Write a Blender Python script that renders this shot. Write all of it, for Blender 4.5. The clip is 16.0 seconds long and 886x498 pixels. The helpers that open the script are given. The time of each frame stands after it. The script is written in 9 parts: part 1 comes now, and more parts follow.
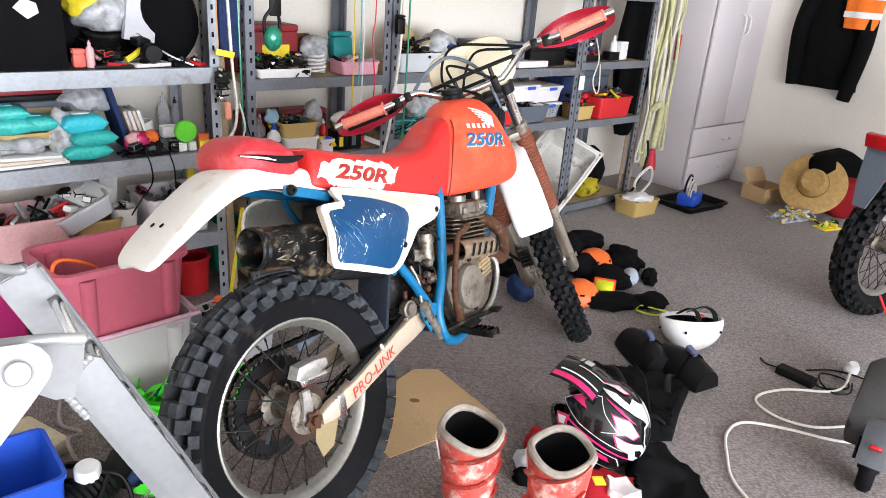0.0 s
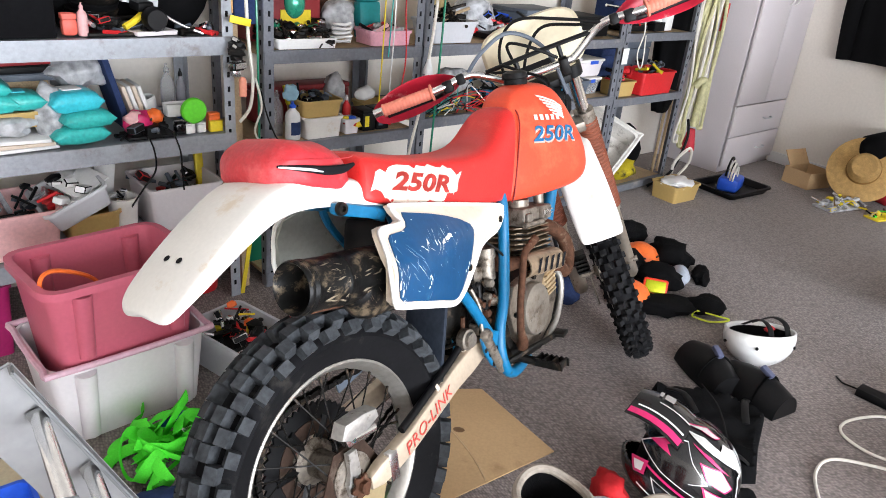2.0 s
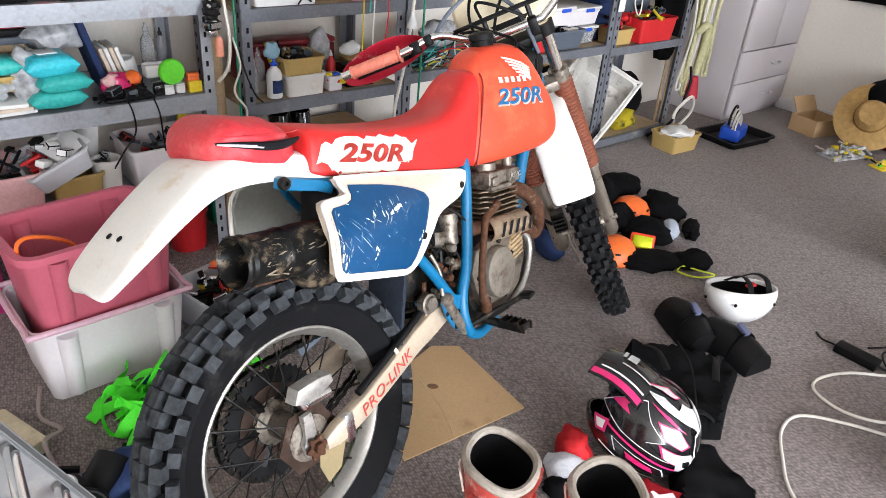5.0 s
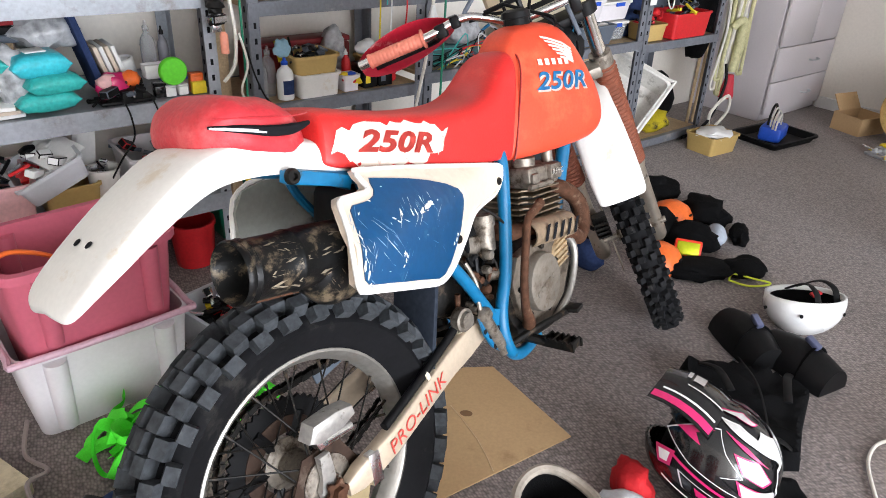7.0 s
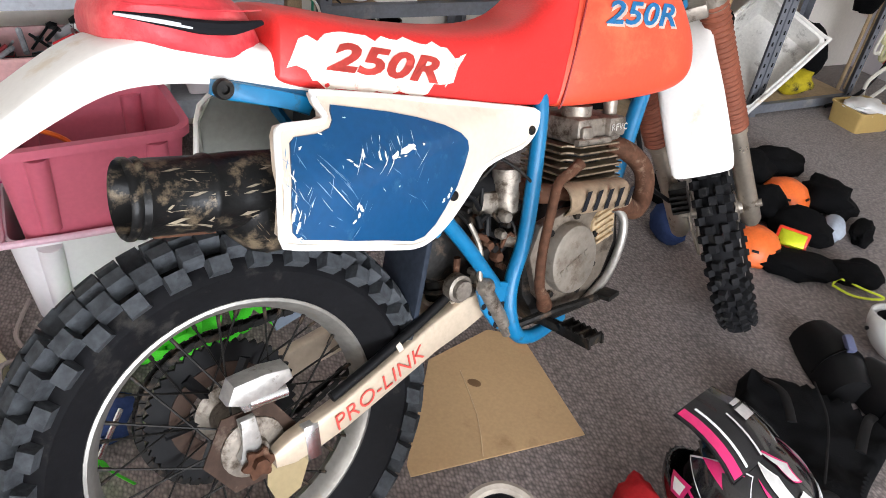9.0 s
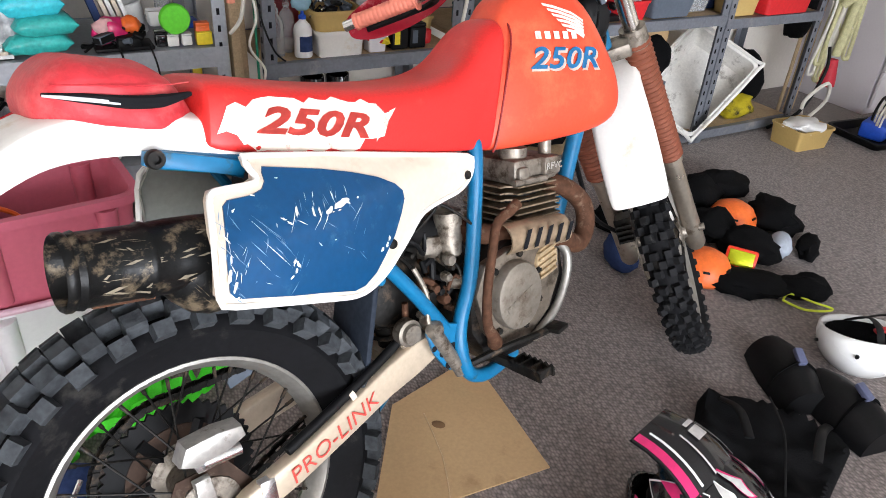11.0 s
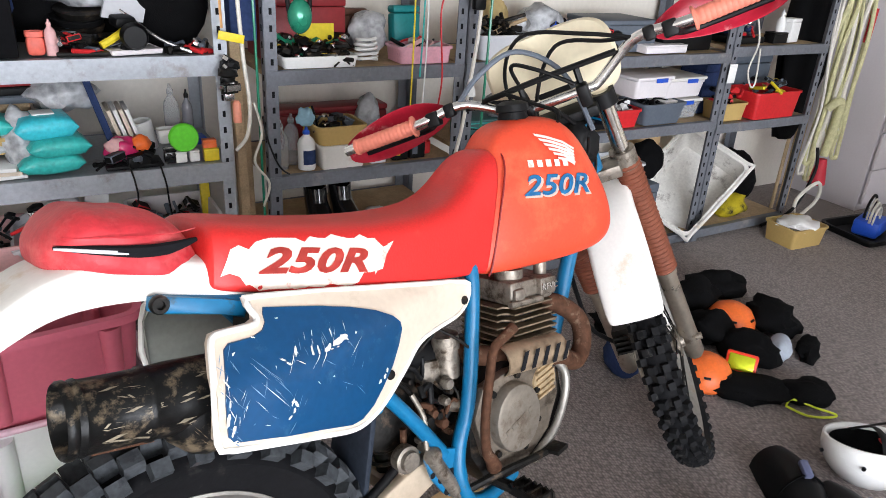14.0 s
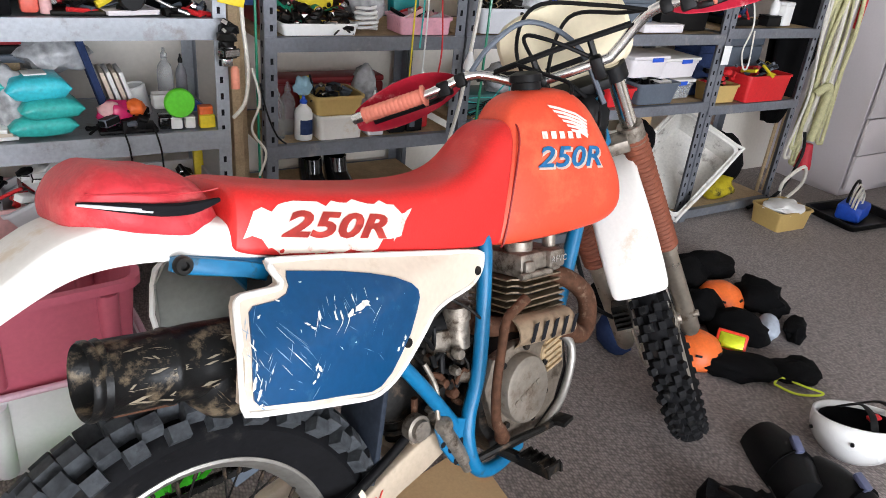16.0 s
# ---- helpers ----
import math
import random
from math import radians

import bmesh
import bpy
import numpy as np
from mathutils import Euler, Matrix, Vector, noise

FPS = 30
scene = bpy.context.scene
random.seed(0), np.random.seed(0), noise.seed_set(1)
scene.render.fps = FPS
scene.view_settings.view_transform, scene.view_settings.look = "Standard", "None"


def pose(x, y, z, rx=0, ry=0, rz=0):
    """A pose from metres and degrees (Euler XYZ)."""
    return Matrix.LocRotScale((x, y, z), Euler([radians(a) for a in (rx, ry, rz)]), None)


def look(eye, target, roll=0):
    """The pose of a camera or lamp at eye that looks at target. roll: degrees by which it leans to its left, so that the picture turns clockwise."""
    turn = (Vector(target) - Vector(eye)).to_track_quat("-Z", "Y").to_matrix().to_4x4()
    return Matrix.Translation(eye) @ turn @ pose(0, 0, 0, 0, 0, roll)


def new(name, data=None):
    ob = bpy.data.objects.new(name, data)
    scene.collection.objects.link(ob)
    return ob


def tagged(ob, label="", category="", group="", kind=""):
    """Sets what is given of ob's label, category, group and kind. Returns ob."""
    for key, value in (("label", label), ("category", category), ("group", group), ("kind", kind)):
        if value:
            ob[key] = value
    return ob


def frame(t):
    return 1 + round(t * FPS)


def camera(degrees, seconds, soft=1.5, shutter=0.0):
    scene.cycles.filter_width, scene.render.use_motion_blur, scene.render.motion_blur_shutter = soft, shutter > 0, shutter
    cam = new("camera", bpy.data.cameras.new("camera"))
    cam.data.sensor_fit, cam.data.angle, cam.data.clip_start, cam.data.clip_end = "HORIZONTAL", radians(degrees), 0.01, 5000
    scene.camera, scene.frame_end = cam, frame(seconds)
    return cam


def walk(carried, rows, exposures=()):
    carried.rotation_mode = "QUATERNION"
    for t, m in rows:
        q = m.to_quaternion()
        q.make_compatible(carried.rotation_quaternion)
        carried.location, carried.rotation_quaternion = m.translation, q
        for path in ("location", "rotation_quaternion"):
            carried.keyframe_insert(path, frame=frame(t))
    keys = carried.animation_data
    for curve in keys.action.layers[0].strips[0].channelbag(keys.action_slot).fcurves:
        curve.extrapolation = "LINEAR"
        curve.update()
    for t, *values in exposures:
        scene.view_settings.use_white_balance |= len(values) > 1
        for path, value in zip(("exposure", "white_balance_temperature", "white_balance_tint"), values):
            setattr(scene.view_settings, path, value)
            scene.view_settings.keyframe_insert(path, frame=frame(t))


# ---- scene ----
cam = camera(64.2, 16.0, soft=0.9)
PATH = [
    (0, (0.125, 0.012, 1.39), (0.004, 1.872, 0.665), 4.4),
    (0.5, (0.109, 0.034, 1.385), (-0.026, 1.898, 0.674), 5.1),
    (1, (0.005, 0.159, 1.366), (-0.062, 2.021, 0.639), 5.5),
    (1.5, (-0.105, 0.27, 1.368), (-0.238, 2.091, 0.552), 5.5),
    (2, (-0.082, 0.362, 1.379), (-0.176, 2.183, 0.557), 5.7),
    (2.5, (-0.006, 0.47, 1.398), (-0.134, 2.258, 0.511), 5.0),
    (3, (0.052, 0.463, 1.416), (-0.142, 2.205, 0.453), 6.3),
    (3.5, (0.078, 0.415, 1.435), (-0.082, 2.145, 0.445), 6.0),
    (4, (0.068, 0.361, 1.449), (-0.053, 2.085, 0.442), 5.4),
    (4.2, (0.067, 0.353, 1.454), (-0.069, 2.073, 0.442), 5.5),
    (4.5, (0.059, 0.366, 1.45), (-0.09, 2.076, 0.423), 5.1),
    (4.7, (0.06, 0.373, 1.452), (-0.073, 2.112, 0.474), 4.8),
    (6.8, (0.011, 0.53, 1.339), (-0.143, 2.282, 0.388), 4.2),
    (7, (0.005, 0.574, 1.314), (-0.182, 2.335, 0.384), 2.9),
    (7.5, (0.0, 0.747, 1.268), (-0.197, 2.469, 0.27), 4.8),
    (8, (0.007, 0.857, 1.242), (-0.26, 2.493, 0.123), 7.0),
    (8.5, (0.067, 0.882, 1.255), (-0.391, 2.424, 0.067), 6.7),
    (9, (0.166, 0.86, 1.26), (-0.293, 2.438, 0.121), 7.5),
    (9.2, (0.208, 0.852, 1.262), (-0.251, 2.448, 0.147), 6.4),
    (11.3, (0.224, 0.855, 1.292), (-0.191, 2.514, 0.255), 4.3),
    (11.5, (0.226, 0.86, 1.293), (-0.169, 2.525, 0.259), 4.7),
    (12, (0.229, 0.879, 1.346), (-0.172, 2.602, 0.412), 4.2),
    (12.5, (0.232, 0.88, 1.363), (-0.165, 2.64, 0.5), 4.2),
    (13, (0.233, 0.874, 1.374), (-0.164, 2.656, 0.557), 4.1),
    (13.5, (0.23, 0.866, 1.373), (-0.219, 2.639, 0.565), 3.6),
    (14, (0.222, 0.867, 1.369), (-0.247, 2.626, 0.541), 3.7),
    (14.5, (0.219, 0.868, 1.362), (-0.254, 2.617, 0.515), 3.8),
    (15, (0.217, 0.869, 1.36), (-0.257, 2.612, 0.502), 4.0),
    (15.5, (0.212, 0.865, 1.36), (-0.261, 2.611, 0.506), 4.0),
    (16, (0.155, 0.85, 1.342), (-0.238, 2.606, 0.467), 5.8),
]
walk(cam, [(t, look(eye, target, roll)) for t, eye, target, roll in PATH],
     exposures=[(0.0, 0.02), (4.5, 0.0), (7.0, -0.08), (9.0, -0.1), (11.5, -0.15), (13.0, -0.25), (16.0, -0.3)])

from mathutils.bvhtree import BVHTree

# ---- light ----
world = bpy.data.worlds.new("sky")
scene.world = world
world.use_nodes = True
wn = world.node_tree.nodes
sky = wn.new("ShaderNodeTexSky")
sky.sky_type, sky.sun_disc = "NISHITA", False
sky.sun_elevation, sky.sun_rotation = radians(50), radians(200)
wn["Background"].inputs[1].default_value = 0.12
world.node_tree.links.new(sky.outputs[0], wn["Background"].inputs[0])
sun = new("sun", bpy.data.lights.new("sun", "SUN"))
sun.data.energy, sun.data.angle, sun.data.color = 1.5, radians(10), (1.0, 0.95, 0.88)
sun.matrix_basis = look((0, 0, 0), (0.30, 0.42, -0.86))
TURN_ROOM = 46.0


def room(u, v, z=0.0, rz=0.0, rx=0.0, ry=0.0):
    """A pose in the garage: u along the shelves, v towards the shelf wall."""
    return pose(0, 0, 0, 0, 0, TURN_ROOM) @ pose(u, v, z, rx, ry, rz)


door_light = new("door_light", bpy.data.lights.new("door_light", "AREA"))
door_light.data.shape, door_light.data.size, door_light.data.size_y = "RECTANGLE", 4.6, 2.0
door_light.data.energy, door_light.data.color = 590, (0.885, 0.925, 1.0)
door_light.matrix_basis = room(0.7, -3.62, 1.15) @ pose(0, 0, 0, 90, 0, 0)
scene.view_settings.exposure = 0.0


# ---- materials ----
def mat(name, col, rough=0.5, metal=0.0, var=0.12, scale=6.0, bump=0.05, grain=90.0, dirt=None, dirt_amount=0.0, dirt_scale=4.0, coat=0.0, trans=0.0, piece=0.0):
    """A surface with broad and fine variation, and stains of a second colour where dirt_amount is given."""
    m = bpy.data.materials.new(name)
    m.use_nodes = True
    nt = m.node_tree
    n, l = nt.nodes, nt.links
    b = n["Principled BSDF"]
    tc = n.new("ShaderNodeTexCoord")
    big, fine = n.new("ShaderNodeTexNoise"), n.new("ShaderNodeTexNoise")
    for tex, sc in ((big, scale), (fine, grain)):
        tex.inputs["Scale"].default_value = sc
        tex.inputs["Detail"].default_value = 4
        l.new(tc.outputs["Object"], tex.inputs["Vector"])
    both = n.new("ShaderNodeMath")
    both.operation = "ADD"
    l.new(big.outputs[0], both.inputs[0])
    l.new(fine.outputs[0], both.inputs[1])
    ramp = n.new("ShaderNodeMapRange")
    ramp.inputs[1].default_value, ramp.inputs[2].default_value = 0.7, 1.3
    ramp.inputs[3].default_value, ramp.inputs[4].default_value = 1 - var, 1 + var
    l.new(both.outputs[0], ramp.inputs[0])
    hsv = n.new("ShaderNodeHueSaturation")
    hsv.inputs["Color"].default_value = (*col, 1)
    value = ramp.outputs[0]
    if piece:
        oi = n.new("ShaderNodeObjectInfo")
        pr = n.new("ShaderNodeMapRange")
        pr.inputs[3].default_value, pr.inputs[4].default_value = 1 - piece, 1 + piece
        l.new(oi.outputs["Random"], pr.inputs[0])
        mul = n.new("ShaderNodeMath")
        mul.operation = "MULTIPLY"
        l.new(value, mul.inputs[0])
        l.new(pr.outputs[0], mul.inputs[1])
        value = mul.outputs[0]
    l.new(value, hsv.inputs["Value"])
    colour = hsv.outputs[0]
    if dirt:
        stain = n.new("ShaderNodeTexNoise")
        stain.inputs["Scale"].default_value, stain.inputs["Detail"].default_value, stain.inputs["Roughness"].default_value = dirt_scale, 8, 0.7
        l.new(tc.outputs["Object"], stain.inputs["Vector"])
        edge = n.new("ShaderNodeMapRange")
        edge.inputs[1].default_value, edge.inputs[2].default_value = 0.62 - 0.25 * dirt_amount, 0.70 - 0.15 * dirt_amount
        l.new(stain.outputs[0], edge.inputs[0])
        mix = n.new("ShaderNodeMix")
        mix.data_type = "RGBA"
        l.new(edge.outputs[0], mix.inputs[0])
        l.new(colour, mix.inputs[6])
        mix.inputs[7].default_value = (*dirt, 1)
        colour = mix.outputs[2]
    l.new(colour, b.inputs["Base Color"])
    rr = n.new("ShaderNodeMapRange")
    rr.inputs[3].default_value, rr.inputs[4].default_value = max(0.02, rough - 0.1), min(1, rough + 0.1)
    l.new(big.outputs[0], rr.inputs[0])
    l.new(rr.outputs[0], b.inputs["Roughness"])
    b.inputs["Metallic"].default_value = metal
    b.inputs["Specular IOR Level"].default_value = 0.12 if rough >= 0.7 else (0.22 if max(col) < 0.02 and not coat else 0.4)
    b.inputs["Coat Weight"].default_value = coat
    b.inputs["Transmission Weight"].default_value = trans
    if bump:
        bp = n.new("ShaderNodeBump")
        bp.inputs["Strength"].default_value, bp.inputs["Distance"].default_value = bump, 0.004
        l.new(both.outputs[0], bp.inputs["Height"])
        l.new(bp.outputs[0], b.inputs["Normal"])
    return m


def carpet_mat():
    m = bpy.data.materials.new("looped_carpet")
    m.use_nodes = True
    n, l = m.node_tree.nodes, m.node_tree.links
    b = n["Principled BSDF"]
    tc, mp = n.new("ShaderNodeTexCoord"), n.new("ShaderNodeMapping")
    mp.inputs["Rotation"].default_value = (0, 0, radians(20))
    mp.inputs["Scale"].default_value = (1.0, 0.62, 1)
    l.new(tc.outputs["Object"], mp.inputs[0])
    vor = n.new("ShaderNodeTexVoronoi")
    vor.inputs["Scale"].default_value, vor.inputs["Randomness"].default_value = 135, 0.6
    l.new(mp.outputs[0], vor.inputs["Vector"])
    big, mid = n.new("ShaderNodeTexNoise"), n.new("ShaderNodeTexNoise")
    big.inputs["Scale"].default_value, big.inputs["Detail"].default_value = 1.3, 6
    mid.inputs["Scale"].default_value, mid.inputs["Detail"].default_value = 45, 5
    l.new(tc.outputs["Object"], big.inputs["Vector"])
    l.new(tc.outputs["Object"], mid.inputs["Vector"])
    r1 = n.new("ShaderNodeValToRGB")
    r1.color_ramp.elements[0].position, r1.color_ramp.elements[0].color = 0.0, (0.405, 0.335, 0.312, 1)
    r1.color_ramp.elements[1].position, r1.color_ramp.elements[1].color = 0.75, (0.128, 0.106, 0.099, 1)
    l.new(vor.outputs["Distance"], r1.inputs[0])
    mx = n.new("ShaderNodeMix")
    mx.data_type, mx.blend_type = "RGBA", "MULTIPLY"
    mx.inputs[0].default_value = 1
    r2 = n.new("ShaderNodeValToRGB")
    r2.color_ramp.elements[0].position, r2.color_ramp.elements[0].color = 0.3, (0.78, 0.76, 0.75, 1)
    r2.color_ramp.elements[1].position, r2.color_ramp.elements[1].color = 0.65, (1, 1, 1, 1)
    av = n.new("ShaderNodeMath")
    av.operation, av.inputs[1].default_value = "MULTIPLY_ADD", 0.5
    l.new(mid.outputs[0], av.inputs[0])
    hb = n.new("ShaderNodeMath")
    hb.operation, hb.inputs[1].default_value = "MULTIPLY", 0.5
    l.new(big.outputs[0], hb.inputs[0])
    l.new(hb.outputs[0], av.inputs[2])
    l.new(av.outputs[0], r2.inputs[0])
    l.new(r1.outputs[0], mx.inputs[6])
    l.new(r2.outputs[0], mx.inputs[7])
    l.new(mx.outputs[2], b.inputs["Base Color"])
    b.inputs["Roughness"].default_value = 0.95
    b.inputs["Sheen Weight"].default_value = 0.2
    bp = n.new("ShaderNodeBump")
    bp.inputs["Strength"].default_value, bp.inputs["Distance"].default_value, bp.invert = 0.55, 0.005, True
    l.new(vor.outputs["Distance"], bp.inputs["Height"])
    l.new(bp.outputs[0], b.inputs["Normal"])
    return m


def glass_mat(name, tint, rough=0.12):
    m = bpy.data.materials.new(name)
    m.use_nodes = True
    b = m.node_tree.nodes["Principled BSDF"]
    b.inputs["Base Color"].default_value = (*tint, 1)
    b.inputs["Roughness"].default_value = rough
    b.inputs["Transmission Weight"].default_value = 0.75
    b.inputs["IOR"].default_value = 1.15
    return m


CARPET = carpet_mat()
WALL = mat("cream_wall_paint", (0.84, 0.79, 0.72), 0.8, var=0.05, scale=1.5, bump=0.08, grain=60)
# Unseen ceiling, greyer than white to hold down the bounced light.
CEIL = mat("dimmed_ceiling_paint", (0.62, 0.61, 0.59), 0.9, var=0.03, scale=2)
TRIM = mat("white_gloss_trim", (0.80, 0.79, 0.78), 0.35, var=0.03)
LAMINATE = mat("pale_lilac_laminate", (0.67, 0.63, 0.66), 0.45, var=0.03, scale=3, bump=0.02)
STEEL = mat("grey_powdercoat_steel", (0.165, 0.175, 0.20), 0.45, 0.2, var=0.18, scale=5, bump=0.05, dirt=(0.30, 0.29, 0.28), dirt_amount=0.15)
GALV = mat("pale_grey_shelf_steel", (0.36, 0.385, 0.42), 0.42, 0.35, var=0.14, scale=5, dirt=(0.22, 0.20, 0.18), dirt_amount=0.15)
HOLE = mat("dark_slot", (0.01, 0.01, 0.012), 0.9)
BOARD = mat("raw_chipboard", (0.50, 0.37, 0.23), 0.85, var=0.2, scale=25, grain=200)
KRAFT = mat("brown_cardboard", (0.55, 0.37, 0.20), 0.85, var=0.08, scale=3, grain=120, dirt=(0.42, 0.27, 0.14), dirt_amount=0.1)
RED = mat("sun_faded_red_plastic", (0.64, 0.062, 0.026), 0.42, var=0.10, scale=4, bump=0.05, grain=160, dirt=(0.68, 0.115, 0.05), dirt_amount=0.25, dirt_scale=3)
SEATRED = mat("worn_red_seat_vinyl", (0.60, 0.022, 0.020), 0.42, var=0.12, scale=5, bump=0.10, grain=260, dirt=(0.66, 0.07, 0.05), dirt_amount=0.25, dirt_scale=4)
BAGRED = mat("faded_red_bag_vinyl", (0.52, 0.030, 0.040), 0.5, var=0.16, scale=9, bump=0.2, grain=120, dirt=(0.60, 0.10, 0.10), dirt_amount=0.3, dirt_scale=6)
SEAM = mat("dark_red_piping", (0.22, 0.012, 0.012), 0.5)
WHITE = mat("white_plastic", (0.76, 0.74, 0.70), 0.42, var=0.04, scale=4, grain=120, dirt=(0.66, 0.58, 0.47), dirt_amount=0.12, dirt_scale=8)
CREAM = mat("yellowed_cream_plastic", (0.66, 0.555, 0.45), 0.45, var=0.06, scale=4, dirt=(0.54, 0.44, 0.34), dirt_amount=0.25, dirt_scale=9)
LAMPSHELL = mat("ivory_headlight_shell", (0.72, 0.64, 0.46), 0.35, var=0.05, scale=4)
BLUE = mat("scuffed_dark_blue_decal", (0.003, 0.054, 0.150), 0.33, var=0.12, scale=7, bump=0.04, dirt=(0.02, 0.09, 0.19), dirt_amount=0.10, dirt_scale=26)
FRAMEBLUE = mat("sky_blue_frame_paint", (0.003, 0.128, 0.275), 0.36, var=0.12, scale=9, dirt=(0.03, 0.07, 0.10), dirt_amount=0.15, dirt_scale=22)
FAINT = mat("faint_blue_scratch", (0.16, 0.28, 0.42), 0.6)
SCRATCH = mat("pale_scratch", (0.75, 0.74, 0.68), 0.6)
RUBBER = mat("black_tyre_rubber", (0.006, 0.006, 0.007), 0.75, var=0.3, scale=10, bump=0.1, dirt=(0.028, 0.026, 0.024), dirt_amount=0.2, dirt_scale=12)
# Knob rubber greyed to stand for daylight caught on the rear tyre's knobs.
KNOB = mat("daylit_knob_rubber", (0.046, 0.050, 0.055), 0.72, var=0.4, scale=30, bump=0.2, dirt=(0.03, 0.032, 0.036), dirt_amount=0.3, dirt_scale=40)
KNOBDARK = mat("black_knob_rubber", (0.012, 0.012, 0.013), 0.75, var=0.3, scale=30, bump=0.15, dirt=(0.05, 0.048, 0.045), dirt_amount=0.2, dirt_scale=40)
BLACK = mat("black_plastic", (0.004, 0.004, 0.0045), 0.5, var=0.3, scale=9)
BLACKCLOTH = mat("black_fabric", (0.0035, 0.0035, 0.004), 0.95, var=0.4, scale=18, bump=0.5, grain=300)
ALU = mat("oxidised_aluminium", (0.24, 0.21, 0.175), 0.45, 0.6, var=0.28, scale=18, bump=0.2, dirt=(0.06, 0.042, 0.028), dirt_amount=0.5, dirt_scale=25)
BRIGHT = mat("brushed_bright_alloy", (0.72, 0.72, 0.72), 0.25, 1.0, var=0.08, scale=9)
RIM = mat("dull_alloy_rim", (0.31, 0.295, 0.27), 0.38, 0.7, var=0.15, scale=14, dirt=(0.32, 0.28, 0.23), dirt_amount=0.2, dirt_scale=16)
ARM = mat("painted_swingarm_alloy", (0.50, 0.41, 0.31), 0.42, 0.2, var=0.1, scale=8, dirt=(0.40, 0.32, 0.26), dirt_amount=0.25, dirt_scale=14)
RAMP = mat("milled_ramp_aluminium", (0.33, 0.335, 0.345), 0.40, 0.4, var=0.07, scale=4, bump=0.05, dirt=(0.45, 0.43, 0.41), dirt_amount=0.15)
# Darker copy of the ramp metal, painting shade onto its plates and flanges.
RAMPSHADE = mat("shaded_ramp_aluminium", (0.19, 0.195, 0.20), 0.45, 0.3, var=0.07, scale=5, bump=0.04, dirt=(0.22, 0.22, 0.22), dirt_amount=0.2)
RUST = mat("rusty_steel", (0.085, 0.040, 0.024), 0.75, 0.3, var=0.35, scale=25, bump=0.25, dirt=(0.17, 0.11, 0.075), dirt_amount=0.25, dirt_scale=30)
DARKMETAL = mat("oily_dark_metal", (0.012, 0.011, 0.010), 0.5, 0.4, var=0.4, scale=20, bump=0.25, dirt=(0.075, 0.052, 0.035), dirt_amount=0.32, dirt_scale=20)
EXHAUST = mat("flaking_black_muffler_paint", (0.007, 0.007, 0.007), 0.36, 0.2, var=0.3, scale=10, bump=0.2, dirt=(0.15, 0.115, 0.075), dirt_amount=0.36, dirt_scale=24)
CHROME = mat("worn_chrome", (0.68, 0.66, 0.62), 0.17, 1.0, var=0.12, scale=14, dirt=(0.30, 0.24, 0.18), dirt_amount=0.15, dirt_scale=22)
GAITER = mat("brown_rubber_gaiter", (0.19, 0.055, 0.028), 0.6, var=0.15, scale=12)
GRIP = mat("salmon_rubber_grip", (0.72, 0.22, 0.15), 0.6, var=0.08, scale=12)
GUARD = mat("crimson_hand_guard", (0.52, 0.018, 0.045), 0.35, var=0.12, scale=8, dirt=(0.66, 0.30, 0.30), dirt_amount=0.15, dirt_scale=14)
TEXTRED = mat("faded_red_lettering", (0.58, 0.065, 0.05), 0.5, var=0.15, scale=30)
DECAL = mat("cream_decal_vinyl", (0.76, 0.66, 0.58), 0.5, var=0.06, dirt=(0.66, 0.30, 0.24), dirt_amount=0.12, dirt_scale=25)
DECALBLUE = mat("light_blue_lettering", (0.03, 0.22, 0.48), 0.45)
PINKBIN = mat("dusty_rose_plastic", (0.56, 0.125, 0.18), 0.42, var=0.06, scale=3, bump=0.02)
CLEARBIN = mat("frosted_clear_plastic", (0.74, 0.70, 0.72), 0.4, var=0.04, scale=3, bump=0.02)
PINK = mat("pale_pink_plastic", (0.72, 0.42, 0.42), 0.45)
MUSTARD = mat("mustard_plastic_tub", (0.52, 0.36, 0.13), 0.45, var=0.06)
GREYBIN = mat("pale_grey_plastic", (0.56, 0.57, 0.60), 0.45, var=0.05)
DARKGREY = mat("slate_grey_plastic", (0.10, 0.12, 0.15), 0.5)
TEAL = mat("teal_plastic_wrap", (0.04, 0.45, 0.42), 0.3, var=0.25, scale=9, bump=0.3)
AQUA = mat("aqua_plastic_wrap", (0.05, 0.55, 0.66), 0.3, var=0.2, scale=9, bump=0.3)
LIME = mat("lime_green_plastic", (0.12, 0.62, 0.03), 0.45)
STRAP = mat("fluorescent_green_webbing", (0.10, 0.80, 0.05), 0.7, var=0.12, scale=20, grain=300)
REDBOX = mat("red_plastic_box", (0.60, 0.02, 0.025), 0.42)
DARKRED = mat("dark_red_case", (0.25, 0.02, 0.025), 0.45)
YELLOW = mat("yellow_plastic", (0.80, 0.62, 0.03), 0.5)
ORANGE = mat("orange_plastic", (0.85, 0.16, 0.03), 0.4)
GREEN = mat("dark_green_plastic", (0.01, 0.22, 0.12), 0.35, coat=0.4)
BLUEBIN = mat("bright_blue_plastic", (0.02, 0.09, 0.55), 0.4)
PAPER = mat("white_paper", (0.80, 0.80, 0.79), 0.8, var=0.05, scale=8)
POLY = mat("crumpled_clear_polythene", (0.44, 0.45, 0.47), 0.28, var=0.45, scale=14, bump=0.6, grain=40)
NAVY = mat("navy_fabric", (0.03, 0.05, 0.13), 0.85, var=0.2)
ROPEMAT = mat("pale_yellow_rope", (0.60, 0.58, 0.34), 0.85, var=0.2, scale=40, bump=0.4, grain=200)
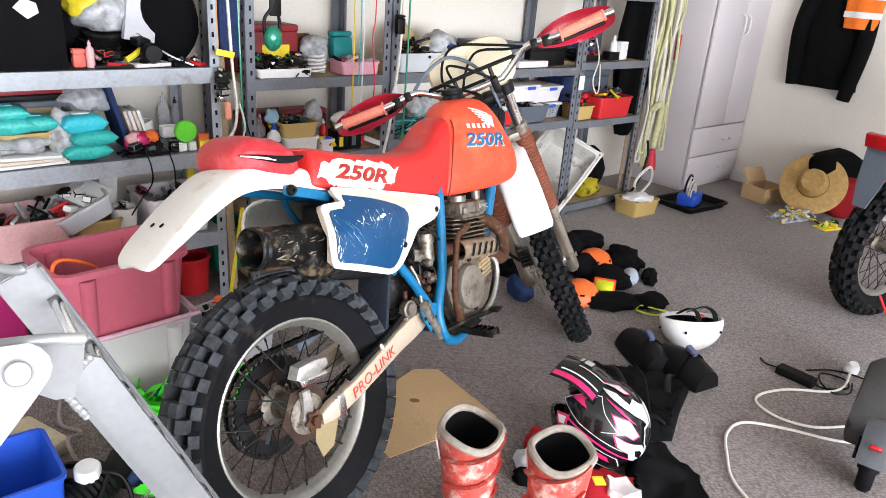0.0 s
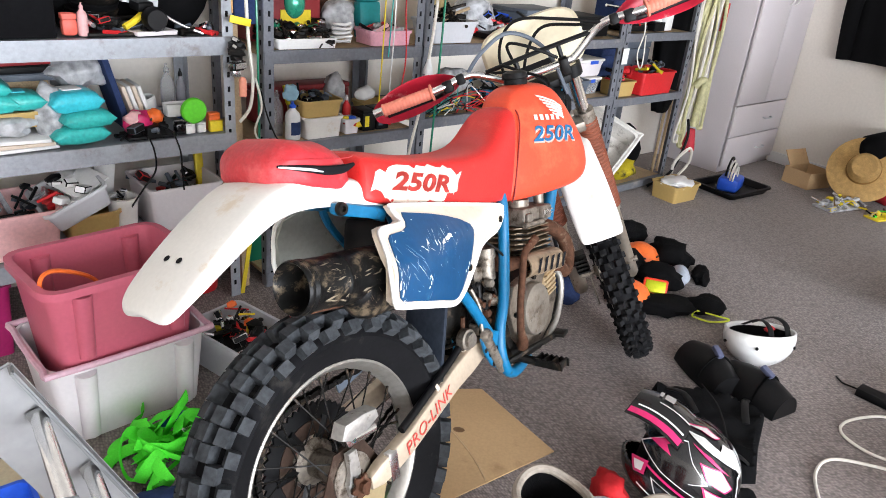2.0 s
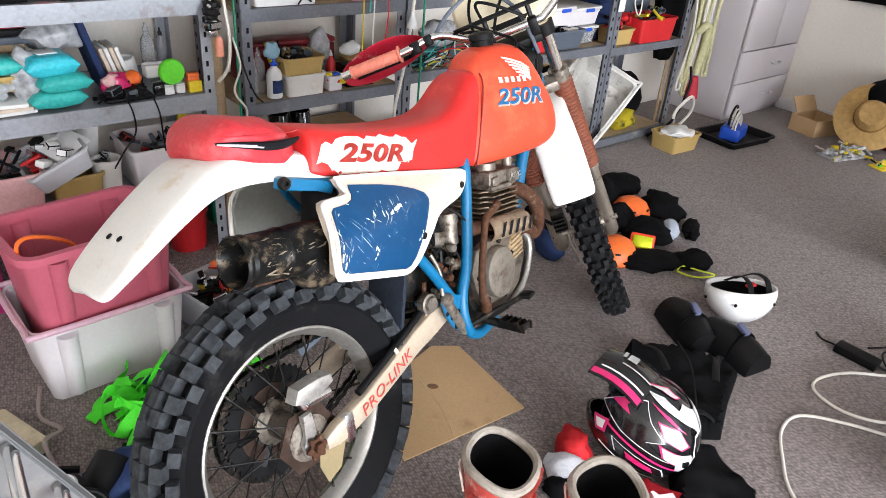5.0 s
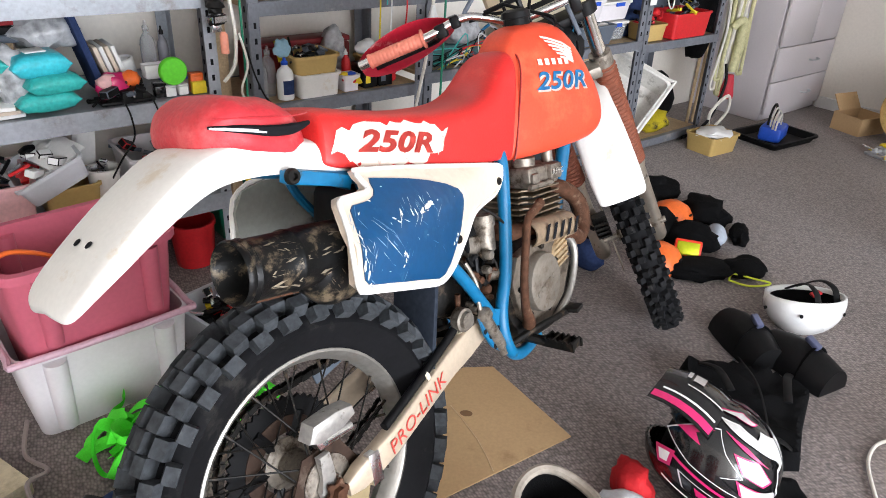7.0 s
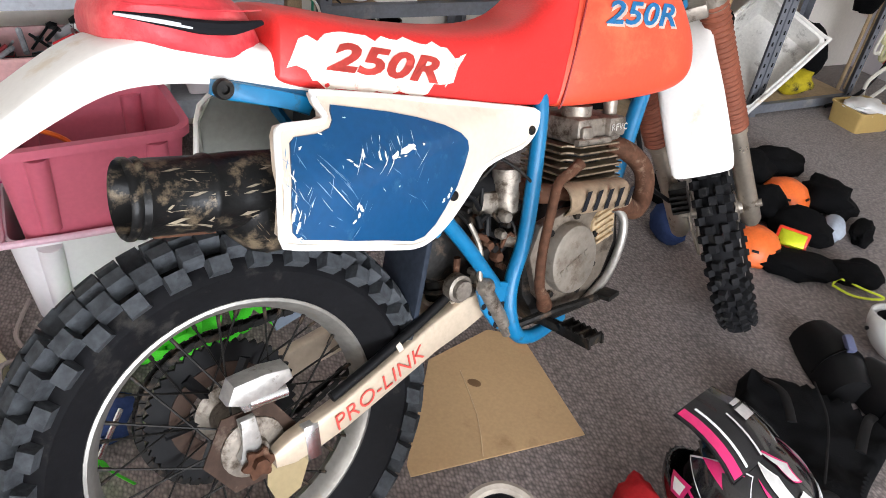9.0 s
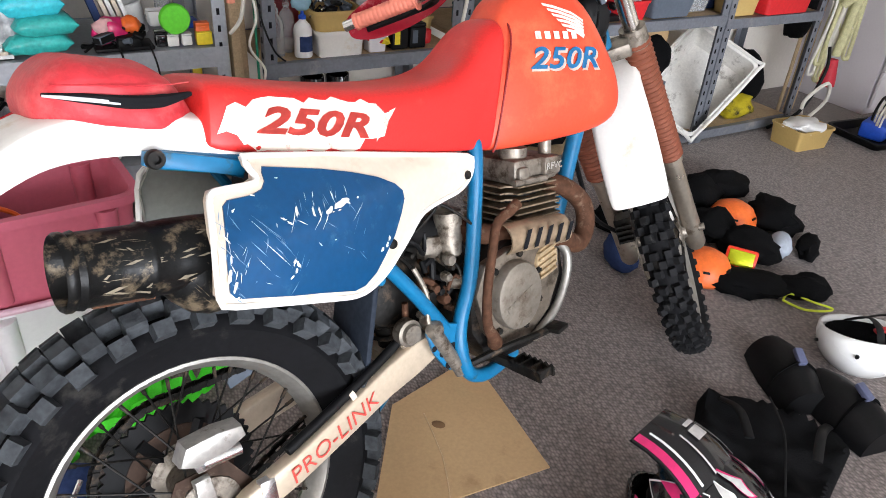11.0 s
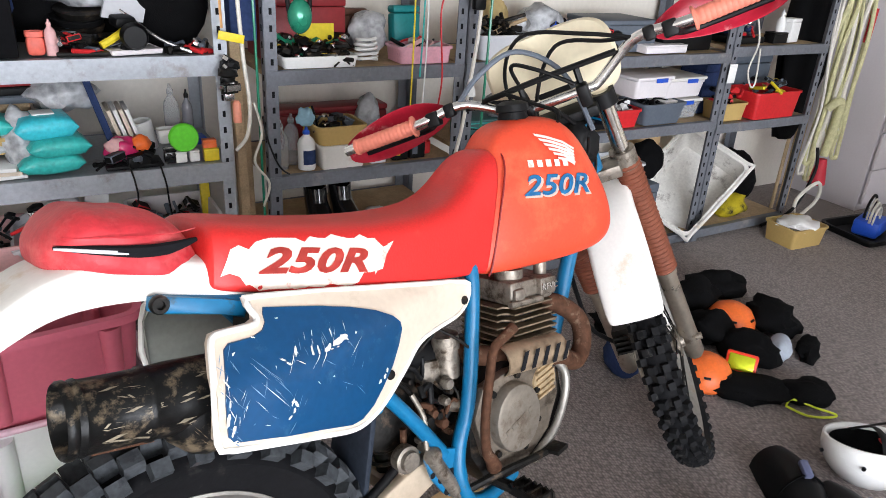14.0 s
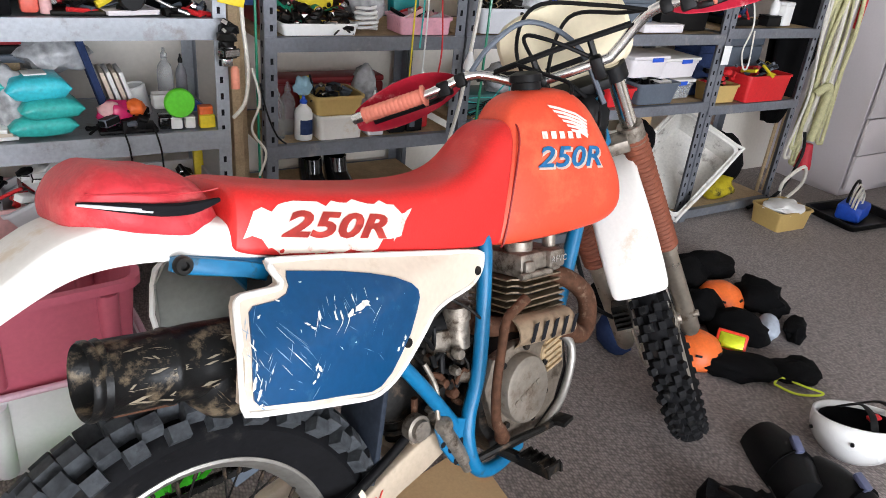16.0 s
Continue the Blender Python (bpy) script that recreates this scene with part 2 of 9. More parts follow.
STRAW = mat("woven_straw", (0.52, 0.33, 0.13), 0.8, var=0.25, scale=30, bump=0.6, grain=220)
CABLEWHITE = mat("white_cable_sheath", (0.72, 0.69, 0.62), 0.5)
HELMETWHITE = mat("white_helmet_shell", (0.84, 0.84, 0.83), 0.28, var=0.02, coat=0.4)
HOTPINK = mat("magenta_helmet_graphic", (0.62, 0.02, 0.14), 0.3, coat=0.5)
SILVER = mat("silver_helmet_graphic", (0.62, 0.61, 0.60), 0.3, 0.3, coat=0.5)
GLOSSBLACK = mat("gloss_black_shell", (0.008, 0.008, 0.009), 0.18, coat=0.6)
BOOTRED = mat("scuffed_red_boot_leather", (0.50, 0.07, 0.055), 0.6, var=0.2, scale=14, bump=0.25, dirt=(0.62, 0.42, 0.36), dirt_amount=0.4, dirt_scale=18)
LINING = mat("grey_boot_collar", (0.33, 0.29, 0.245), 0.85, var=0.2, scale=20, bump=0.3)
CLEAR = glass_mat("clear_plastic", (0.86, 0.88, 0.90))
LENSRED = mat("red_lamp_lens", (0.45, 0.008, 0.012), 0.15, coat=0.5)
VISOR = mat("iridescent_yellow_lens", (0.55, 0.62, 0.02), 0.15, 0.5)
BOX_MATS = [GREYBIN, MUSTARD, BLACK, DARKGREY, REDBOX, PAPER, BLUEBIN, DARKRED, CLEARBIN, NAVY]


# ---- shaping helpers ----
def bm_new():
    return bmesh.new()


def part(name, bm, material, parent, label="", smooth=40, m=None):
    """Links a bmesh as one mesh under a thing or a part."""
    me = bpy.data.meshes.new(name)
    bmesh.ops.recalc_face_normals(bm, faces=bm.faces)
    bm.to_mesh(me)
    bm.free()
    if smooth:
        me.shade_smooth()
        me.set_sharp_from_angle(angle=radians(smooth))
    for k in material if isinstance(material, (list, tuple)) else (material,):
        me.materials.append(k)
    ob = new(name, me)
    if parent:
        ob.parent = parent
    if m is not None:
        ob.matrix_basis = m
    if label:
        ob["label"] = label
    return ob


def thing(name, m, label, category, group="", kind=""):
    ob = new(name)
    ob.empty_display_size = 0.05
    ob.matrix_basis = m
    return tagged(ob, label, category, group, kind)


def solo(name, bm, material, m, label, category, group="", kind="", smooth=40):
    return tagged(part(name, bm, material, None, "", smooth, m), label, category, group, kind)


def box(bm, c, size, rot=(0, 0, 0), bevel=0.0, seg=2, mi=0):
    r = bmesh.ops.create_cube(bm, size=1, matrix=pose(*c, *rot) @ Matrix.Diagonal((*size, 1)))
    faces = {f for v in r["verts"] for f in v.link_faces}
    if bevel:
        e = {e for f in faces for e in f.edges}
        out = bmesh.ops.bevel(bm, geom=list(e), offset=bevel, segments=seg, affect="EDGES", profile=0.5)
        faces = {f for f in faces if f.is_valid} | set(out["faces"])
    for f in faces:
        f.material_index = mi
    return bm


def smooth_path(pts, steps=5, closed=False):
    P = [Vector(p) for p in pts]
    out = []
    count = len(P)
    for i in range(count if closed else count - 1):
        if closed:
            a, b, c, d = P[(i - 1) % count], P[i], P[(i + 1) % count], P[(i + 2) % count]
        else:
            a, b, c, d = P[max(i - 1, 0)], P[i], P[i + 1], P[min(i + 2, count - 1)]
        for k in range(steps):
            t = k / steps
            out.append(0.5 * ((2 * b) + (c - a) * t + (2 * a - 5 * b + 4 * c - d) * t * t + (3 * b - a - 3 * c + d) * t ** 3))
    if not closed:
        out.append(P[-1])
    return out


def tube(bm, pts, r, seg=8, steps=5, closed=False, flat=1.0, cap=True, mi=0, raw=False):
    """Sweeps a round (or flattened) section along a path; r may be a list, one for each given point."""
    P = [Vector(p) for p in pts] if raw else smooth_path(pts, steps, closed)
    rs = r if isinstance(r, (list, tuple)) else None
    rings, ref = [], None
    for i, p in enumerate(P):
        a = P[(i - 1) % len(P)] if (closed or i) else P[0]
        b = P[(i + 1) % len(P)] if (closed or i < len(P) - 1) else P[-1]
        t = (b - a).normalized() if (b - a).length > 1e-9 else Vector((0, 0, 1))
        if ref is None:
            ref = t.orthogonal().normalized() if abs(t.z) > 0.95 else t.cross(Vector((0, 0, 1))).normalized()
        ref = (ref - t * ref.dot(t)).normalized()
        other = t.cross(ref)
        if rs:
            f = i / max(1, len(P) - 1) * (len(rs) - 1)
            k = min(int(f), len(rs) - 2)
            rad = rs[k] + (rs[k + 1] - rs[k]) * (f - k)
        else:
            rad = r
        rings.append([bm.verts.new(p + (ref * math.cos(2 * math.pi * j / seg) + other * math.sin(2 * math.pi * j / seg) * flat) * rad) for j in range(seg)])
    pairs = list(zip(rings, rings[1:])) + ([(rings[-1], rings[0])] if closed else [])
    for a, b in pairs:
        for j in range(seg):
            bm.faces.new((a[j], a[(j + 1) % seg], b[(j + 1) % seg], b[j])).material_index = mi
    if cap and not closed:
        bm.faces.new(rings[0][::-1]).material_index = mi
        bm.faces.new(rings[-1]).material_index = mi
    return bm


def rod(bm, a, b, r, seg=10, r2=None, mi=0):
    return tube(bm, [a, b], [r, r if r2 is None else r2], seg, raw=True, mi=mi)


def lathe(bm, prof, seg=24, m=None, closed=False, mi=0, arc=1.0):
    """Turns a profile of (radius, height) about the local z axis."""
    m = m or Matrix()
    count = seg if arc == 1.0 else seg + 1
    rings = [[bm.verts.new(m @ Vector((max(r, 1e-4) * math.cos(2 * math.pi * arc * j / seg), max(r, 1e-4) * math.sin(2 * math.pi * arc * j / seg), z))) for j in range(count)] for r, z in prof]
    pairs = list(zip(rings, rings[1:])) + ([(rings[-1], rings[0])] if closed else [])
    for a, b in pairs:
        for j in range(seg):
            bm.faces.new((a[j], a[(j + 1) % count], b[(j + 1) % count], b[j])).material_index = mi
    return bm


def loft(bm, rings, cap=True, closed=True, mi=0):
    R = [[bm.verts.new(p) for p in ring] for ring in rings]
    k = len(R[0])
    for a, b in zip(R, R[1:]):
        for j in range(k if closed else k - 1):
            bm.faces.new((a[j], a[(j + 1) % k], b[(j + 1) % k], b[j])).material_index = mi
    if cap and closed:
        bm.faces.new(R[0][::-1]).material_index = mi
        bm.faces.new(R[-1]).material_index = mi
    return bm


def slab(bm, pts, depth, place, bevel=0.0, mi=0):
    """A flat outline of (x, y) pulled out by depth along z; place(x, y, z) gives its spot."""
    lo = [bm.verts.new(place(x, y, 0)) for x, y in pts]
    hi = [bm.verts.new(place(x, y, depth)) for x, y in pts]
    faces = [bm.faces.new(lo[::-1]), bm.faces.new(hi)]
    for j in range(len(pts)):
        k = (j + 1) % len(pts)
        faces.append(bm.faces.new((lo[j], lo[k], hi[k], hi[j])))
    if bevel:
        e = list(faces[1].edges)
        out = bmesh.ops.bevel(bm, geom=e, offset=bevel, segments=2, affect="EDGES", profile=0.5)
        faces = [f for f in faces if f.is_valid] + list(out["faces"])
    for f in faces:
        f.material_index = mi
    return bm


def tub(bm, w, d, h, taper=0.88, wall=0.004, rim=0.012, r=0.03, rimdrop=0.018):
    """An open plastic tub with rounded corners, its base centred on the origin, tapered to the base, with a lip."""
    def ring(sx, sy, z, rad):
        out = []
        for cx, cy, a0 in ((1, 1, 0), (-1, 1, 90), (-1, -1, 180), (1, -1, 270)):
            for k in range(4):
                a = radians(a0 + 30 * k)
                out.append(Vector((cx * (sx - rad) + rad * math.cos(a), cy * (sy - rad) + rad * math.sin(a), z)))
        return out
    bx, by, tx, ty = w / 2 * taper, d / 2 * taper, w / 2, d / 2
    rings = [ring(bx, by, 0, r * 0.8), ring(tx, ty, h - rimdrop, r), ring(tx + rim, ty + rim, h - rimdrop, r + rim), ring(tx + rim, ty + rim, h, r + rim),
             ring(tx - wall, ty - wall, h, r), ring(bx - wall, by - wall, wall + 0.002, r * 0.7)]
    return loft(bm, rings)


def blob(bm, c, size, seed=0, rough=0.25, sub=2, freq=3.0, mi=0, floor=None):
    """A crumpled lump, for cloth and bags."""
    r = bmesh.ops.create_icosphere(bm, subdivisions=sub, radius=1)
    for v in r["verts"]:
        q = v.co.copy()
        k = 1 + rough * (noise.noise(q * freq * 0.5 + Vector((seed * 7.1, seed * 3.3, seed))) + 0.5 * noise.noise(q * freq + Vector((seed, 0, seed * 5))))
        v.co = Vector((c[0] + q.x * k * size[0], c[1] + q.y * k * size[1], c[2] + q.z * k * size[2]))
        if floor is not None:
            v.co.z = max(v.co.z, floor)
        for f in v.link_faces:
            f.material_index = mi
    return bm


def lettering(text, size, material, parent, m, name="lettering", depth=0.0006, shear=0.0, space=1.0, bold=0.0):
    cu = bpy.data.curves.new(name, "FONT")
    cu.body, cu.size, cu.extrude, cu.shear, cu.space_character, cu.offset = text, size, depth, shear, space, bold
    cu.resolution_u = 3
    tmp = new("tmp", cu)
    me = bpy.data.meshes.new_from_object(tmp)
    bpy.data.objects.remove(tmp)
    bpy.data.curves.remove(cu)
    me.materials.append(material)
    ob = new(name, me)
    ob.parent = parent
    ob.matrix_basis = m
    return ob


def lerp(table, x):
    """Looks a value up in rows of (x, value)."""
    xs = [r[0] for r in table]
    return float(np.interp(x, xs, [r[1] for r in table]))


# ---- the garage ----
def wall_piece(name, u0, u1, v0, v1, z0, z1, material, label):
    bm = bm_new()
    box(bm, ((u0 + u1) / 2, (v0 + v1) / 2, (z0 + z1) / 2), (u1 - u0, v1 - v0, z1 - z0))
    return solo(name, bm, material, room(0, 0), label, "wall", kind="structure", smooth=0)


bm = bm_new()
box(bm, (2, 0, -0.06), (60, 60, 0.12))
solo("ground", bm, mat("concrete_drive", (0.36, 0.35, 0.33), 0.9, var=0.15, scale=1.0), room(0, 0, -0.01), "grey concrete ground round the garage", "ground", kind="structure", smooth=0)
bm = bm_new()
bmesh.ops.create_grid(bm, x_segments=2, y_segments=2, size=1, matrix=pose(2.2, -0.3, 0) @ Matrix.Diagonal((3.4, 3.4, 1, 1)))
solo("floor", bm, CARPET, room(0, 0), "worn beige-grey looped carpet floor", "floor", kind="structure", smooth=0)
wall_piece("wall_north", -1.3, 5.7, 3.10, 3.22, 0, 2.5, WALL, "cream painted wall behind the shelves")
wall_piece("wall_east", 5.60, 5.72, -3.7, 3.10, 0, 2.5, WALL, "plain cream painted side wall")
# West and south walls and ceiling are unseen, added to shape the daylight.
wall_piece("wall_west", -1.3, -1.18, -3.7, 3.10, 0, 2.5, WALL, "plain cream side wall")
wall_piece("wall_south_left", -1.18, -0.8, -3.8, -3.68, 0, 2.5, WALL, "cream wall beside the garage door opening")
wall_piece("wall_south_right", 4.0, 5.6, -3.8, -3.68, 0, 2.5, WALL, "cream wall beside the garage door opening")
wall_piece("wall_south_lintel", -0.8, 4.0, -3.8, -3.68, 2.2, 2.5, WALL, "cream lintel over the garage door opening")
wall_piece("ceiling", -1.3, 5.72, -3.8, 3.22, 2.5, 2.6, CEIL, "flat unseen ceiling closing the room")
wall_piece("baseboard", 5.575, 5.60, 0.2, 2.55, 0, 0.075, TRIM, "white painted skirting board")


# ---- shelving ----
def angle_post(h, along=1, back=1):
    """A slotted angle-iron post."""
    bm = bm_new()
    w, t = 0.038, 0.003
    box(bm, (along * w / 2, 0, h / 2), (w, t, h))
    box(bm, (0, back * (w / 2 + t / 2), h / 2), (t, w, h))
    z = 0.06
    while z < h - 0.03:
        box(bm, (along * w * 0.55, -0.0019 * back, z), (0.009, 0.0012, 0.019), mi=1)
        box(bm, (along * -0.0019, back * w * 0.55, z + 0.0), (0.0012, 0.009, 0.019), mi=1)
        z += 0.05
    return bm


def shelf_unit(name, u0, u1, levels, h, steel, v0=2.62, v1=3.06, beam=0.05, label="", board=True):
    un = thing(name, room(u0, v0), label, "shelving unit", "steel shelving units")
    w, d = u1 - u0, v1 - v0
    for x, a in ((0.002, 1), (w - 0.002, -1)):
        part("post", angle_post(h, a, 1), [steel, HOLE], un, smooth=0, m=pose(x, 0, 0))
        part("post", angle_post(h, a, -1), [steel, HOLE], un, smooth=0, m=pose(x, d, 0))
    for z in levels:
        bm = bm_new()
        lo, hi = z - beam, z + 0.002
        slab(bm, [(-0.0055, lo), (0.019, lo), (0.019, lo + 0.003), (-0.0025, lo + 0.003), (-0.0025, hi - 0.003), (0.021, hi - 0.003), (0.021, hi), (-0.0055, hi)], w - 0.004, lambda x, y, q: Vector((0.002 + q, x, y)))
        part("beam", bm, steel, un, smooth=0)
        bm = bm_new()
        box(bm, (w / 2, d + 0.004, z - beam / 2), (w - 0.004, 0.003, beam))
        part("beam", bm, steel, un, smooth=0)
        bm = bm_new()
        box(bm, (w / 2, d / 2 + 0.01, z - 0.010), (w - 0.012, d - 0.03, 0.016))
        part("shelf_board", bm, BOARD if board else steel, un, "raw chipboard shelf")
    return un


U1 = shelf_unit("shelving_unit", -0.25, 1.30, (0.31, 0.655, 0.985, 1.36), 1.75, GALV, beam=0.058, label="grey steel shelving unit crammed with boxes and bags", board=False)
U2 = shelf_unit("shelving_unit", 1.41, 2.13, (0.06, 0.335, 0.585, 0.93, 1.36), 1.75, STEEL, beam=0.042, label="dark grey slotted steel shelving unit with tools")
U3 = shelf_unit("shelving_unit", 2.135, 3.535, (0.06, 0.62, 0.93, 1.36), 1.75, STEEL, beam=0.042, label="dark grey slotted steel shelving unit with storage boxes")
U4 = shelf_unit("shelving_unit", 3.54, 4.24, (0.06, 0.60, 0.955, 1.36), 1.75, STEEL, beam=0.042, label="dark grey slotted steel shelving unit at the end of the row")


# ---- wardrobe ----
def wardrobe():
    w = thing("wardrobe", room(4.85, 2.55), "pale lilac laminate wardrobe with two doors over two drawers", "wardrobe")
    W, D, H = 0.745, 0.54, 2.1
    bm = bm_new()
    box(bm, (W / 2, D / 2 + 0.01, H / 2), (W, D - 0.02, H), bevel=0.002)
    part("body", bm, LAMINATE, w)
    for x0, x1, side in ((0.004, 0.395, 1), (0.401, W - 0.004, -1)):
        bm = bm_new()
        box(bm, ((x0 + x1) / 2, -0.001, (0.475 + H) / 2), (x1 - x0, 0.018, H - 0.48), bevel=0.003)
        dr = part("door", bm, LAMINATE, w)
        hx = x1 - 0.03 if side == 1 else x0 + 0.03
        bm = bm_new()
        tube(bm, [(hx, -0.010, 1.13), (hx, -0.035, 1.15), (hx, -0.040, 1.20), (hx, -0.035, 1.25), (hx, -0.010, 1.27)], 0.006)
        part("handle", bm, TRIM, dr, "white bow handle")
    for z0, z1 in ((0.045, 0.250), (0.256, 0.468)):
        bm = bm_new()
        box(bm, (W / 2, -0.001, (z0 + z1) / 2), (W - 0.008, 0.018, z1 - z0), bevel=0.003)
        dr = part("drawer", bm, LAMINATE, w)
        zc = (z0 + z1) / 2
        bm = bm_new()
        tube(bm, [(0.43, -0.010, zc), (0.435, -0.03, zc - 0.003), (0.48, -0.035, zc - 0.004), (0.525, -0.03, zc - 0.003), (0.53, -0.010, zc)], 0.005)
        part("handle", bm, GREYBIN, dr, "grey bow handle")


wardrobe()


# ---- the dirt bike ----
BIKE = Matrix(((0.5394, -0.82165, -0.20486, -0.26778), (0.8468, 0.52337, 0.1305, 1.46691), (0.0, -0.24289, 0.97418, 0.0), (0, 0, 0, 1)))
bike = thing("dirt_bike", BIKE, "worn red, white and blue enduro dirt bike leaning on its stand", "motorcycle")
RAKE, STEER = 22.0, 36.5
HEAD = Vector((1.075, 0, 0.92))
AX = Vector((math.sin(radians(RAKE)), 0, -math.cos(radians(RAKE))))
FORK = Matrix.Translation(HEAD + Vector((-0.014, 0, -0.020))) @ Matrix.Rotation(radians(-4.4), 4, "Y") @ Matrix.Rotation(radians(STEER), 4, -AX) @ Matrix.Translation(-HEAD)


def wheel(name, parent, m, R, rim_r, tyre_w, knob_rows, n_knobs, knob_size, spokes=36, hub_r=0.032, hub_w=0.10, tread=None):
    """A spoked wheel about the local y axis: hub, rim, tyre with knobs, spokes."""
    to_y = pose(0, 0, 0, 90, 0, 0)
    bm = bm_new()
    lathe(bm, [(0.012, -hub_w / 2 - 0.01), (0.02, -hub_w / 2 - 0.01), (0.022, -hub_w / 2), (hub_r + 0.012, -hub_w / 2 + 0.004), (hub_r + 0.012, -hub_w / 2 + 0.010), (hub_r * 0.8, -hub_w / 2 + 0.02),
               (hub_r * 0.75, 0), (hub_r * 0.8, hub_w / 2 - 0.02), (hub_r + 0.012, hub_w / 2 - 0.010), (hub_r + 0.012, hub_w / 2 - 0.004), (0.022, hub_w / 2), (0.02, hub_w / 2 + 0.01), (0.012, hub_w / 2 + 0.01)], 24, to_y)
    w = part(name, bm, ALU, parent, "alloy hub", m=m)
    rw = 0.029
    bm = bm_new()
    lathe(bm, [(rim_r, -rw), (rim_r + 0.001, -rw + 0.003), (rim_r - 0.012, -rw + 0.006), (rim_r - 0.017, -0.010), (rim_r - 0.022, 0), (rim_r - 0.017, 0.010), (rim_r - 0.012, rw - 0.006), (rim_r + 0.001, rw - 0.003), (rim_r, rw),
               (rim_r - 0.005, rw + 0.001), (rim_r - 0.013, rw - 0.006), (rim_r - 0.020, 0.012), (rim_r - 0.026, 0), (rim_r - 0.020, -0.012), (rim_r - 0.013, -rw + 0.006), (rim_r - 0.005, -rw - 0.001)], 64, to_y, closed=True)
    part("rim", bm, RIM, w, "dull alloy rim")
    hw = tyre_w / 2
    base = R - 0.016
    bm = bm_new()
    prof = [(rim_r - 0.003, -rw + 0.004), (rim_r + 0.006, -rw - 0.002)]
    for k in range(11):
        a = radians(-78 + 15.6 * k)
        prof.append((base - hw * 0.72 * (1 - math.cos(a)) - 0.004 * abs(math.sin(a)), hw * math.sin(a)))
    prof += [(rim_r + 0.006, rw + 0.002), (rim_r - 0.003, rw - 0.004)]
    lathe(bm, prof, 72, to_y)
    tyre = part("tyre", bm, RUBBER, w, "black knobbly tyre")
    bm = bm_new()
    kl, kw, kh = knob_size
    for i in range(n_knobs):
        th0 = 2 * math.pi * i / n_knobs
        for row, (lat, off, sc) in enumerate(knob_rows):
            if off == 0.5 and row == 0 and len(knob_rows) > 4 and i % 2:
                continue
            th = th0 + off * 2 * math.pi / n_knobs
            a = math.asin(max(-0.99, min(0.99, lat)))
            rr = base - hw * 0.72 * (1 - math.cos(a))
            tilt = math.degrees(a) * 0.85
            M = Matrix.Rotation(-th, 4, "Y") @ pose(0, 0, rr + kh * 0.35) @ pose(0, hw * lat, 0, -tilt, 0, 0)
            r = bmesh.ops.create_cube(bm, size=1, matrix=M @ Matrix.Diagonal((kl * sc, kw * sc, kh, 1)))
            inv = M.inverted()
            for v in r["verts"]:
                q = inv @ v.co
                if q.z > 0:
                    v.co = M @ Vector((q.x * 0.86, q.y * 0.86, q.z))
    part("tread", bm, tread or KNOB, tyre, "mottled square tread knobs", smooth=0)["kind"] = "stuff"
    bm = bm_new()
    rod(bm, (0, 0, hub_r + 0.004), (0, 0.0, rim_r - 0.026), 0.0018, 6)
    me = None
    for i in range(spokes):
        th = 2 * math.pi * i / spokes
        side = 1 if i % 2 else -1
        skew = 32 if (i // 2) % 2 else -32
        a = Vector(((hub_r + 0.008) * math.sin(th + radians(skew)), side * (hub_w / 2 - 0.007), (hub_r + 0.008) * math.cos(th + radians(skew))))
        b = Vector(((rim_r - 0.024) * math.sin(th), side * 0.006, (rim_r - 0.024) * math.cos(th)))
        if me is None:
            bm.free()
            bm = bm_new()
            L = (b - a).length
            rod(bm, (0, 0, 0), (0, 0, L), 0.0018, 6)
            rod(bm, (0, 0, L - 0.018), (0, 0, L), 0.0032, 6)
            ob = part("spoke", bm, DARKMETAL, w)
            me = ob.data
        else:
            ob = new("spoke", me)
            ob.parent = w
        ob.matrix_basis = Matrix.Translation(a) @ (b - a).to_track_quat("Z", "Y").to_matrix().to_4x4()
    return w


AXLE_Z = 0.337
rw = wheel("rear_wheel", bike, pose(0, -0.014, AXLE_Z), 0.341, 0.236, 0.116,
           [(0.0, 0.5, 1.1), (-0.30, 0.0, 1.0), (0.30, 0.0, 1.0), (-0.62, 0.5, 1.0), (0.62, 0.5, 1.0), (-0.92, 0.0, 0.95), (0.92, 0.0, 0.95)], 33, (0.034, 0.027, 0.030), hub_w=0.13, hub_r=0.04)
# brake disc on the right, sprocket and chain on the left
bm = bm_new()
lathe(bm, [(0.060, -0.058), (0.092, -0.058), (0.092, -0.062), (0.060, -0.062)], 48, pose(0, 0, 0, -90, 0, 0) @ pose(0, 0, 0, 180, 0, 0), closed=True)
lathe(bm, [(0.03, 0.050), (0.08, 0.056), (0.08, 0.059), (0.03, 0.056)], 6, pose(0, 0, 0, 90, 0, 0), closed=True)
part("brake_disc", bm, mat("dark_rusted_disc", (0.050, 0.029, 0.020), 0.6, 0.5, var=0.3, scale=30, bump=0.15, dirt=(0.12, 0.09, 0.07), dirt_amount=0.2, dirt_scale=30), rw, "rusty steel brake disc")
bm = bm_new()
pts = []
for k in range(96):
    a = 2 * math.pi * k / 96
    pts.append(((0.132 if k % 2 else 0.124) * math.cos(a), (0.132 if k % 2 else 0.124) * math.sin(a)))
inner = [(0.092 * math.cos(2 * math.pi * k / 96), 0.092 * math.sin(2 * math.pi * k / 96)) for k in range(96)]
vo = [[bm.verts.new((x, y0, z)) for x, z in ring] for ring in (pts, inner) for y0 in (0.060, 0.066)]
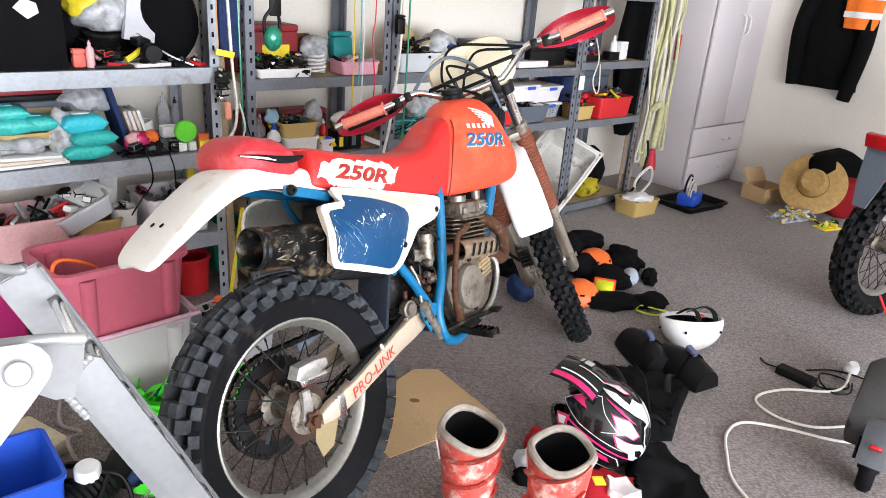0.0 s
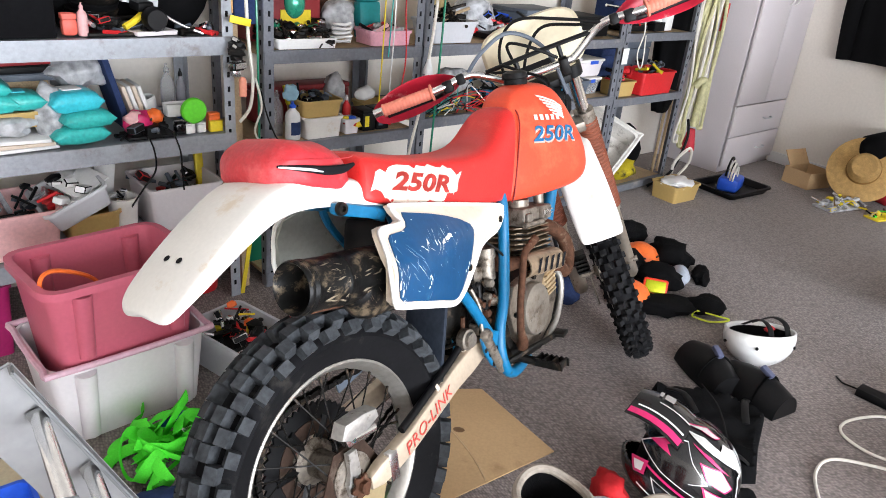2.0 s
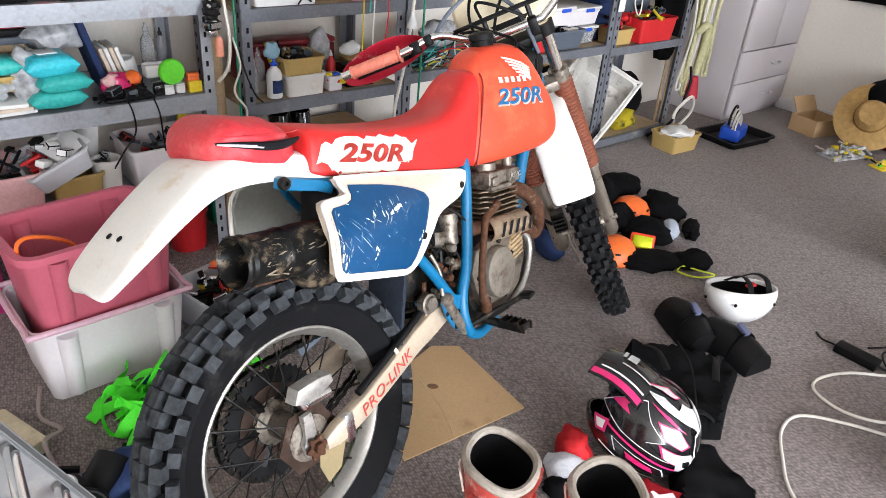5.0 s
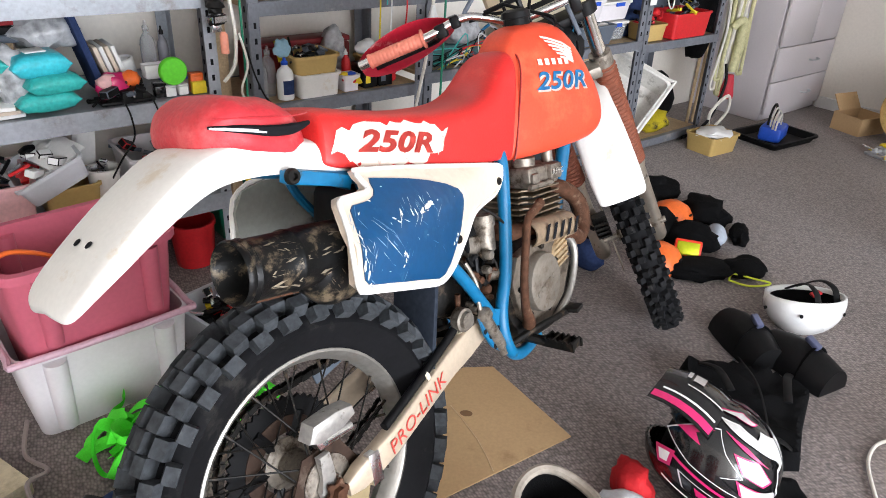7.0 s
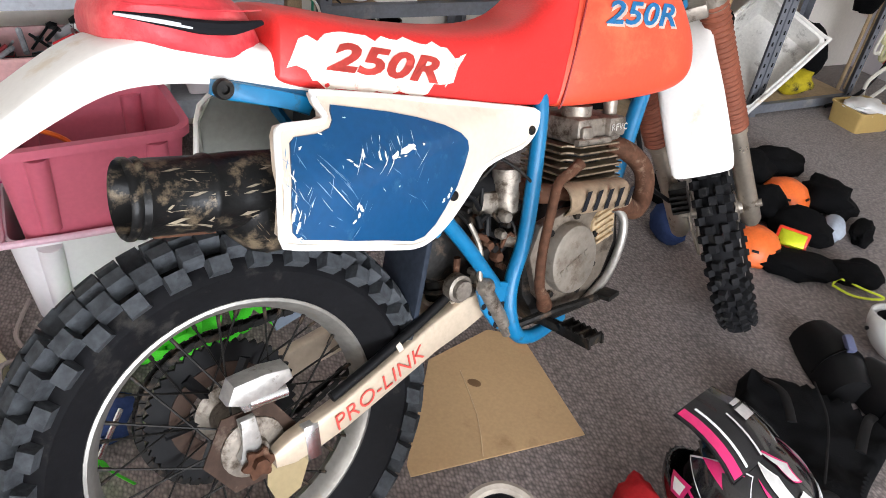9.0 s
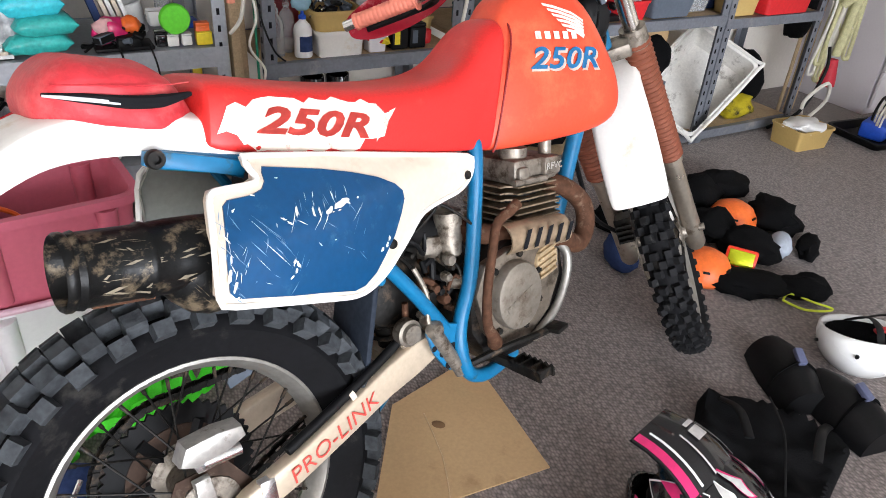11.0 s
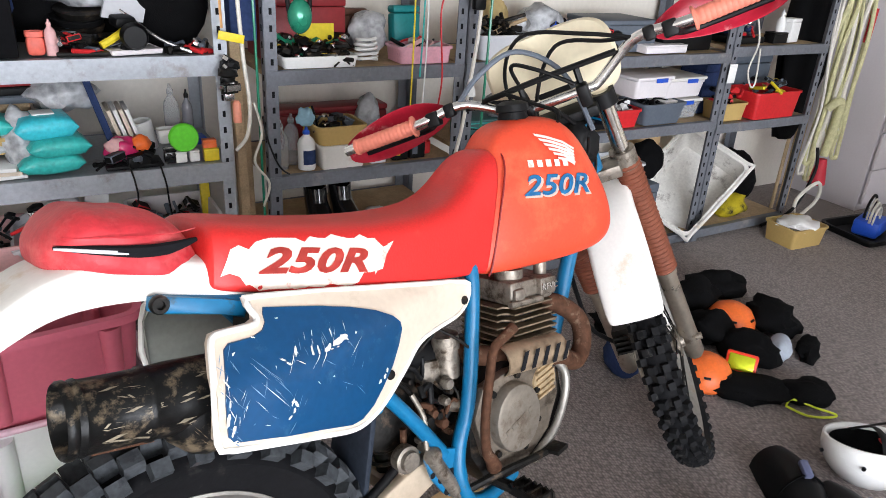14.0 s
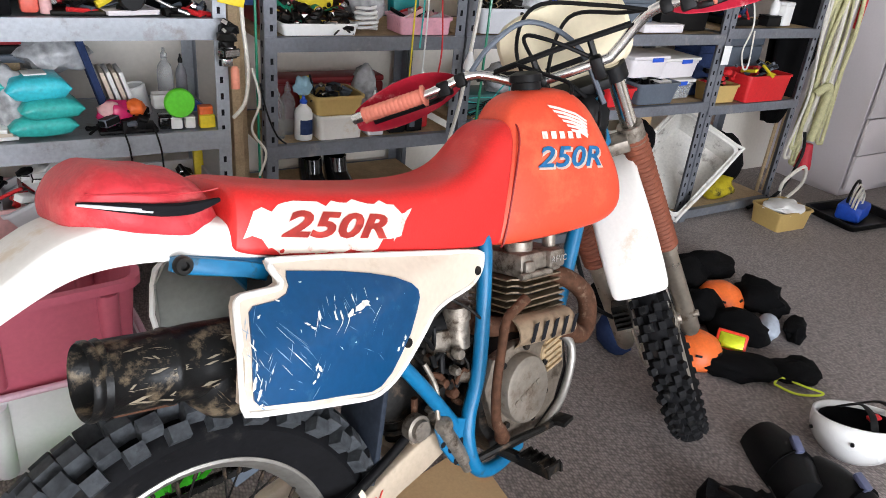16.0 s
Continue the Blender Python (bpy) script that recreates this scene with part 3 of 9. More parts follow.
for j in range(96):
    k = (j + 1) % 96
    for a, b in ((0, 1), (1, 3), (3, 2), (2, 0)):
        bm.faces.new((vo[a][j], vo[a][k], vo[b][k], vo[b][j]))
part("sprocket", bm, BLACK, rw, "black toothed rear sprocket", smooth=0)
for k in range(6):
    a = 2 * math.pi * k / 6
    bm = bm_new()
    rod(bm, (0.045 * math.cos(a), 0.063, 0.045 * math.sin(a)), (0.100 * math.cos(a), 0.063, 0.100 * math.sin(a)), 0.011, 6)
    part("sprocket_arm", bm, BLACK, rw)
bm = bm_new()
CH = []
for k in range(41):
    a = radians(85 + 190 * k / 40)
    CH.append(Vector((0.136 * math.cos(a), 0.063, AXLE_Z + 0.136 * math.sin(a))))
front = Vector((0.47, 0.063, 0.44))
top = [CH[0] + (front + Vector((0, 0, 0.03)) - CH[0]) * (k / 34) for k in range(1, 35)][::-1]
bot = [CH[-1] + (front - Vector((0, 0, 0.03)) - CH[-1]) * (k / 34) for k in range(1, 35)]
loop = top + CH + bot
for i, (a, b) in enumerate(zip(loop, loop[1:])):
    q = (b - a).to_track_quat("X", "Z").to_matrix().to_4x4()
    c = (a + b) / 2
    w = 0.007 if i % 2 else 0.010
    for y in (-w, w):
        bmesh.ops.create_cube(bm, size=1, matrix=Matrix.Translation(c + Vector((0, y, 0))) @ q @ Matrix.Diagonal((0.017, 0.002, 0.011, 1)))
part("chain", bm, DARKMETAL, bike, "oily drive chain", smooth=0)

FRONT_R = 0.340
FA = Vector((1.375, 0, 0.338))
fork = new("fork")
fork.parent = bike
fork.matrix_basis = FORK
fork["label"] = "front fork turned to the side"
wheel("front_wheel", fork, Matrix.Translation((FA.x, -0.016, FA.z)), FRONT_R, 0.275, 0.084,
      [(0.0, 0.5, 0.9), (-0.38, 0.0, 0.9), (0.38, 0.0, 0.9), (-0.86, 0.5, 0.85), (0.86, 0.5, 0.85)], 46, (0.024, 0.022, 0.017), hub_w=0.09, tread=KNOBDARK)


def section(xb, zb, xt, zt, w, shape):
    """A closed slanted section from the base line up over the top: shape is rows of (height share, width share)."""
    right = [Vector((xb + (xt - xb) * h, -w * k, zb + (zt - zb) * h)) for h, k in shape]
    left = [Vector((p.x, -p.y, p.z)) for p in right[::-1]]
    return right + left


SEATSHAPE = [(0.0, 0.93), (0.04, 0.985), (0.15, 1.0), (0.5, 0.97), (0.72, 0.93), (0.85, 0.86), (0.94, 0.72), (0.985, 0.5), (1.0, 0.22)]
bm = bm_new()
rows = [(0.098, 0.905, 0.118, 0.965, 0.095), (0.100, 0.888, 0.122, 0.982, 0.113), (0.143, 0.873, 0.150, 0.980, 0.119), (0.242, 0.848, 0.240, 0.955, 0.118), (0.368, 0.820, 0.370, 0.929, 0.113), (0.46, 0.800, 0.475, 0.916, 0.104),
        (0.53, 0.784, 0.560, 0.914, 0.096), (0.575, 0.775, 0.622, 0.934, 0.090), (0.608, 0.769, 0.660, 0.968, 0.085), (0.628, 0.765, 0.688, 0.990, 0.082), (0.645, 0.761, 0.716, 0.998, 0.080), (0.657, 0.758, 0.742, 0.990, 0.080)]
loft(bm, [section(*r, SEATSHAPE) for r in rows])
ob = part("seat", bm, SEATRED, bike, "worn red vinyl seat")
ob.modifiers.new("soft", "SUBSURF").levels = 1
ob.modifiers["soft"].render_levels = 2
bm = bm_new()
tube(bm, [section(0.657, 0.758, 0.743, 0.992, 0.0815, SEATSHAPE)[i] for i in range(18)], 0.0022, 6, 3)
part("piping", bm, SEAM, ob, "dark red seam piping")

TANKSHAPE = [(0.0, 0.80), (0.03, 0.94), (0.12, 1.0), (0.30, 1.0), (0.50, 0.93), (0.70, 0.78), (0.85, 0.64), (0.94, 0.52), (0.985, 0.38), (1.0, 0.15)]
bm = bm_new()
rows = [(0.635, 0.765, 0.690, 0.955, 0.070), (0.652, 0.756, 0.726, 0.990, 0.079), (0.69, 0.752, 0.745, 1.024, 0.089), (0.76, 0.748, 0.785, 1.043, 0.104), (0.85, 0.746, 0.865, 1.044, 0.119), (0.93, 0.747, 0.925, 1.036, 0.129),
        (0.985, 0.764, 0.968, 0.990, 0.127), (1.010, 0.795, 0.995, 0.935, 0.108), (1.018, 0.825, 1.008, 0.90, 0.07)]
loft(bm, [section(*r, TANKSHAPE) for r in rows])
tank = part("tank", bm, RED, bike, "sun-faded red plastic fuel tank")
tank.modifiers.new("soft", "SUBSURF").levels = 1
tank.modifiers["soft"].render_levels = 2
bm = bm_new()
lathe(bm, [(0.0, 0.034), (0.020, 0.034), (0.034, 0.028), (0.036, 0.014), (0.030, 0.012), (0.032, 0), (0.034, -0.01)], 9, pose(0.835, 0, 1.043))
part("filler_cap", bm, BLACK, tank, "black screw filler cap")


def surface(ob):
    """A tree of the finished surface of a part, to lay decals on."""
    bpy.context.view_layer.update()
    return BVHTree.FromObject(ob, bpy.context.evaluated_depsgraph_get())


def on_side(ob, tree, lift=0.0012):
    """Wraps a flat decal, drawn in local x (forward) and y (up), onto a curved right side."""
    m = ob.matrix_basis.copy()
    for v in ob.data.vertices:
        q = m @ v.co
        hit = tree.ray_cast(Vector((q.x, -1, q.z)), Vector((0, 1, 0)))[0]
        y = hit.y if hit else -0.08
        v.co = Vector((q.x, y - lift - abs(v.co.z), q.z))
    ob.matrix_basis = Matrix()
    return ob


def cut_fine(bm, length):
    """Cuts long edges so that a flat sheet can bend."""
    for _ in range(6):
        e = [e for e in bm.edges if e.calc_length() > length]
        if not e:
            break
        bmesh.ops.subdivide_edges(bm, edges=e, cuts=1, use_grid_fill=False)
        bmesh.ops.triangulate(bm, faces=[f for f in bm.faces if len(f.verts) > 3])
    return bm


def sheet(pts, length=0.02):
    bm = bm_new()
    f = bm.faces.new([bm.verts.new((x, y, 0)) for x, y in pts])
    bmesh.ops.triangulate(bm, faces=[f])
    return cut_fine(bm, length)


def upright(x, z, rot=0.0):
    """Local x forward, local y up, on the bike's right side."""
    return Matrix(((math.cos(radians(rot)), -math.sin(radians(rot)), 0, x), (0, 0, -1, 0), (math.sin(radians(rot)), math.cos(radians(rot)), 0, z), (0, 0, 0, 1)))


tank_side = surface(tank)
seat_side = surface(bpy.data.objects["seat"])
# torn-edged cream decal and red lettering on the seat
random.seed(4)
xs0, xs1 = 0.128, 0.400
topline, botline = [], []
for k in range(22):
    f = k / 21
    x = xs0 + (xs1 - xs0) * f
    mid = 0.917 - (x - 0.14) * 0.235
    jag = random.choice((0.0, 0.0, 0.006, -0.006)) * (1 if k % 2 else 0.4)
    topline.append((x + 0.012, mid + 0.037 * (1 if 2 < k < 20 else 0.55) + jag))
    botline.append((x - 0.010, mid - 0.034 * (1 if 2 < k < 18 else 0.40) + jag * 0.8))
ob = part("seat_decal", sheet(topline + botline[::-1]), DECAL, bpy.data.objects["seat"], "torn-edged cream decal")
ob.matrix_basis = upright(0, 0)
on_side(ob, seat_side, 0.0016)
tail = [(0.372, 0.842), (0.382, 0.851), (0.424, 0.886), (0.410, 0.884), (0.396, 0.870), (0.392, 0.878), (0.380, 0.868)]
ob = part("seat_decal", sheet(tail), DECAL, bpy.data.objects["seat"], "torn-edged cream decal")
ob.matrix_basis = upright(0, 0)
on_side(ob, seat_side, 0.0020)
ob = lettering("250R", 0.050, TEXTRED, bpy.data.objects["seat"], upright(0.173, 0.899, -14.0) @ Matrix.Diagonal((1.72, 1, 1, 1)), shear=0.3, space=1.04, bold=0.0020)
on_side(ob, seat_side, 0.003)
# model lettering, wing and maker's mark on the tank
for dz, dx, material, lift in ((-0.004, 0.004, DECAL, 0.0016), (0, 0, DECALBLUE, 0.0030)):
    ob = lettering("250R", 0.056, material, tank, upright(0.755 + dx, 0.899 + dz, -7) @ Matrix.Diagonal((1.38, 1, 1, 1)), shear=0.3, space=1.02, bold=0.0022 if dz else 0.001)
    on_side(ob, tank_side, lift)
for k in range(5):
    z = 0.950
    ob = part("maker_mark", sheet([(0, 0), (0.013, 0), (0.013, 0.014), (0, 0.014)], 0.01), DECAL, tank, "plain cream bar")
    ob.matrix_basis = upright(0.782 + 0.0215 * k, z - 0.0025 * k, -7)
    on_side(ob, tank_side, 0.004)
for k in range(6):
    x0, z0 = 0.797 + 0.0065 * k, 1.027 - 0.0085 * k
    feather = [(x0, z0), (x0 + 0.022, z0 - 0.006), (0.852 + 0.003 * k, 1.008 - 0.0075 * k), (0.874 - 0.002 * k, 0.993 - 0.005 * k), (0.872 - 0.002 * k, 0.990 - 0.005 * k), (0.850 + 0.002 * k, 1.0045 - 0.0075 * k), (x0 + 0.020, z0 - 0.0100), (x0 + 0.002, z0 - 0.0045)]
    feather = [(0.819 + (x - 0.797) * 1.22, 1.012 + (z - 1.027) * 1.22) for x, z in feather]
    ob = part("wing_mark", sheet(feather, 0.012), DECAL, tank, "plain cream wing feather")
    ob.matrix_basis = upright(0, 0)
    on_side(ob, tank_side, 0.0045)

# rear fender
bm = bm_new()
rows = [(-0.330, 0.806, 0.050), (-0.322, 0.816, 0.078), (-0.300, 0.837, 0.088), (-0.25, 0.872, 0.093), (-0.20, 0.904, 0.095), (-0.15, 0.932, 0.096), (-0.10, 0.958, 0.098), (-0.05, 0.966, 0.100), (0.02, 0.963, 0.104), (0.10, 0.940, 0.108), (0.2, 0.90, 0.108)]
rings = []
for x, z, w in rows:
    drop = lerp([(-0.34, 0.010), (-0.25, 0.030), (-0.1, 0.050), (0.0, 0.062), (0.1, 0.062), (0.2, 0.05)], x)
    prof = [(1.0, -drop), (0.985, -drop * 0.45), (0.90, -drop * 0.12), (0.6, 0.0), (0.3, 0.003), (0.0, 0.004)]
    shift = lerp([(-0.34, 0.028), (0.05, 0.0)], x)
    right = [Vector((x, -w * k, z + dz)) for k, dz in prof]
    outer = right + [Vector((p.x, -p.y, p.z)) for p in right[-2::-1]]
    inn = [Vector((p.x + 0.001, p.y * 0.955, p.z - 0.004)) for p in outer][::-1]
    rings.append([p - Vector((0, shift, 0)) for p in outer + inn])
loft(bm, rings)
fen = part("rear_fender", bm, WHITE, bike, "white plastic rear fender")
fen.modifiers.new("soft", "SUBSURF").levels = 1
for y in (-0.018, 0.018):
    bm = bm_new()
    lathe(bm, [(0.0, 0.001), (0.006, 0.001), (0.006, 0)], 10, pose(-0.255, y - 0.022, 0.8725, 0, -34, 0))
    part("bolt_hole", bm, HOLE, fen, "dark bolt hole")

# tool bag strapped on the fender
bm = bm_new()
rings = []
for k in range(15):
    f = k / 14
    x = -0.088 + 0.205 * f
    e = (1 - abs(2 * f - 1) ** 3.2) ** 0.5
    zb = lerp([(-0.09, 0.960), (-0.04, 0.942), (0.02, 0.916), (0.11, 0.896)], x)
    ht = 0.104 * max(0.34, e) * lerp([(-0.09, 0.72), (-0.03, 0.95), (0.05, 1.02), (0.11, 0.96)], x)
    w = 0.110 * max(0.55, e ** 0.7) - 0.004
    prof = [(0.90, 0.0), (1.0, 0.16), (1.01, 0.40), (0.975, 0.48), (1.0, 0.60), (0.94, 0.80), (0.72, 0.95), (0.42, 1.0), (0.15, 0.985)]
    right = []
    for kx, h in prof:
        wob = 0.007 * noise.noise(Vector((x * 30, kx * 5, h * 6)))
        right.append(Vector((x, -w * kx - wob, zb + ht * h + wob * (1 if h > 0.5 else 0))))
    rings.append(right + [Vector((p.x, -p.y, p.z)) for p in right[::-1]])
loft(bm, rings)
bag = part("tool_bag", bm, BAGRED, bike, "faded red vinyl tool bag, half unzipped")
bag.modifiers.new("soft", "SUBSURF").levels = 1
bm = bm_new()
zl = [(-0.07, -0.086, 0.989), (-0.03, -0.104, 0.979), (0.02, -0.1085, 0.966), (0.06, -0.1075, 0.961), (0.102, -0.094, 0.962)]
tube(bm, zl, [0.002, 0.006, 0.0085, 0.0085, 0.003], 8, 5)
part("zip_gap", bm, HOLE, bag, "dark gap of the open zip")
bm = bm_new()
tube(bm, [(x, y - 0.004, z - 0.001) for x, y, z in zl[0:4]] + [(0.092, -0.099, 0.963)], [0.0015, 0.003, 0.0038, 0.0036, 0.0015], 8, 5)
part("zip_teeth", bm, GREYBIN, bag, "grey zip tape")
bm = bm_new()
tube(bm, [(-0.06, -0.092, 0.999), (-0.02, -0.1075, 0.993), (0.03, -0.1095, 0.984), (0.075, -0.107, 0.979), (0.104, -0.092, 0.977)], 0.0009, 5, 5)
part("stitching", bm, BAGRED, bag, "pale stitching")

# right and left side panels
PANEL = [(0.136, 0.873), (0.152, 0.873), (0.327, 0.833), (0.478, 0.796), (0.580, 0.770), (0.590, 0.756), (0.584, 0.735), (0.566, 0.721), (0.540, 0.714), (0.495, 0.713), (0.449, 0.712), (0.421, 0.705), (0.396, 0.686), (0.355, 0.658), (0.332, 0.645), (0.310, 0.637), (0.283, 0.633), (0.255, 0.636), (0.210, 0.652),
         (0.076, 0.701), (0.045, 0.712), (0.034, 0.726), (0.050, 0.801), (0.064, 0.836), (0.072, 0.845), (0.086, 0.846), (0.126, 0.843), (0.136, 0.845), (0.139, 0.851), (0.135, 0.862)]
INSET = [(0.154, 0.859), (0.244, 0.834), (0.294, 0.817), (0.340, 0.798), (0.368, 0.781), (0.384, 0.765), (0.386, 0.751), (0.374, 0.730), (0.352, 0.702), (0.323, 0.674), (0.301, 0.656), (0.274, 0.646), (0.250, 0.648), (0.187, 0.673), (0.108, 0.702), (0.055, 0.719), (0.048, 0.730), (0.053, 0.775), (0.077, 0.829), (0.086, 0.834), (0.120, 0.832), (0.138, 0.835), (0.147, 0.842), (0.149, 0.852)]


def panel_side(x, z):
    """How far the side panel stands out from the middle of the bike."""
    w = lerp([(0.03, 0.222), (0.13, 0.216), (0.26, 0.186), (0.39, 0.145), (0.50, 0.110), (0.58, 0.091)], x)
    return w - max(0.0, z - 0.78) * 0.75 - max(0.0, 0.70 - z) * 0.15


def bent(pts, side, thick, length=0.025, sgn=-1):
    """A curved plate with a rim, from an outline."""
    bm = sheet(pts, length)
    bmesh.ops.recalc_face_normals(bm, faces=bm.faces)
    edge = [e for e in bm.edges if e.is_boundary]
    r = bmesh.ops.extrude_edge_only(bm, edges=edge)
    low = {v for v in r["geom"] if isinstance(v, bmesh.types.BMVert)}
    for v in bm.verts:
        x, z = v.co.x, v.co.y
        v.co = Vector((x, sgn * (side(x, z) - (thick if v in low else 0)), z))
    return bm


pan = part("side_panel", bent(PANEL, panel_side, 0.022), CREAM, bike, "cream plastic right side panel", smooth=50)
bm = bm_new()
tube(bm, [Vector((x, -panel_side(x, z) + 0.001, z)) for x, z in PANEL], 0.0048, 8, 2, closed=True)
part("panel_rim", bm, WHITE, pan, "rounded white panel edge")
inset = part("blue_inset", bent(INSET, lambda x, z: panel_side(x, z) + 0.0035, 0.003), BLUE, pan, "scuffed dark blue decal field", smooth=50)
def on_panel(name, pts, material, parent, label=""):
    bm = bm_new()
    bm.faces.new([bm.verts.new((px, -panel_side(px, pz) - 0.0043, pz)) for px, pz in pts])
    return part(name, bm, material, parent, label, smooth=0)


def gouge(x, z, size, stretch, turn, seed, n=11):
    """A ragged chip worn through to the pale plastic."""
    rnd = random.Random(seed)
    ca, sa = math.cos(radians(turn)), math.sin(radians(turn))
    out = []
    for k in range(n):
        a = 2 * math.pi * k / n
        r = size * rnd.uniform(0.55, 1.15)
        px, pz = r * stretch * math.cos(a), r * math.sin(a)
        out.append((x + ca * px - sa * pz, z + sa * px + ca * pz))
    return out


random.seed(9)
chips = [(0.243, 0.787, 0.0048, 2.6, 6), (0.256, 0.788, 0.0052, 1.7, -20), (0.222, 0.785, 0.0036, 2.2, 20), (0.196, 0.790, 0.0022, 3.6, 75), (0.206, 0.789, 0.0021, 3.2, 70), (0.171, 0.798, 0.0020, 3.5, 65), (0.238, 0.800, 0.0014, 4.5, 78),
         (0.153, 0.789, 0.0020, 2.8, -40), (0.147, 0.796, 0.0016, 3.2, -35), (0.146, 0.738, 0.0028, 2.2, 55), (0.151, 0.732, 0.0030, 2.0, -70), (0.146, 0.725, 0.0022, 2.2, 60), (0.137, 0.719, 0.0019, 2.4, 15), (0.330, 0.693, 0.0034, 1.8, 60), (0.318, 0.690, 0.0036, 1.3, 10), (0.336, 0.702, 0.0026, 1.8, 80),
         (0.052, 0.752, 0.0034, 3.4, 70), (0.056, 0.735, 0.0026, 3.2, 62), (0.058, 0.772, 0.0016, 4.0, 80), (0.062, 0.795, 0.0015, 4.0, -70), (0.281, 0.786, 0.0016, 1.4, 0), (0.223, 0.742, 0.0013, 1.2, 0), (0.086, 0.822, 0.0014, 2.5, 30), (0.165, 0.842, 0.0010, 3.0, -15), (0.055, 0.720, 0.0018, 2.0, 20), (0.120, 0.832, 0.0012, 3.0, -30)]
for k, (x, z, size, stretch, turn) in enumerate(chips):
    on_panel("chip", gouge(x, z, size, stretch, turn, k), SCRATCH, inset)
for k in range(104):
    if k < 26:
        x, z = random.gauss(0.205, 0.034), random.gauss(0.790, 0.009)
        L, a = random.uniform(0.004, 0.018), random.uniform(55, 95)
    elif k < 62:
        x, z = random.uniform(0.050, 0.078), random.uniform(0.715, 0.825)
        L, a = random.uniform(0.006, 0.026), random.choice((random.uniform(50, 80), random.uniform(-75, -45)))
    elif k < 70:
        x, z = random.uniform(0.085, 0.12), random.uniform(0.775, 0.81)
        L, a = random.uniform(0.03, 0.075), random.uniform(-62, -48)
    else:
        x, z = random.uniform(0.075, 0.36), random.uniform(0.69, 0.83)
        L, a = random.uniform(0.004, 0.040), random.choice((random.uniform(35, 70), random.uniform(-60, -30)))
    if z < 0.665 + 0.9 * max(0.0, x - 0.28) + 0.35 * max(0.0, 0.18 - x) or x > 0.37 or z > 0.855 - 0.26 * max(0.0, x - 0.15) - 0.03:
        continue
    w = random.uniform(0.00025, 0.0008)
    ca, sa = math.cos(radians(a)), math.sin(radians(a))
    on_panel("scratch", [(x + ca * q * L - sa * t * w, z + sa * q * L + ca * t * w) for q, t in ((0, 0.3), (0.5, 1), (1, 0), (0.6, -1))], SCRATCH if k % 5 < 2 else FAINT, inset)
for x, z in ((0.573, 0.736), (0.347, 0.687)):
    bm = bm_new()
    lathe(bm, [(0.0, 0.004), (0.004, 0.004), (0.008, 0.003), (0.0085, 0)], 14, pose(x, -panel_side(x, z), z, 90, 0, 0))
    part("screw", bm, DARKMETAL, pan, "dark panel screw")
LEFT = [(0.07, 0.70), (0.075, 0.80), (0.10, 0.835), (0.16, 0.845), (0.30, 0.82), (0.36, 0.77), (0.34, 0.68), (0.28, 0.64), (0.16, 0.66)]
lp = part("side_panel", bent(LEFT, lambda x, z: 0.155 - max(0, x - 0.2) * 0.2, 0.015, sgn=1), mat("grey_primer_panel", (0.27, 0.28, 0.25), 0.6, dirt=(0.1, 0.1, 0.09), dirt_amount=0.2, dirt_scale=16), bike, "grey inner face of the left side panel")
bm = bm_new()
tube(bm, [Vector((x, 0.152 - max(0, x - 0.2) * 0.2, z)) for x, z in LEFT], 0.005, 6, 2, closed=True)
part("panel_rim", bm, WHITE, lp, "white panel edge")

# airbox and shock behind the panel
bm = bm_new()
box(bm, (0.30, 0.0, 0.70), (0.26, 0.13, 0.20), (0, 14, 0), 0.02)
part("airbox", bm, BLACK, bike, "black plastic airbox")
bm = bm_new()
tube(bm, [(0.43, -0.015, 0.66), (0.50, -0.02, 0.635), (0.56, -0.02, 0.62)], [0.045, 0.034, 0.028], 12)
part("intake_boot", bm, BLACK, bike, "black rubber intake boot")
bm = bm_new()
box(bm, (0.455, 0.01, 0.555), (0.14, 0.10, 0.20), (0, 20, 0), 0.03)
blob(bm, (0.50, 0.0, 0.50), (0.06, 0.05, 0.07), 5, 0.4, 2)
part("battery_tray", bm, DARKMETAL, bike, "grimy dark tray behind the shock")
bm = bm_new()
box(bm, (0.350, -0.01, 0.54), (0.012, 0.12, 0.25), (0, 16, 0), 0.004)
part("mud_flap", bm, mat("dusty_grey_rubber", (0.022, 0.028, 0.040), 0.7, var=0.3, scale=14), bike, "dusty grey rubber mud flap")
bm = bm_new()
rod(bm, (0.39, 0, 0.72), (0.42, 0, 0.40), 0.022, 12)
for k in range(9):
    f = k / 8
    lathe(bm, [(0.030, 0.005), (0.036, 0), (0.030, -0.005)], 14, pose(0.395 + 0.022 * f, 0, 0.67 - 0.22 * f, 0, -5, 0))
part("shock_absorber", bm, DARKMETAL, bike, "dark rear shock absorber")

# muffler
bm = bm_new()
M0 = Matrix.Translation((-0.114, -0.130, 0.789)) @ Vector((0.30, 0.012, -0.050)).to_track_quat("Z", "Y").to_matrix().to_4x4()
lathe(bm, [(0.030, 0.05), (0.040, 0.03), (0.043, 0.0), (0.0465, -0.004), (0.0495, 0.0), (0.0495, 0.006), (0.047, 0.010), (0.0485, 0.014), (0.0495, 0.018), (0.047, 0.022), (0.0475, 0.09), (0.050, 0.094), (0.050, 0.100), (0.048, 0.104), (0.050, 0.13), (0.050, 0.26), (0.02, 0.28)], 32, M0)
lathe(bm, [(0.0, 0.05), (0.031, 0.05)], 32, M0)
mf = part("muffler", bm, EXHAUST, bike, "flaking black muffler")
bm = bm_new()
rings = []
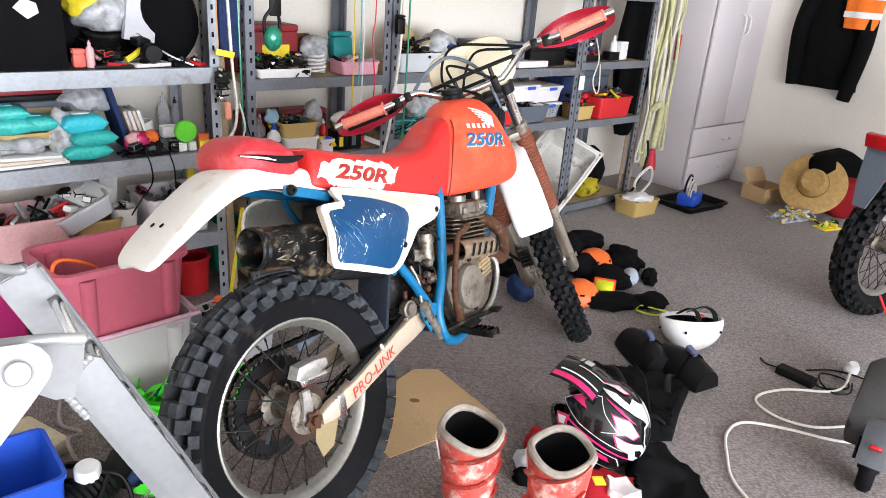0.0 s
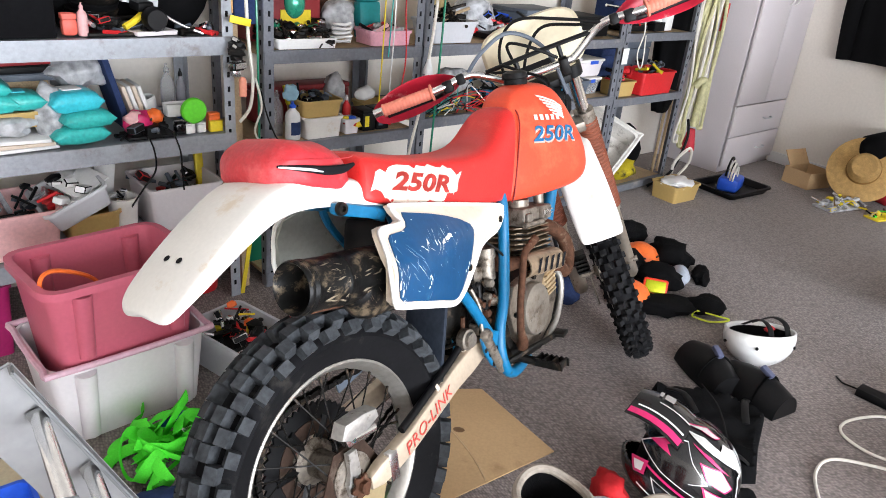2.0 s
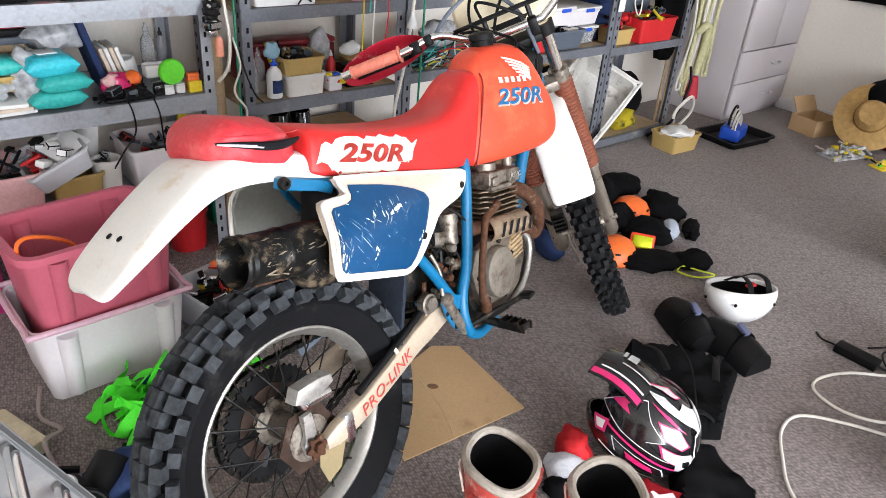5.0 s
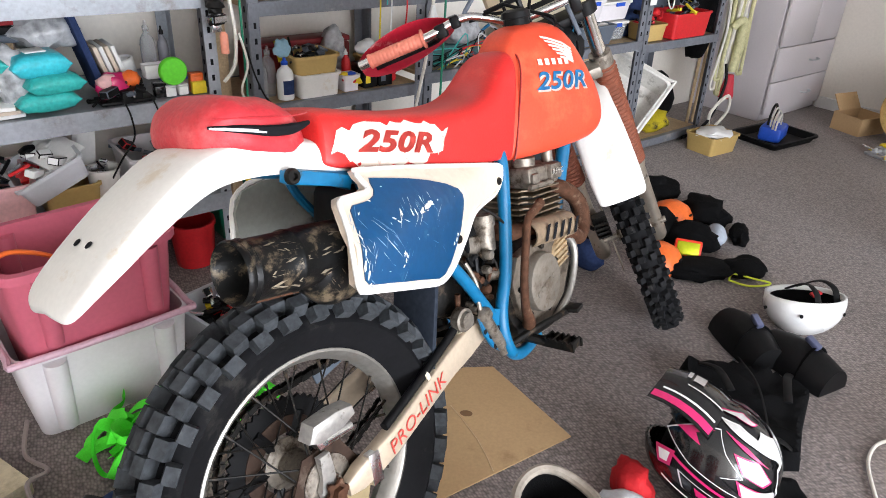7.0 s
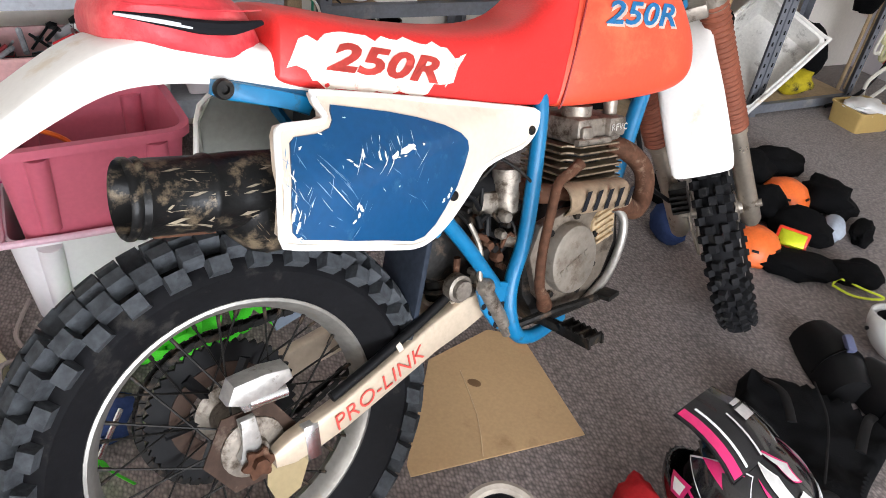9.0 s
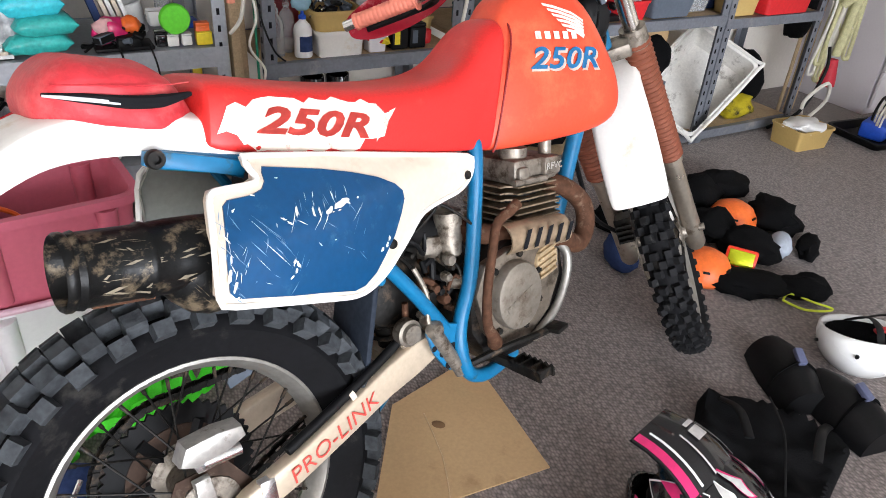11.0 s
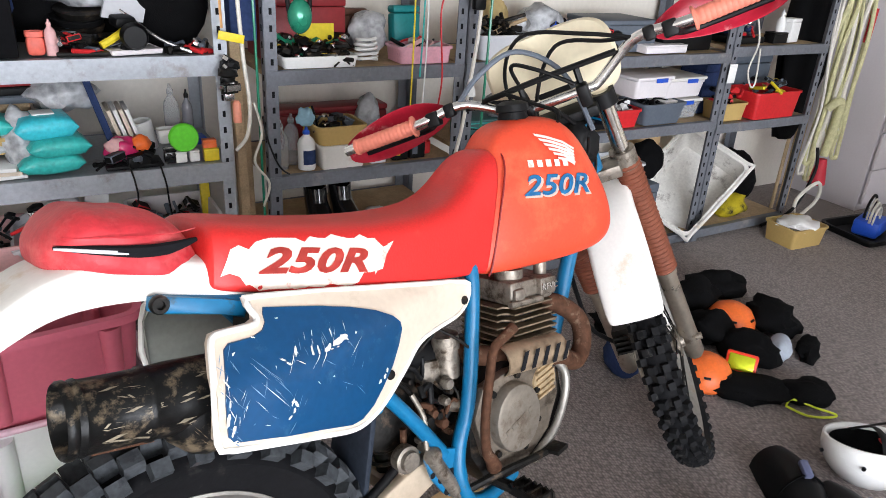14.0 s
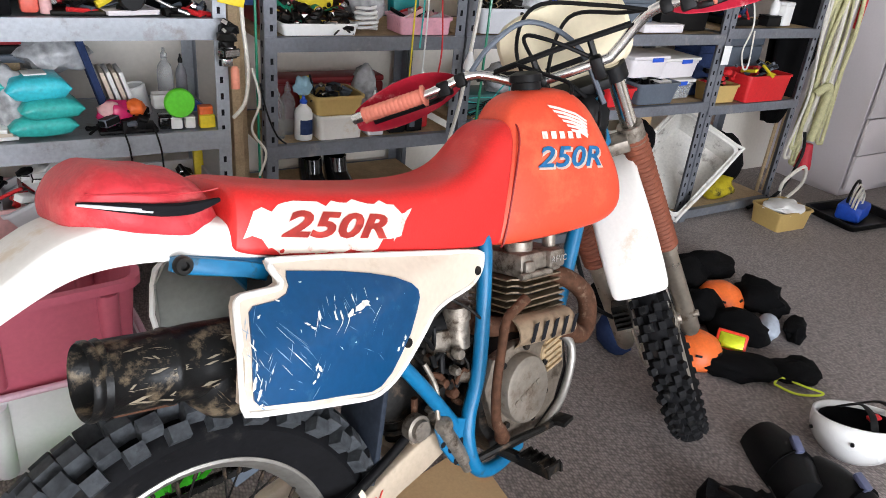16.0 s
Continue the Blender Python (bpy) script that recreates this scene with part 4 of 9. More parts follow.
for k in range(9):
    f = k / 8
    x = -0.018 + 0.17 * f
    e = min(1.0, math.sin(min(1.0, f * 2.4 + 0.10) * math.pi / 2))
    c = Vector((x, -0.130 + 0.02 * f, 0.752 - 0.020 * f))
    rings.append([c + Vector((0, 0.050 * e * math.cos(a), (0.060 if math.sin(a) > 0 else 0.072) * e * math.sin(a))) for a in [2 * math.pi * j / 20 for j in range(20)]])
loft(bm, rings)
part("muffler_body", bm, EXHAUST, mf, "bulging welded muffler body")
bm = bm_new()
box(bm, (-0.055, -0.135, 0.733), (0.075, 0.014, 0.005), (0, 10, 0))
rod(bm, (-0.028, -0.135, 0.728), (-0.028, -0.135, 0.742), 0.007, 8)
part("bracket", bm, RUST, mf, "rusty bracket")
random.seed(3)
B0 = max(range(360), key=lambda b: -(M0.to_3x3() @ Vector((math.cos(radians(b)), math.sin(radians(b)), 0))).y)
for k in range(34):
    zz, a = random.uniform(0.03, 0.088) if k < 24 else random.uniform(0.11, 0.17), B0 + random.uniform(-52, 40)
    L, da = random.uniform(0.008, 0.03), random.uniform(-9, 9)
    w = random.uniform(0.3, 1.1)
    R0 = 0.0484 if k < 24 else 0.0512
    bm = bm_new()
    bm.faces.new([bm.verts.new(M0 @ Vector((R0 * math.cos(radians(b)), R0 * math.sin(radians(b)), c))) for b, c in ((a, zz), (a + w, zz + L * 0.4), (a + da, zz + L), (a + da - w * 0.6, zz + L * 0.6))])
    part("scratch", bm, mat_flake if k else (mat_flake := mat("flaked_tan_metal", (0.23, 0.195, 0.14), 0.6, 0.3, var=0.3, scale=40)), mf, smooth=0)

body_scuff = mat("scuffed_muffler_metal", (0.20, 0.155, 0.10), 0.55, 0.4, var=0.3, scale=30)
for k in range(30):
    x, a = random.uniform(0.0, 0.07), radians(180 + random.uniform(-55, 50))
    L, w = random.uniform(0.006, 0.022), random.uniform(0.0004, 0.0011)
    e = min(1.0, math.sin(min(1.0, (x + 0.018) / 0.17 * 2.4 + 0.10) * math.pi / 2))
    f = (x + 0.018) / 0.17
    c = Vector((x, -0.130 + 0.02 * f, 0.752 - 0.020 * f))
    bm = bm_new()
    pts = []
    for s, t in ((0, 0.0), (0.5, 1), (1, 0.0), (0.6, -1)):
        b = a + (s * L * 0.7 + t * w) / 0.055
        pts.append(bm.verts.new(c + Vector((s * L * 0.5, 0.0522 * e * math.cos(b), (0.0622 if math.sin(b) > 0 else 0.0742) * e * math.sin(b)))))
    bm.faces.new(pts)
    part("scuff", bm, body_scuff, mf, smooth=0)

# frame
FT = 0.0145
bm = bm_new()
tube(bm, [(0.616, -0.066, 0.80), (0.611, -0.077, 0.762), (0.593, -0.085, 0.678), (0.573, -0.092, 0.598), (0.548, -0.100, 0.530), (0.516, -0.105, 0.472), (0.503, -0.110, 0.42), (0.512, -0.114, 0.365), (0.545, -0.108, 0.336), (0.60, -0.095, 0.322), (0.68, -0.07, 0.318)], FT, 12)
part("frame_tube", bm, FRAMEBLUE, bike, "blue right cradle tube")
bm = bm_new()
tube(bm, [(0.611, 0.080, 0.80), (0.607, 0.088, 0.69), (0.552, 0.092, 0.480), (0.556, 0.090, 0.348), (0.68, 0.07, 0.318)], FT, 12)
part("frame_tube", bm, FRAMEBLUE, bike, "blue left cradle tube")
for sy in (-1, 1):
    bm = bm_new()
    tube(bm, [(0.335, sy * 0.10, 0.672), (0.374, sy * 0.10, 0.619), (0.422, sy * 0.10, 0.552), (0.478, sy * 0.10, 0.465)], 0.0135, 10)
    part("frame_tube", bm, FRAMEBLUE, bike, "blue diagonal frame tube")
    bm = bm_new()
    tube(bm, [(0.028, sy * 0.103, 0.894), (0.09, sy * 0.103, 0.876), (0.165, sy * 0.10, 0.855), (0.36, sy * 0.08, 0.80), (0.60, sy * 0.06, 0.79)], 0.0115, 10)
    part("subframe_tube", bm, FRAMEBLUE, bike, "blue subframe tube")
    bm = bm_new()
    tube(bm, [(0.175, sy * 0.10, 0.850), (0.20, sy * 0.10, 0.79), (0.30, sy * 0.095, 0.66), (0.36, sy * 0.092, 0.60)], 0.009, 8)
    part("subframe_tube", bm, FRAMEBLUE, bike, "blue subframe brace")
bm = bm_new()
slab(bm, [(-0.012, -0.010), (0.0, -0.013), (0.09, -0.010), (0.125, -0.014), (0.13, 0.010), (0.09, 0.011), (0.0, 0.011), (-0.012, 0.008)], 0.012, lambda x, y, z: Vector((0.028 + x * 0.93 + y * 0.30, -0.108 - z, 0.894 - x * 0.32 + y * 0.95)), 0.003)
gb = part("seat_bracket", bm, FRAMEBLUE, bike, "blue seat bracket lug")
bm = bm_new()
lathe(bm, [(0.0, 0.002), (0.006, 0.002), (0.006, 0.010), (0.011, 0.010), (0.013, 0.006), (0.013, 0.0)], 16, pose(0.028, -0.120, 0.894, 90, 0, 0))
part("bolt", bm, DARKMETAL, gb, "dark bolt")
PLATE = [(0.428, 0.475), (0.452, 0.492), (0.478, 0.478), (0.520, 0.462), (0.523, 0.40), (0.518, 0.356), (0.492, 0.366), (0.462, 0.392), (0.440, 0.43)]
bm = bm_new()
slab(bm, PLATE, 0.007, lambda x, y, z: Vector((x, -0.104 - z, y)), 0.002)
pl = part("frame_plate", bm, FRAMEBLUE, bike, "blue drilled frame gusset")
for x, z, r in ((0.455, 0.456, 0.010), (0.484, 0.424, 0.012), (0.460, 0.424, 0.009), (0.470, 0.394, 0.008), (0.441, 0.440, 0.006)):
    bm = bm_new()
    lathe(bm, [(0.0, 0.0008), (r * 0.85, 0.0008), (r, 0.0)], 14, pose(x, -0.1115, z, 90, 0, 0))
    part("hole", bm, HOLE, pl, "dark drilled hole")
bm = bm_new()
tube(bm, [(0.60, 0, 0.80), (0.85, 0, 0.86), (1.05, 0, 0.93)], 0.02, 10)
part("frame_tube", bm, FRAMEBLUE, bike, "blue backbone tube")
bm = bm_new()
tube(bm, [(1.08, 0, 0.90), (1.02, 0, 0.78), (0.94, 0, 0.60), (0.86, 0, 0.42), (0.80, 0, 0.33), (0.68, 0, 0.315)], 0.018, 10)
part("frame_tube", bm, FRAMEBLUE, bike, "blue front down tube")
bm = bm_new()
rod(bm, HEAD + AX * 0.03, HEAD - AX * 0.09, 0.027, 16)
part("steering_head", bm, FRAMEBLUE, bike, "blue steering head")

# swingarm with lettering, caliper, chain guard
for sy, nm in ((-1, "right"), (1, "left")):
    bm = bm_new()
    y0 = 0.083
    rings = []
    for x, z, h, w, yy in ((0.020, 0.318, 0.014, 0.012, 0.095), (0.05, 0.325, 0.024, 0.014, 0.097), (0.09, 0.335, 0.026, 0.014, 0.099), (0.14, 0.348, 0.026, 0.015, 0.098), (0.25, 0.374, 0.028, 0.015, 0.083), (0.35, 0.402, 0.030, 0.016, 0.071), (0.42, 0.418, 0.032, 0.017, 0.066), (0.475, 0.428, 0.026, 0.018, 0.062)):
        ring = []
        for cy, cz in ((1, 1), (-1, 1), (-1, -1), (1, -1)):
            for k in (0, 1, 2):
                a = math.atan2(cz, cy) + radians(30 * (k - 1))
                ring.append(Vector((x, sy * yy + cy * (w - 0.005) + 0.005 * math.cos(a), z + cz * (h - 0.005) + 0.005 * math.sin(a))))
        rings.append(ring)
    loft(bm, rings)
    sa = part("swingarm", bm, ARM, bike, nm + " cream-painted alloy swingarm leg")
    if sy < 0:
        arm_r = sa
bm = bm_new()
for k in range(2):
    box(bm, (0.30 + 0.10 * k, 0, 0.385 + 0.02 * k), (0.02, 0.14, 0.04), (0, -12, 0), 0.004)
part("swingarm_brace", bm, ARM, bike, "swingarm cross brace")
lettering("PRO-LINK", 0.042, TEXTRED, arm_r, Matrix.Translation((0.124, -0.1165, 0.328)) @ Matrix.Rotation(radians(7.2), 4, "Z") @ upright(0, 0, 14.2) @ Matrix.Diagonal((1.08, 1, 1, 1)), space=1.02, bold=-0.0004, shear=0.1)
bm = bm_new()
tube(bm, [(0.13, -0.098, 0.382), (0.25, -0.084, 0.414), (0.36, -0.072, 0.450), (0.41, -0.068, 0.472)], 0.009, 10)
part("brake_hose", bm, BLACK, arm_r, "black rubber brake hose")
for x, z in ((0.27, 0.40), (0.40, 0.445)):
    bm = bm_new()
    lathe(bm, [(0.009, -0.005), (0.0125, -0.005), (0.0125, 0.005), (0.009, 0.005)], 14, pose(x, -0.082 if x < 0.3 else -0.070, z + 0.014, 0, 72, 0), closed=True)
    part("hose_clip", bm, CREAM, arm_r, "cream hose clip")
cal = new("brake_caliper")
cal.parent = bike
cal["label"] = "cast alloy rear brake caliper"
bm = bm_new()
slab(bm, [(-0.045, -0.01), (-0.02, -0.022), (0.03, -0.018), (0.062, -0.006), (0.058, 0.014), (0.02, 0.020), (-0.03, 0.018)], 0.034, lambda x, y, z: Vector((0.010 + x, -0.066 - z, 0.452 + y)), 0.005)
CASTALU = mat("pale_cast_alloy", (0.42, 0.405, 0.38), 0.4, 0.6, var=0.2, scale=24, bump=0.15, dirt=(0.14, 0.11, 0.08), dirt_amount=0.2, dirt_scale=28)
part("caliper_body", bm, CASTALU, cal, "cast alloy body")
bm = bm_new()
slab(bm, [(-0.03, 0), (0.05, 0), (0.045, -0.03), (-0.02, -0.028)], 0.020, lambda x, y, z: Vector((0.012 + x, -0.066 - z, 0.438 + y)), 0.004)
rod(bm, (0.0, -0.09, 0.43), (0.06, -0.09, 0.425), 0.011, 10)
part("piston_housing", bm, BRIGHT, cal, "alloy piston housing")
bm = bm_new()
slab(bm, [(-0.008, 0.085), (0.018, 0.085), (0.022, 0.04), (0.014, 0.0), (-0.012, -0.012), (-0.018, 0.02), (-0.006, 0.04)], 0.012, lambda x, y, z: Vector((-0.012 + x, -0.080 - z, 0.318 + y)), 0.003)
part("torque_arm", bm, CASTALU, cal, "alloy caliper bracket")
bm = bm_new()
slab(bm, [(-0.012, -0.03), (0.014, -0.03), (0.014, 0.035), (-0.012, 0.035)], 0.016, lambda x, y, z: Vector((0.082 + x, -0.098 - z, 0.325 + y)), 0.003)
part("axle_block", bm, BRIGHT, arm_r, "bright alloy axle adjuster")
bm = bm_new()
pts = [((0.024 + 0.005 * math.cos(6 * a)) * math.cos(a), (0.024 + 0.005 * math.cos(6 * a)) * math.sin(a)) for a in [2 * math.pi * k / 36 for k in range(36)]]
slab(bm, pts, 0.006, lambda x, y, z: Vector((x - 0.004, -0.098 - z, AXLE_Z - 0.012 + y)), 0.001)
rod(bm, (-0.004, -0.07, AXLE_Z - 0.01), (-0.004, -0.115, AXLE_Z - 0.01), 0.013, 6)
part("chain_adjuster", bm, RUST, arm_r, "rusty snail cam and axle nut")
bm = bm_new()
slab(bm, [(0.0, 0.0), (0.075, 0.035), (0.07, -0.03), (0.045, -0.085), (0.005, -0.10), (-0.01, -0.05)], 0.002, lambda x, y, z: Vector((0.02 + x, -0.074 - z, 0.305 + y)))
part("disc_guard", bm, mat("clear_yellowed_plastic", (0.28, 0.22, 0.12), 0.4), arm_r, "yellowed plastic disc guard")
bm = bm_new()
box(bm, (0.20, 0.075, 0.470), (0.17, 0.006, 0.035), (0, -14, 0), 0.002)
part("chain_guard", bm, DARKGREY, bike, "grey chain guard")

# linkage and brake cylinder by the pivot
bm = bm_new()
lathe(bm, [(0.0, 0.02), (0.018, 0.02), (0.020, 0.012), (0.026, 0.010), (0.026, -0.01)], 18, pose(0.408, -0.078, 0.478, 90, 0, 0))
rod(bm, (0.408, -0.07, 0.478), (0.45, -0.06, 0.44), 0.018, 10)
part("shock_mount", bm, ALU, bike, "alloy lever with pivot bolt")
bm = bm_new()
rod(bm, (0.447, -0.108, 0.470), (0.490, -0.108, 0.385), 0.015, 12)
rod(bm, (0.490, -0.108, 0.385), (0.500, -0.108, 0.362), 0.011, 12)
tube(bm, [(0.447, -0.108, 0.470), (0.438, -0.106, 0.50), (0.445, -0.10, 0.55), (0.43, -0.09, 0.60)], 0.005, 8)
lathe(bm, [(0.0, 0.012), (0.012, 0.012), (0.018, 0.004), (0.018, -0.006)], 14, pose(0.446, -0.112, 0.478, 90, 0, 0))
part("brake_cylinder", bm, ALU, bike, "dull alloy rear master cylinder")

# engine
eng = new("engine")
eng.parent = bike
eng["label"] = "dirty air-cooled single-cylinder engine"
bm = bm_new()
rings = []
CASE = [(0.575, 0.36), (0.60, 0.33), (0.72, 0.325), (0.80, 0.36), (0.83, 0.43), (0.82, 0.52), (0.78, 0.575), (0.66, 0.585), (0.59, 0.56), (0.545, 0.50), (0.545, 0.42)]
slab(bm, CASE, 0.20, lambda x, y, z: Vector((x, 0.10 - z, y)), 0.02)
part("crankcase", bm, DARKMETAL, eng, "oil-stained crankcase")
bm = bm_new()
pts = []
for k in range(28):
    a = 2 * math.pi * k / 28
    pts.append((0.648 + 0.062 * math.cos(a), 0.478 + 0.071 * math.sin(a)))
slab(bm, pts, 0.028, lambda x, y, z: Vector((x, -0.112 - z, y)), 0.009)
COVER = mat("brown_grey_cast_alloy", (0.19, 0.165, 0.135), 0.5, 0.4, var=0.2, scale=22, bump=0.15, dirt=(0.12, 0.09, 0.065), dirt_amount=0.4, dirt_scale=18)
cc = part("clutch_cover", bm, COVER, eng, "brown-grey cast clutch cover")
for k in range(5):
    bm = bm_new()
    box(bm, (0.612 + 0.016 * k, -0.1405, 0.462 + 0.006 * k), (0.010, 0.0015, 0.012), (0, -20, 0))
    part("maker_mark", bm, COVER, cc, "plain raised bar")
for a in (20, 75, 130, 175, 230, 290, 335):
    bm = bm_new()
    rod(bm, (0.650 + 0.076 * math.cos(radians(a)), -0.100, 0.477 + 0.083 * math.sin(radians(a))), (0.650 + 0.076 * math.cos(radians(a)), -0.122, 0.477 + 0.083 * math.sin(radians(a))), 0.007, 6)
    part("bolt", bm, DARKMETAL, cc)
bm = bm_new()
pts = [(0.552, 0.505), (0.568, 0.42), (0.615, 0.362), (0.69, 0.362), (0.755, 0.405), (0.79, 0.47), (0.79, 0.53), (0.75, 0.562), (0.65, 0.572), (0.58, 0.558)]
slab(bm, pts, 0.022, lambda x, y, z: Vector((x, -0.092 - z, y)), 0.006)
part("side_case", bm, mat("oil_browned_alloy", (0.17, 0.14, 0.11), 0.5, 0.6, var=0.3, scale=20, bump=0.2, dirt=(0.06, 0.045, 0.03), dirt_amount=0.4, dirt_scale=18), eng, "oil-browned alloy side case")
bm = bm_new()
for k in range(5):
    box(bm, (0.748, -0.118, 0.490 + 0.013 * k), (0.052, 0.012, 0.006), (0, -12, 0), 0.002)
lathe(bm, [(0.0, 0.012), (0.032, 0.010), (0.036, 0.0)], 18, pose(0.748, -0.108, 0.517, 90, 0, 0))
part("oil_filter_cover", bm, mat("tan_stained_alloy", (0.40, 0.30, 0.18), 0.5, 0.5, var=0.3, scale=25), eng, "tan stained ribbed filter cover")
bm = bm_new()
tube(bm, [(0.800, -0.10, 0.540), (0.822, -0.108, 0.505), (0.812, -0.112, 0.455), (0.765, -0.118, 0.398), (0.69, -0.122, 0.362)], 0.0095, 10)
part("case_guard", bm, RIM, eng, "dull alloy guard tube")
CYL = Vector((0.10, 0, 0.995)).normalized()
base = Vector((0.768, 0, 0.552))
bm = bm_new()
rod(bm, base, base + CYL * 0.10, 0.058, 20)
part("cylinder", bm, DARKMETAL, eng, "sooty cylinder barrel")
TILT_C = Matrix.Translation(base) @ Vector(CYL).to_track_quat("Z", "Y").to_matrix().to_4x4()
FIN = mat("tan_scorched_fins", (0.20, 0.15, 0.10), 0.5, 0.4, var=0.3, scale=24, bump=0.15, dirt=(0.07, 0.05, 0.034), dirt_amount=0.45, dirt_scale=20)
for k in range(8):
    bm = bm_new()
    s = 0.098 if k < 5 else 0.090
    bmesh.ops.create_cube(bm, size=1, matrix=Matrix.Translation(base + CYL * (0.018 + 0.0135 * k)) @ pose(0, 0, 0, 0, 5.7, 0) @ Matrix.Diagonal((2 * s * 0.92, 2 * s * 0.82, 0.0035, 1)))
    bmesh.ops.bevel(bm, geom=[e for e in bm.edges if abs((e.verts[0].co - e.verts[1].co).normalized().z) > 0.9], offset=0.025, segments=3, affect="EDGES")
    part("fin", bm, FIN, eng)
bm = bm_new()
T = Matrix.Translation(base + CYL * 0.142) @ pose(0, 0, 0, 0, 5.7, 0)
box(bm, (0, 0, 0), (0.135, 0.145, 0.052), bevel=0.012)
box(bm, (0.035, -0.070, 0.006), (0.05, 0.03, 0.040), bevel=0.008)
box(bm, (-0.045, -0.070, -0.004), (0.03, 0.02, 0.030), bevel=0.006)
rod(bm, (-0.075, -0.078, -0.018), (0.02, -0.078, -0.018), 0.007, 8)
rod(bm, (-0.03, -0.03, 0.02), (-0.03, -0.03, 0.045), 0.03, 16)
rod(bm, (0.045, -0.05, 0.02), (0.045, -0.05, 0.055), 0.014, 10)
bm.transform(T)
part("cylinder_head", bm, ALU, eng, "stained alloy cylinder head")
lettering("RFVC", 0.019, BRIGHT, eng, T @ pose(0.012, -0.0862, 0.000) @ pose(0, 0, 0, 90, 0, 0), space=1.1, bold=0.0003)
bm = bm_new()
tube(bm, [(0.83, -0.040, 0.650), (0.875, -0.060, 0.632), (0.918, -0.075, 0.585), (0.915, -0.082, 0.530), (0.875, -0.090, 0.508), (0.81, -0.098, 0.545), (0.72, -0.085, 0.575), (0.62, -0.050, 0.60), (0.47, 0.0, 0.67), (0.30, -0.07, 0.70)], 0.021, 14)
part("header_pipe", bm, RUST, eng, "rusty exhaust header pipe")
bm = bm_new()
rings = []
for f in (0, 0.2, 0.5, 0.8, 1.0):
    x = 0.638 + 0.172 * f
    ring = []
    for k in range(9):
        a = radians(-70 + 20 * k)
        ring.append(Vector((x, -0.103 - 0.032 * math.cos(a), 0.592 - 0.026 * f + 0.032 * math.sin(a))))
    rings.append(ring + [p + Vector((0, 0.004, 0)) for p in ring[::-1]])
loft(bm, rings)
hs = part("heat_shield", bm, mat("tan_heat_shield", (0.30, 0.22, 0.145), 0.45, 0.35, var=0.2, scale=16, bump=0.1, dirt=(0.20, 0.14, 0.09), dirt_amount=0.35, dirt_scale=18), eng, "tan alloy exhaust heat shield")
for k in range(5):
    x = 0.668 + 0.031 * k
    bm = bm_new()
    bm.faces.new([bm.verts.new((x + dx, -0.1362, 0.588 - 0.0047 * k + z)) for dx, z in ((-0.006, -0.018), (0.007, -0.018), (0.024, 0.018), (0.011, 0.018))])
    part("slot", bm, HOLE, hs, "dark cooling slot", smooth=0)
bm = bm_new()
tube(bm, [(0.640, -0.150, 0.674), (0.618, -0.150, 0.664), (0.584, -0.150, 0.648), (0.568, -0.150, 0.60), (0.548, -0.150, 0.528), (0.544, -0.148, 0.462), (0.562, -0.140, 0.426), (0.580, -0.125, 0.40)], [0.011, 0.010, 0.009, 0.009, 0.009, 0.010, 0.013, 0.016], 10)
part("kick_starter", bm, RUST, eng, "rusty kick start lever")
bm = bm_new()
rod(bm, (0.548, -0.055, 0.655), (0.545, -0.055, 0.585), 0.024, 14)
rod(bm, (0.548, -0.055, 0.668), (0.548, -0.055, 0.640), 0.027, 14)
box(bm, (0.53, -0.03, 0.60), (0.10, 0.06, 0.05), (0, 10, 0), 0.01)
rod(bm, (0.53, -0.06, 0.53), (0.55, -0.09, 0.53), 0.013, 10)
part("carburettor", bm, ALU, eng, "grubby alloy carburettor")
random.seed(12)
for k in range(16):
    x, z = random.uniform(0.40, 0.54), random.uniform(0.47, 0.66)
    y = -0.045 - 0.035 * random.random()
    pts = [Vector((x, y, z))]
    for _ in range(4):
        pts.append(pts[-1] + Vector((random.uniform(-0.01, 0.04), random.uniform(-0.012, 0.012), random.uniform(-0.05, 0.035))))
    bm = bm_new()
    tube(bm, pts, random.uniform(0.003, 0.0065), 8, 3)
    part("hose", bm, (BLACK, DARKMETAL, RUST, BLACK)[k % 4], eng)
for k in range(12):
    x, z = random.uniform(0.41, 0.54), random.uniform(0.46, 0.64)
    bm = bm_new()
    r = random.uniform(0.006, 0.012)
    lathe(bm, [(0.0, 0.008), (r * 0.8, 0.007), (r, 0.003), (r, -0.012)], 8 if k % 2 else 6, pose(x, -0.07 - 0.02 * random.random(), z, 90, 0, 0))
    part("fitting", bm, (ALU, DARKMETAL, RUST)[k % 3], eng)
# foot peg and brake pedal
bm = bm_new()
tube(bm, [(0.59, -0.10, 0.36), (0.60, -0.13, 0.352), (0.605, -0.15, 0.35)], 0.012, 8)
fp = part("foot_peg", bm, DARKMETAL, bike, "oily toothed foot peg")
for s in (-1, 1):
    bm = bm_new()
    pts = [(0.0, -0.011), (0.085, -0.011), (0.085, 0.008)] + [(0.085 - 0.085 * k / 12, 0.012 if k % 2 else 0.006) for k in range(13)]
    slab(bm, pts, 0.005, lambda x, y, z: Vector((0.612 + 0.018 * s + z, -0.143 - x, 0.352 + y)))
    part("peg_rail", bm, DARKMETAL, fp, smooth=0)
for k in range(4):
    bm = bm_new()
    box(bm, (0.612, -0.150 - 0.024 * k, 0.353), (0.036, 0.005, 0.018))
    part("peg_bar", bm, DARKMETAL, fp, smooth=0)
bm = bm_new()
tube(bm, [(0.52, -0.115, 0.375), (0.60, -0.135, 0.385), (0.67, -0.140, 0.380), (0.735, -0.135, 0.372)], 0.008, 8)
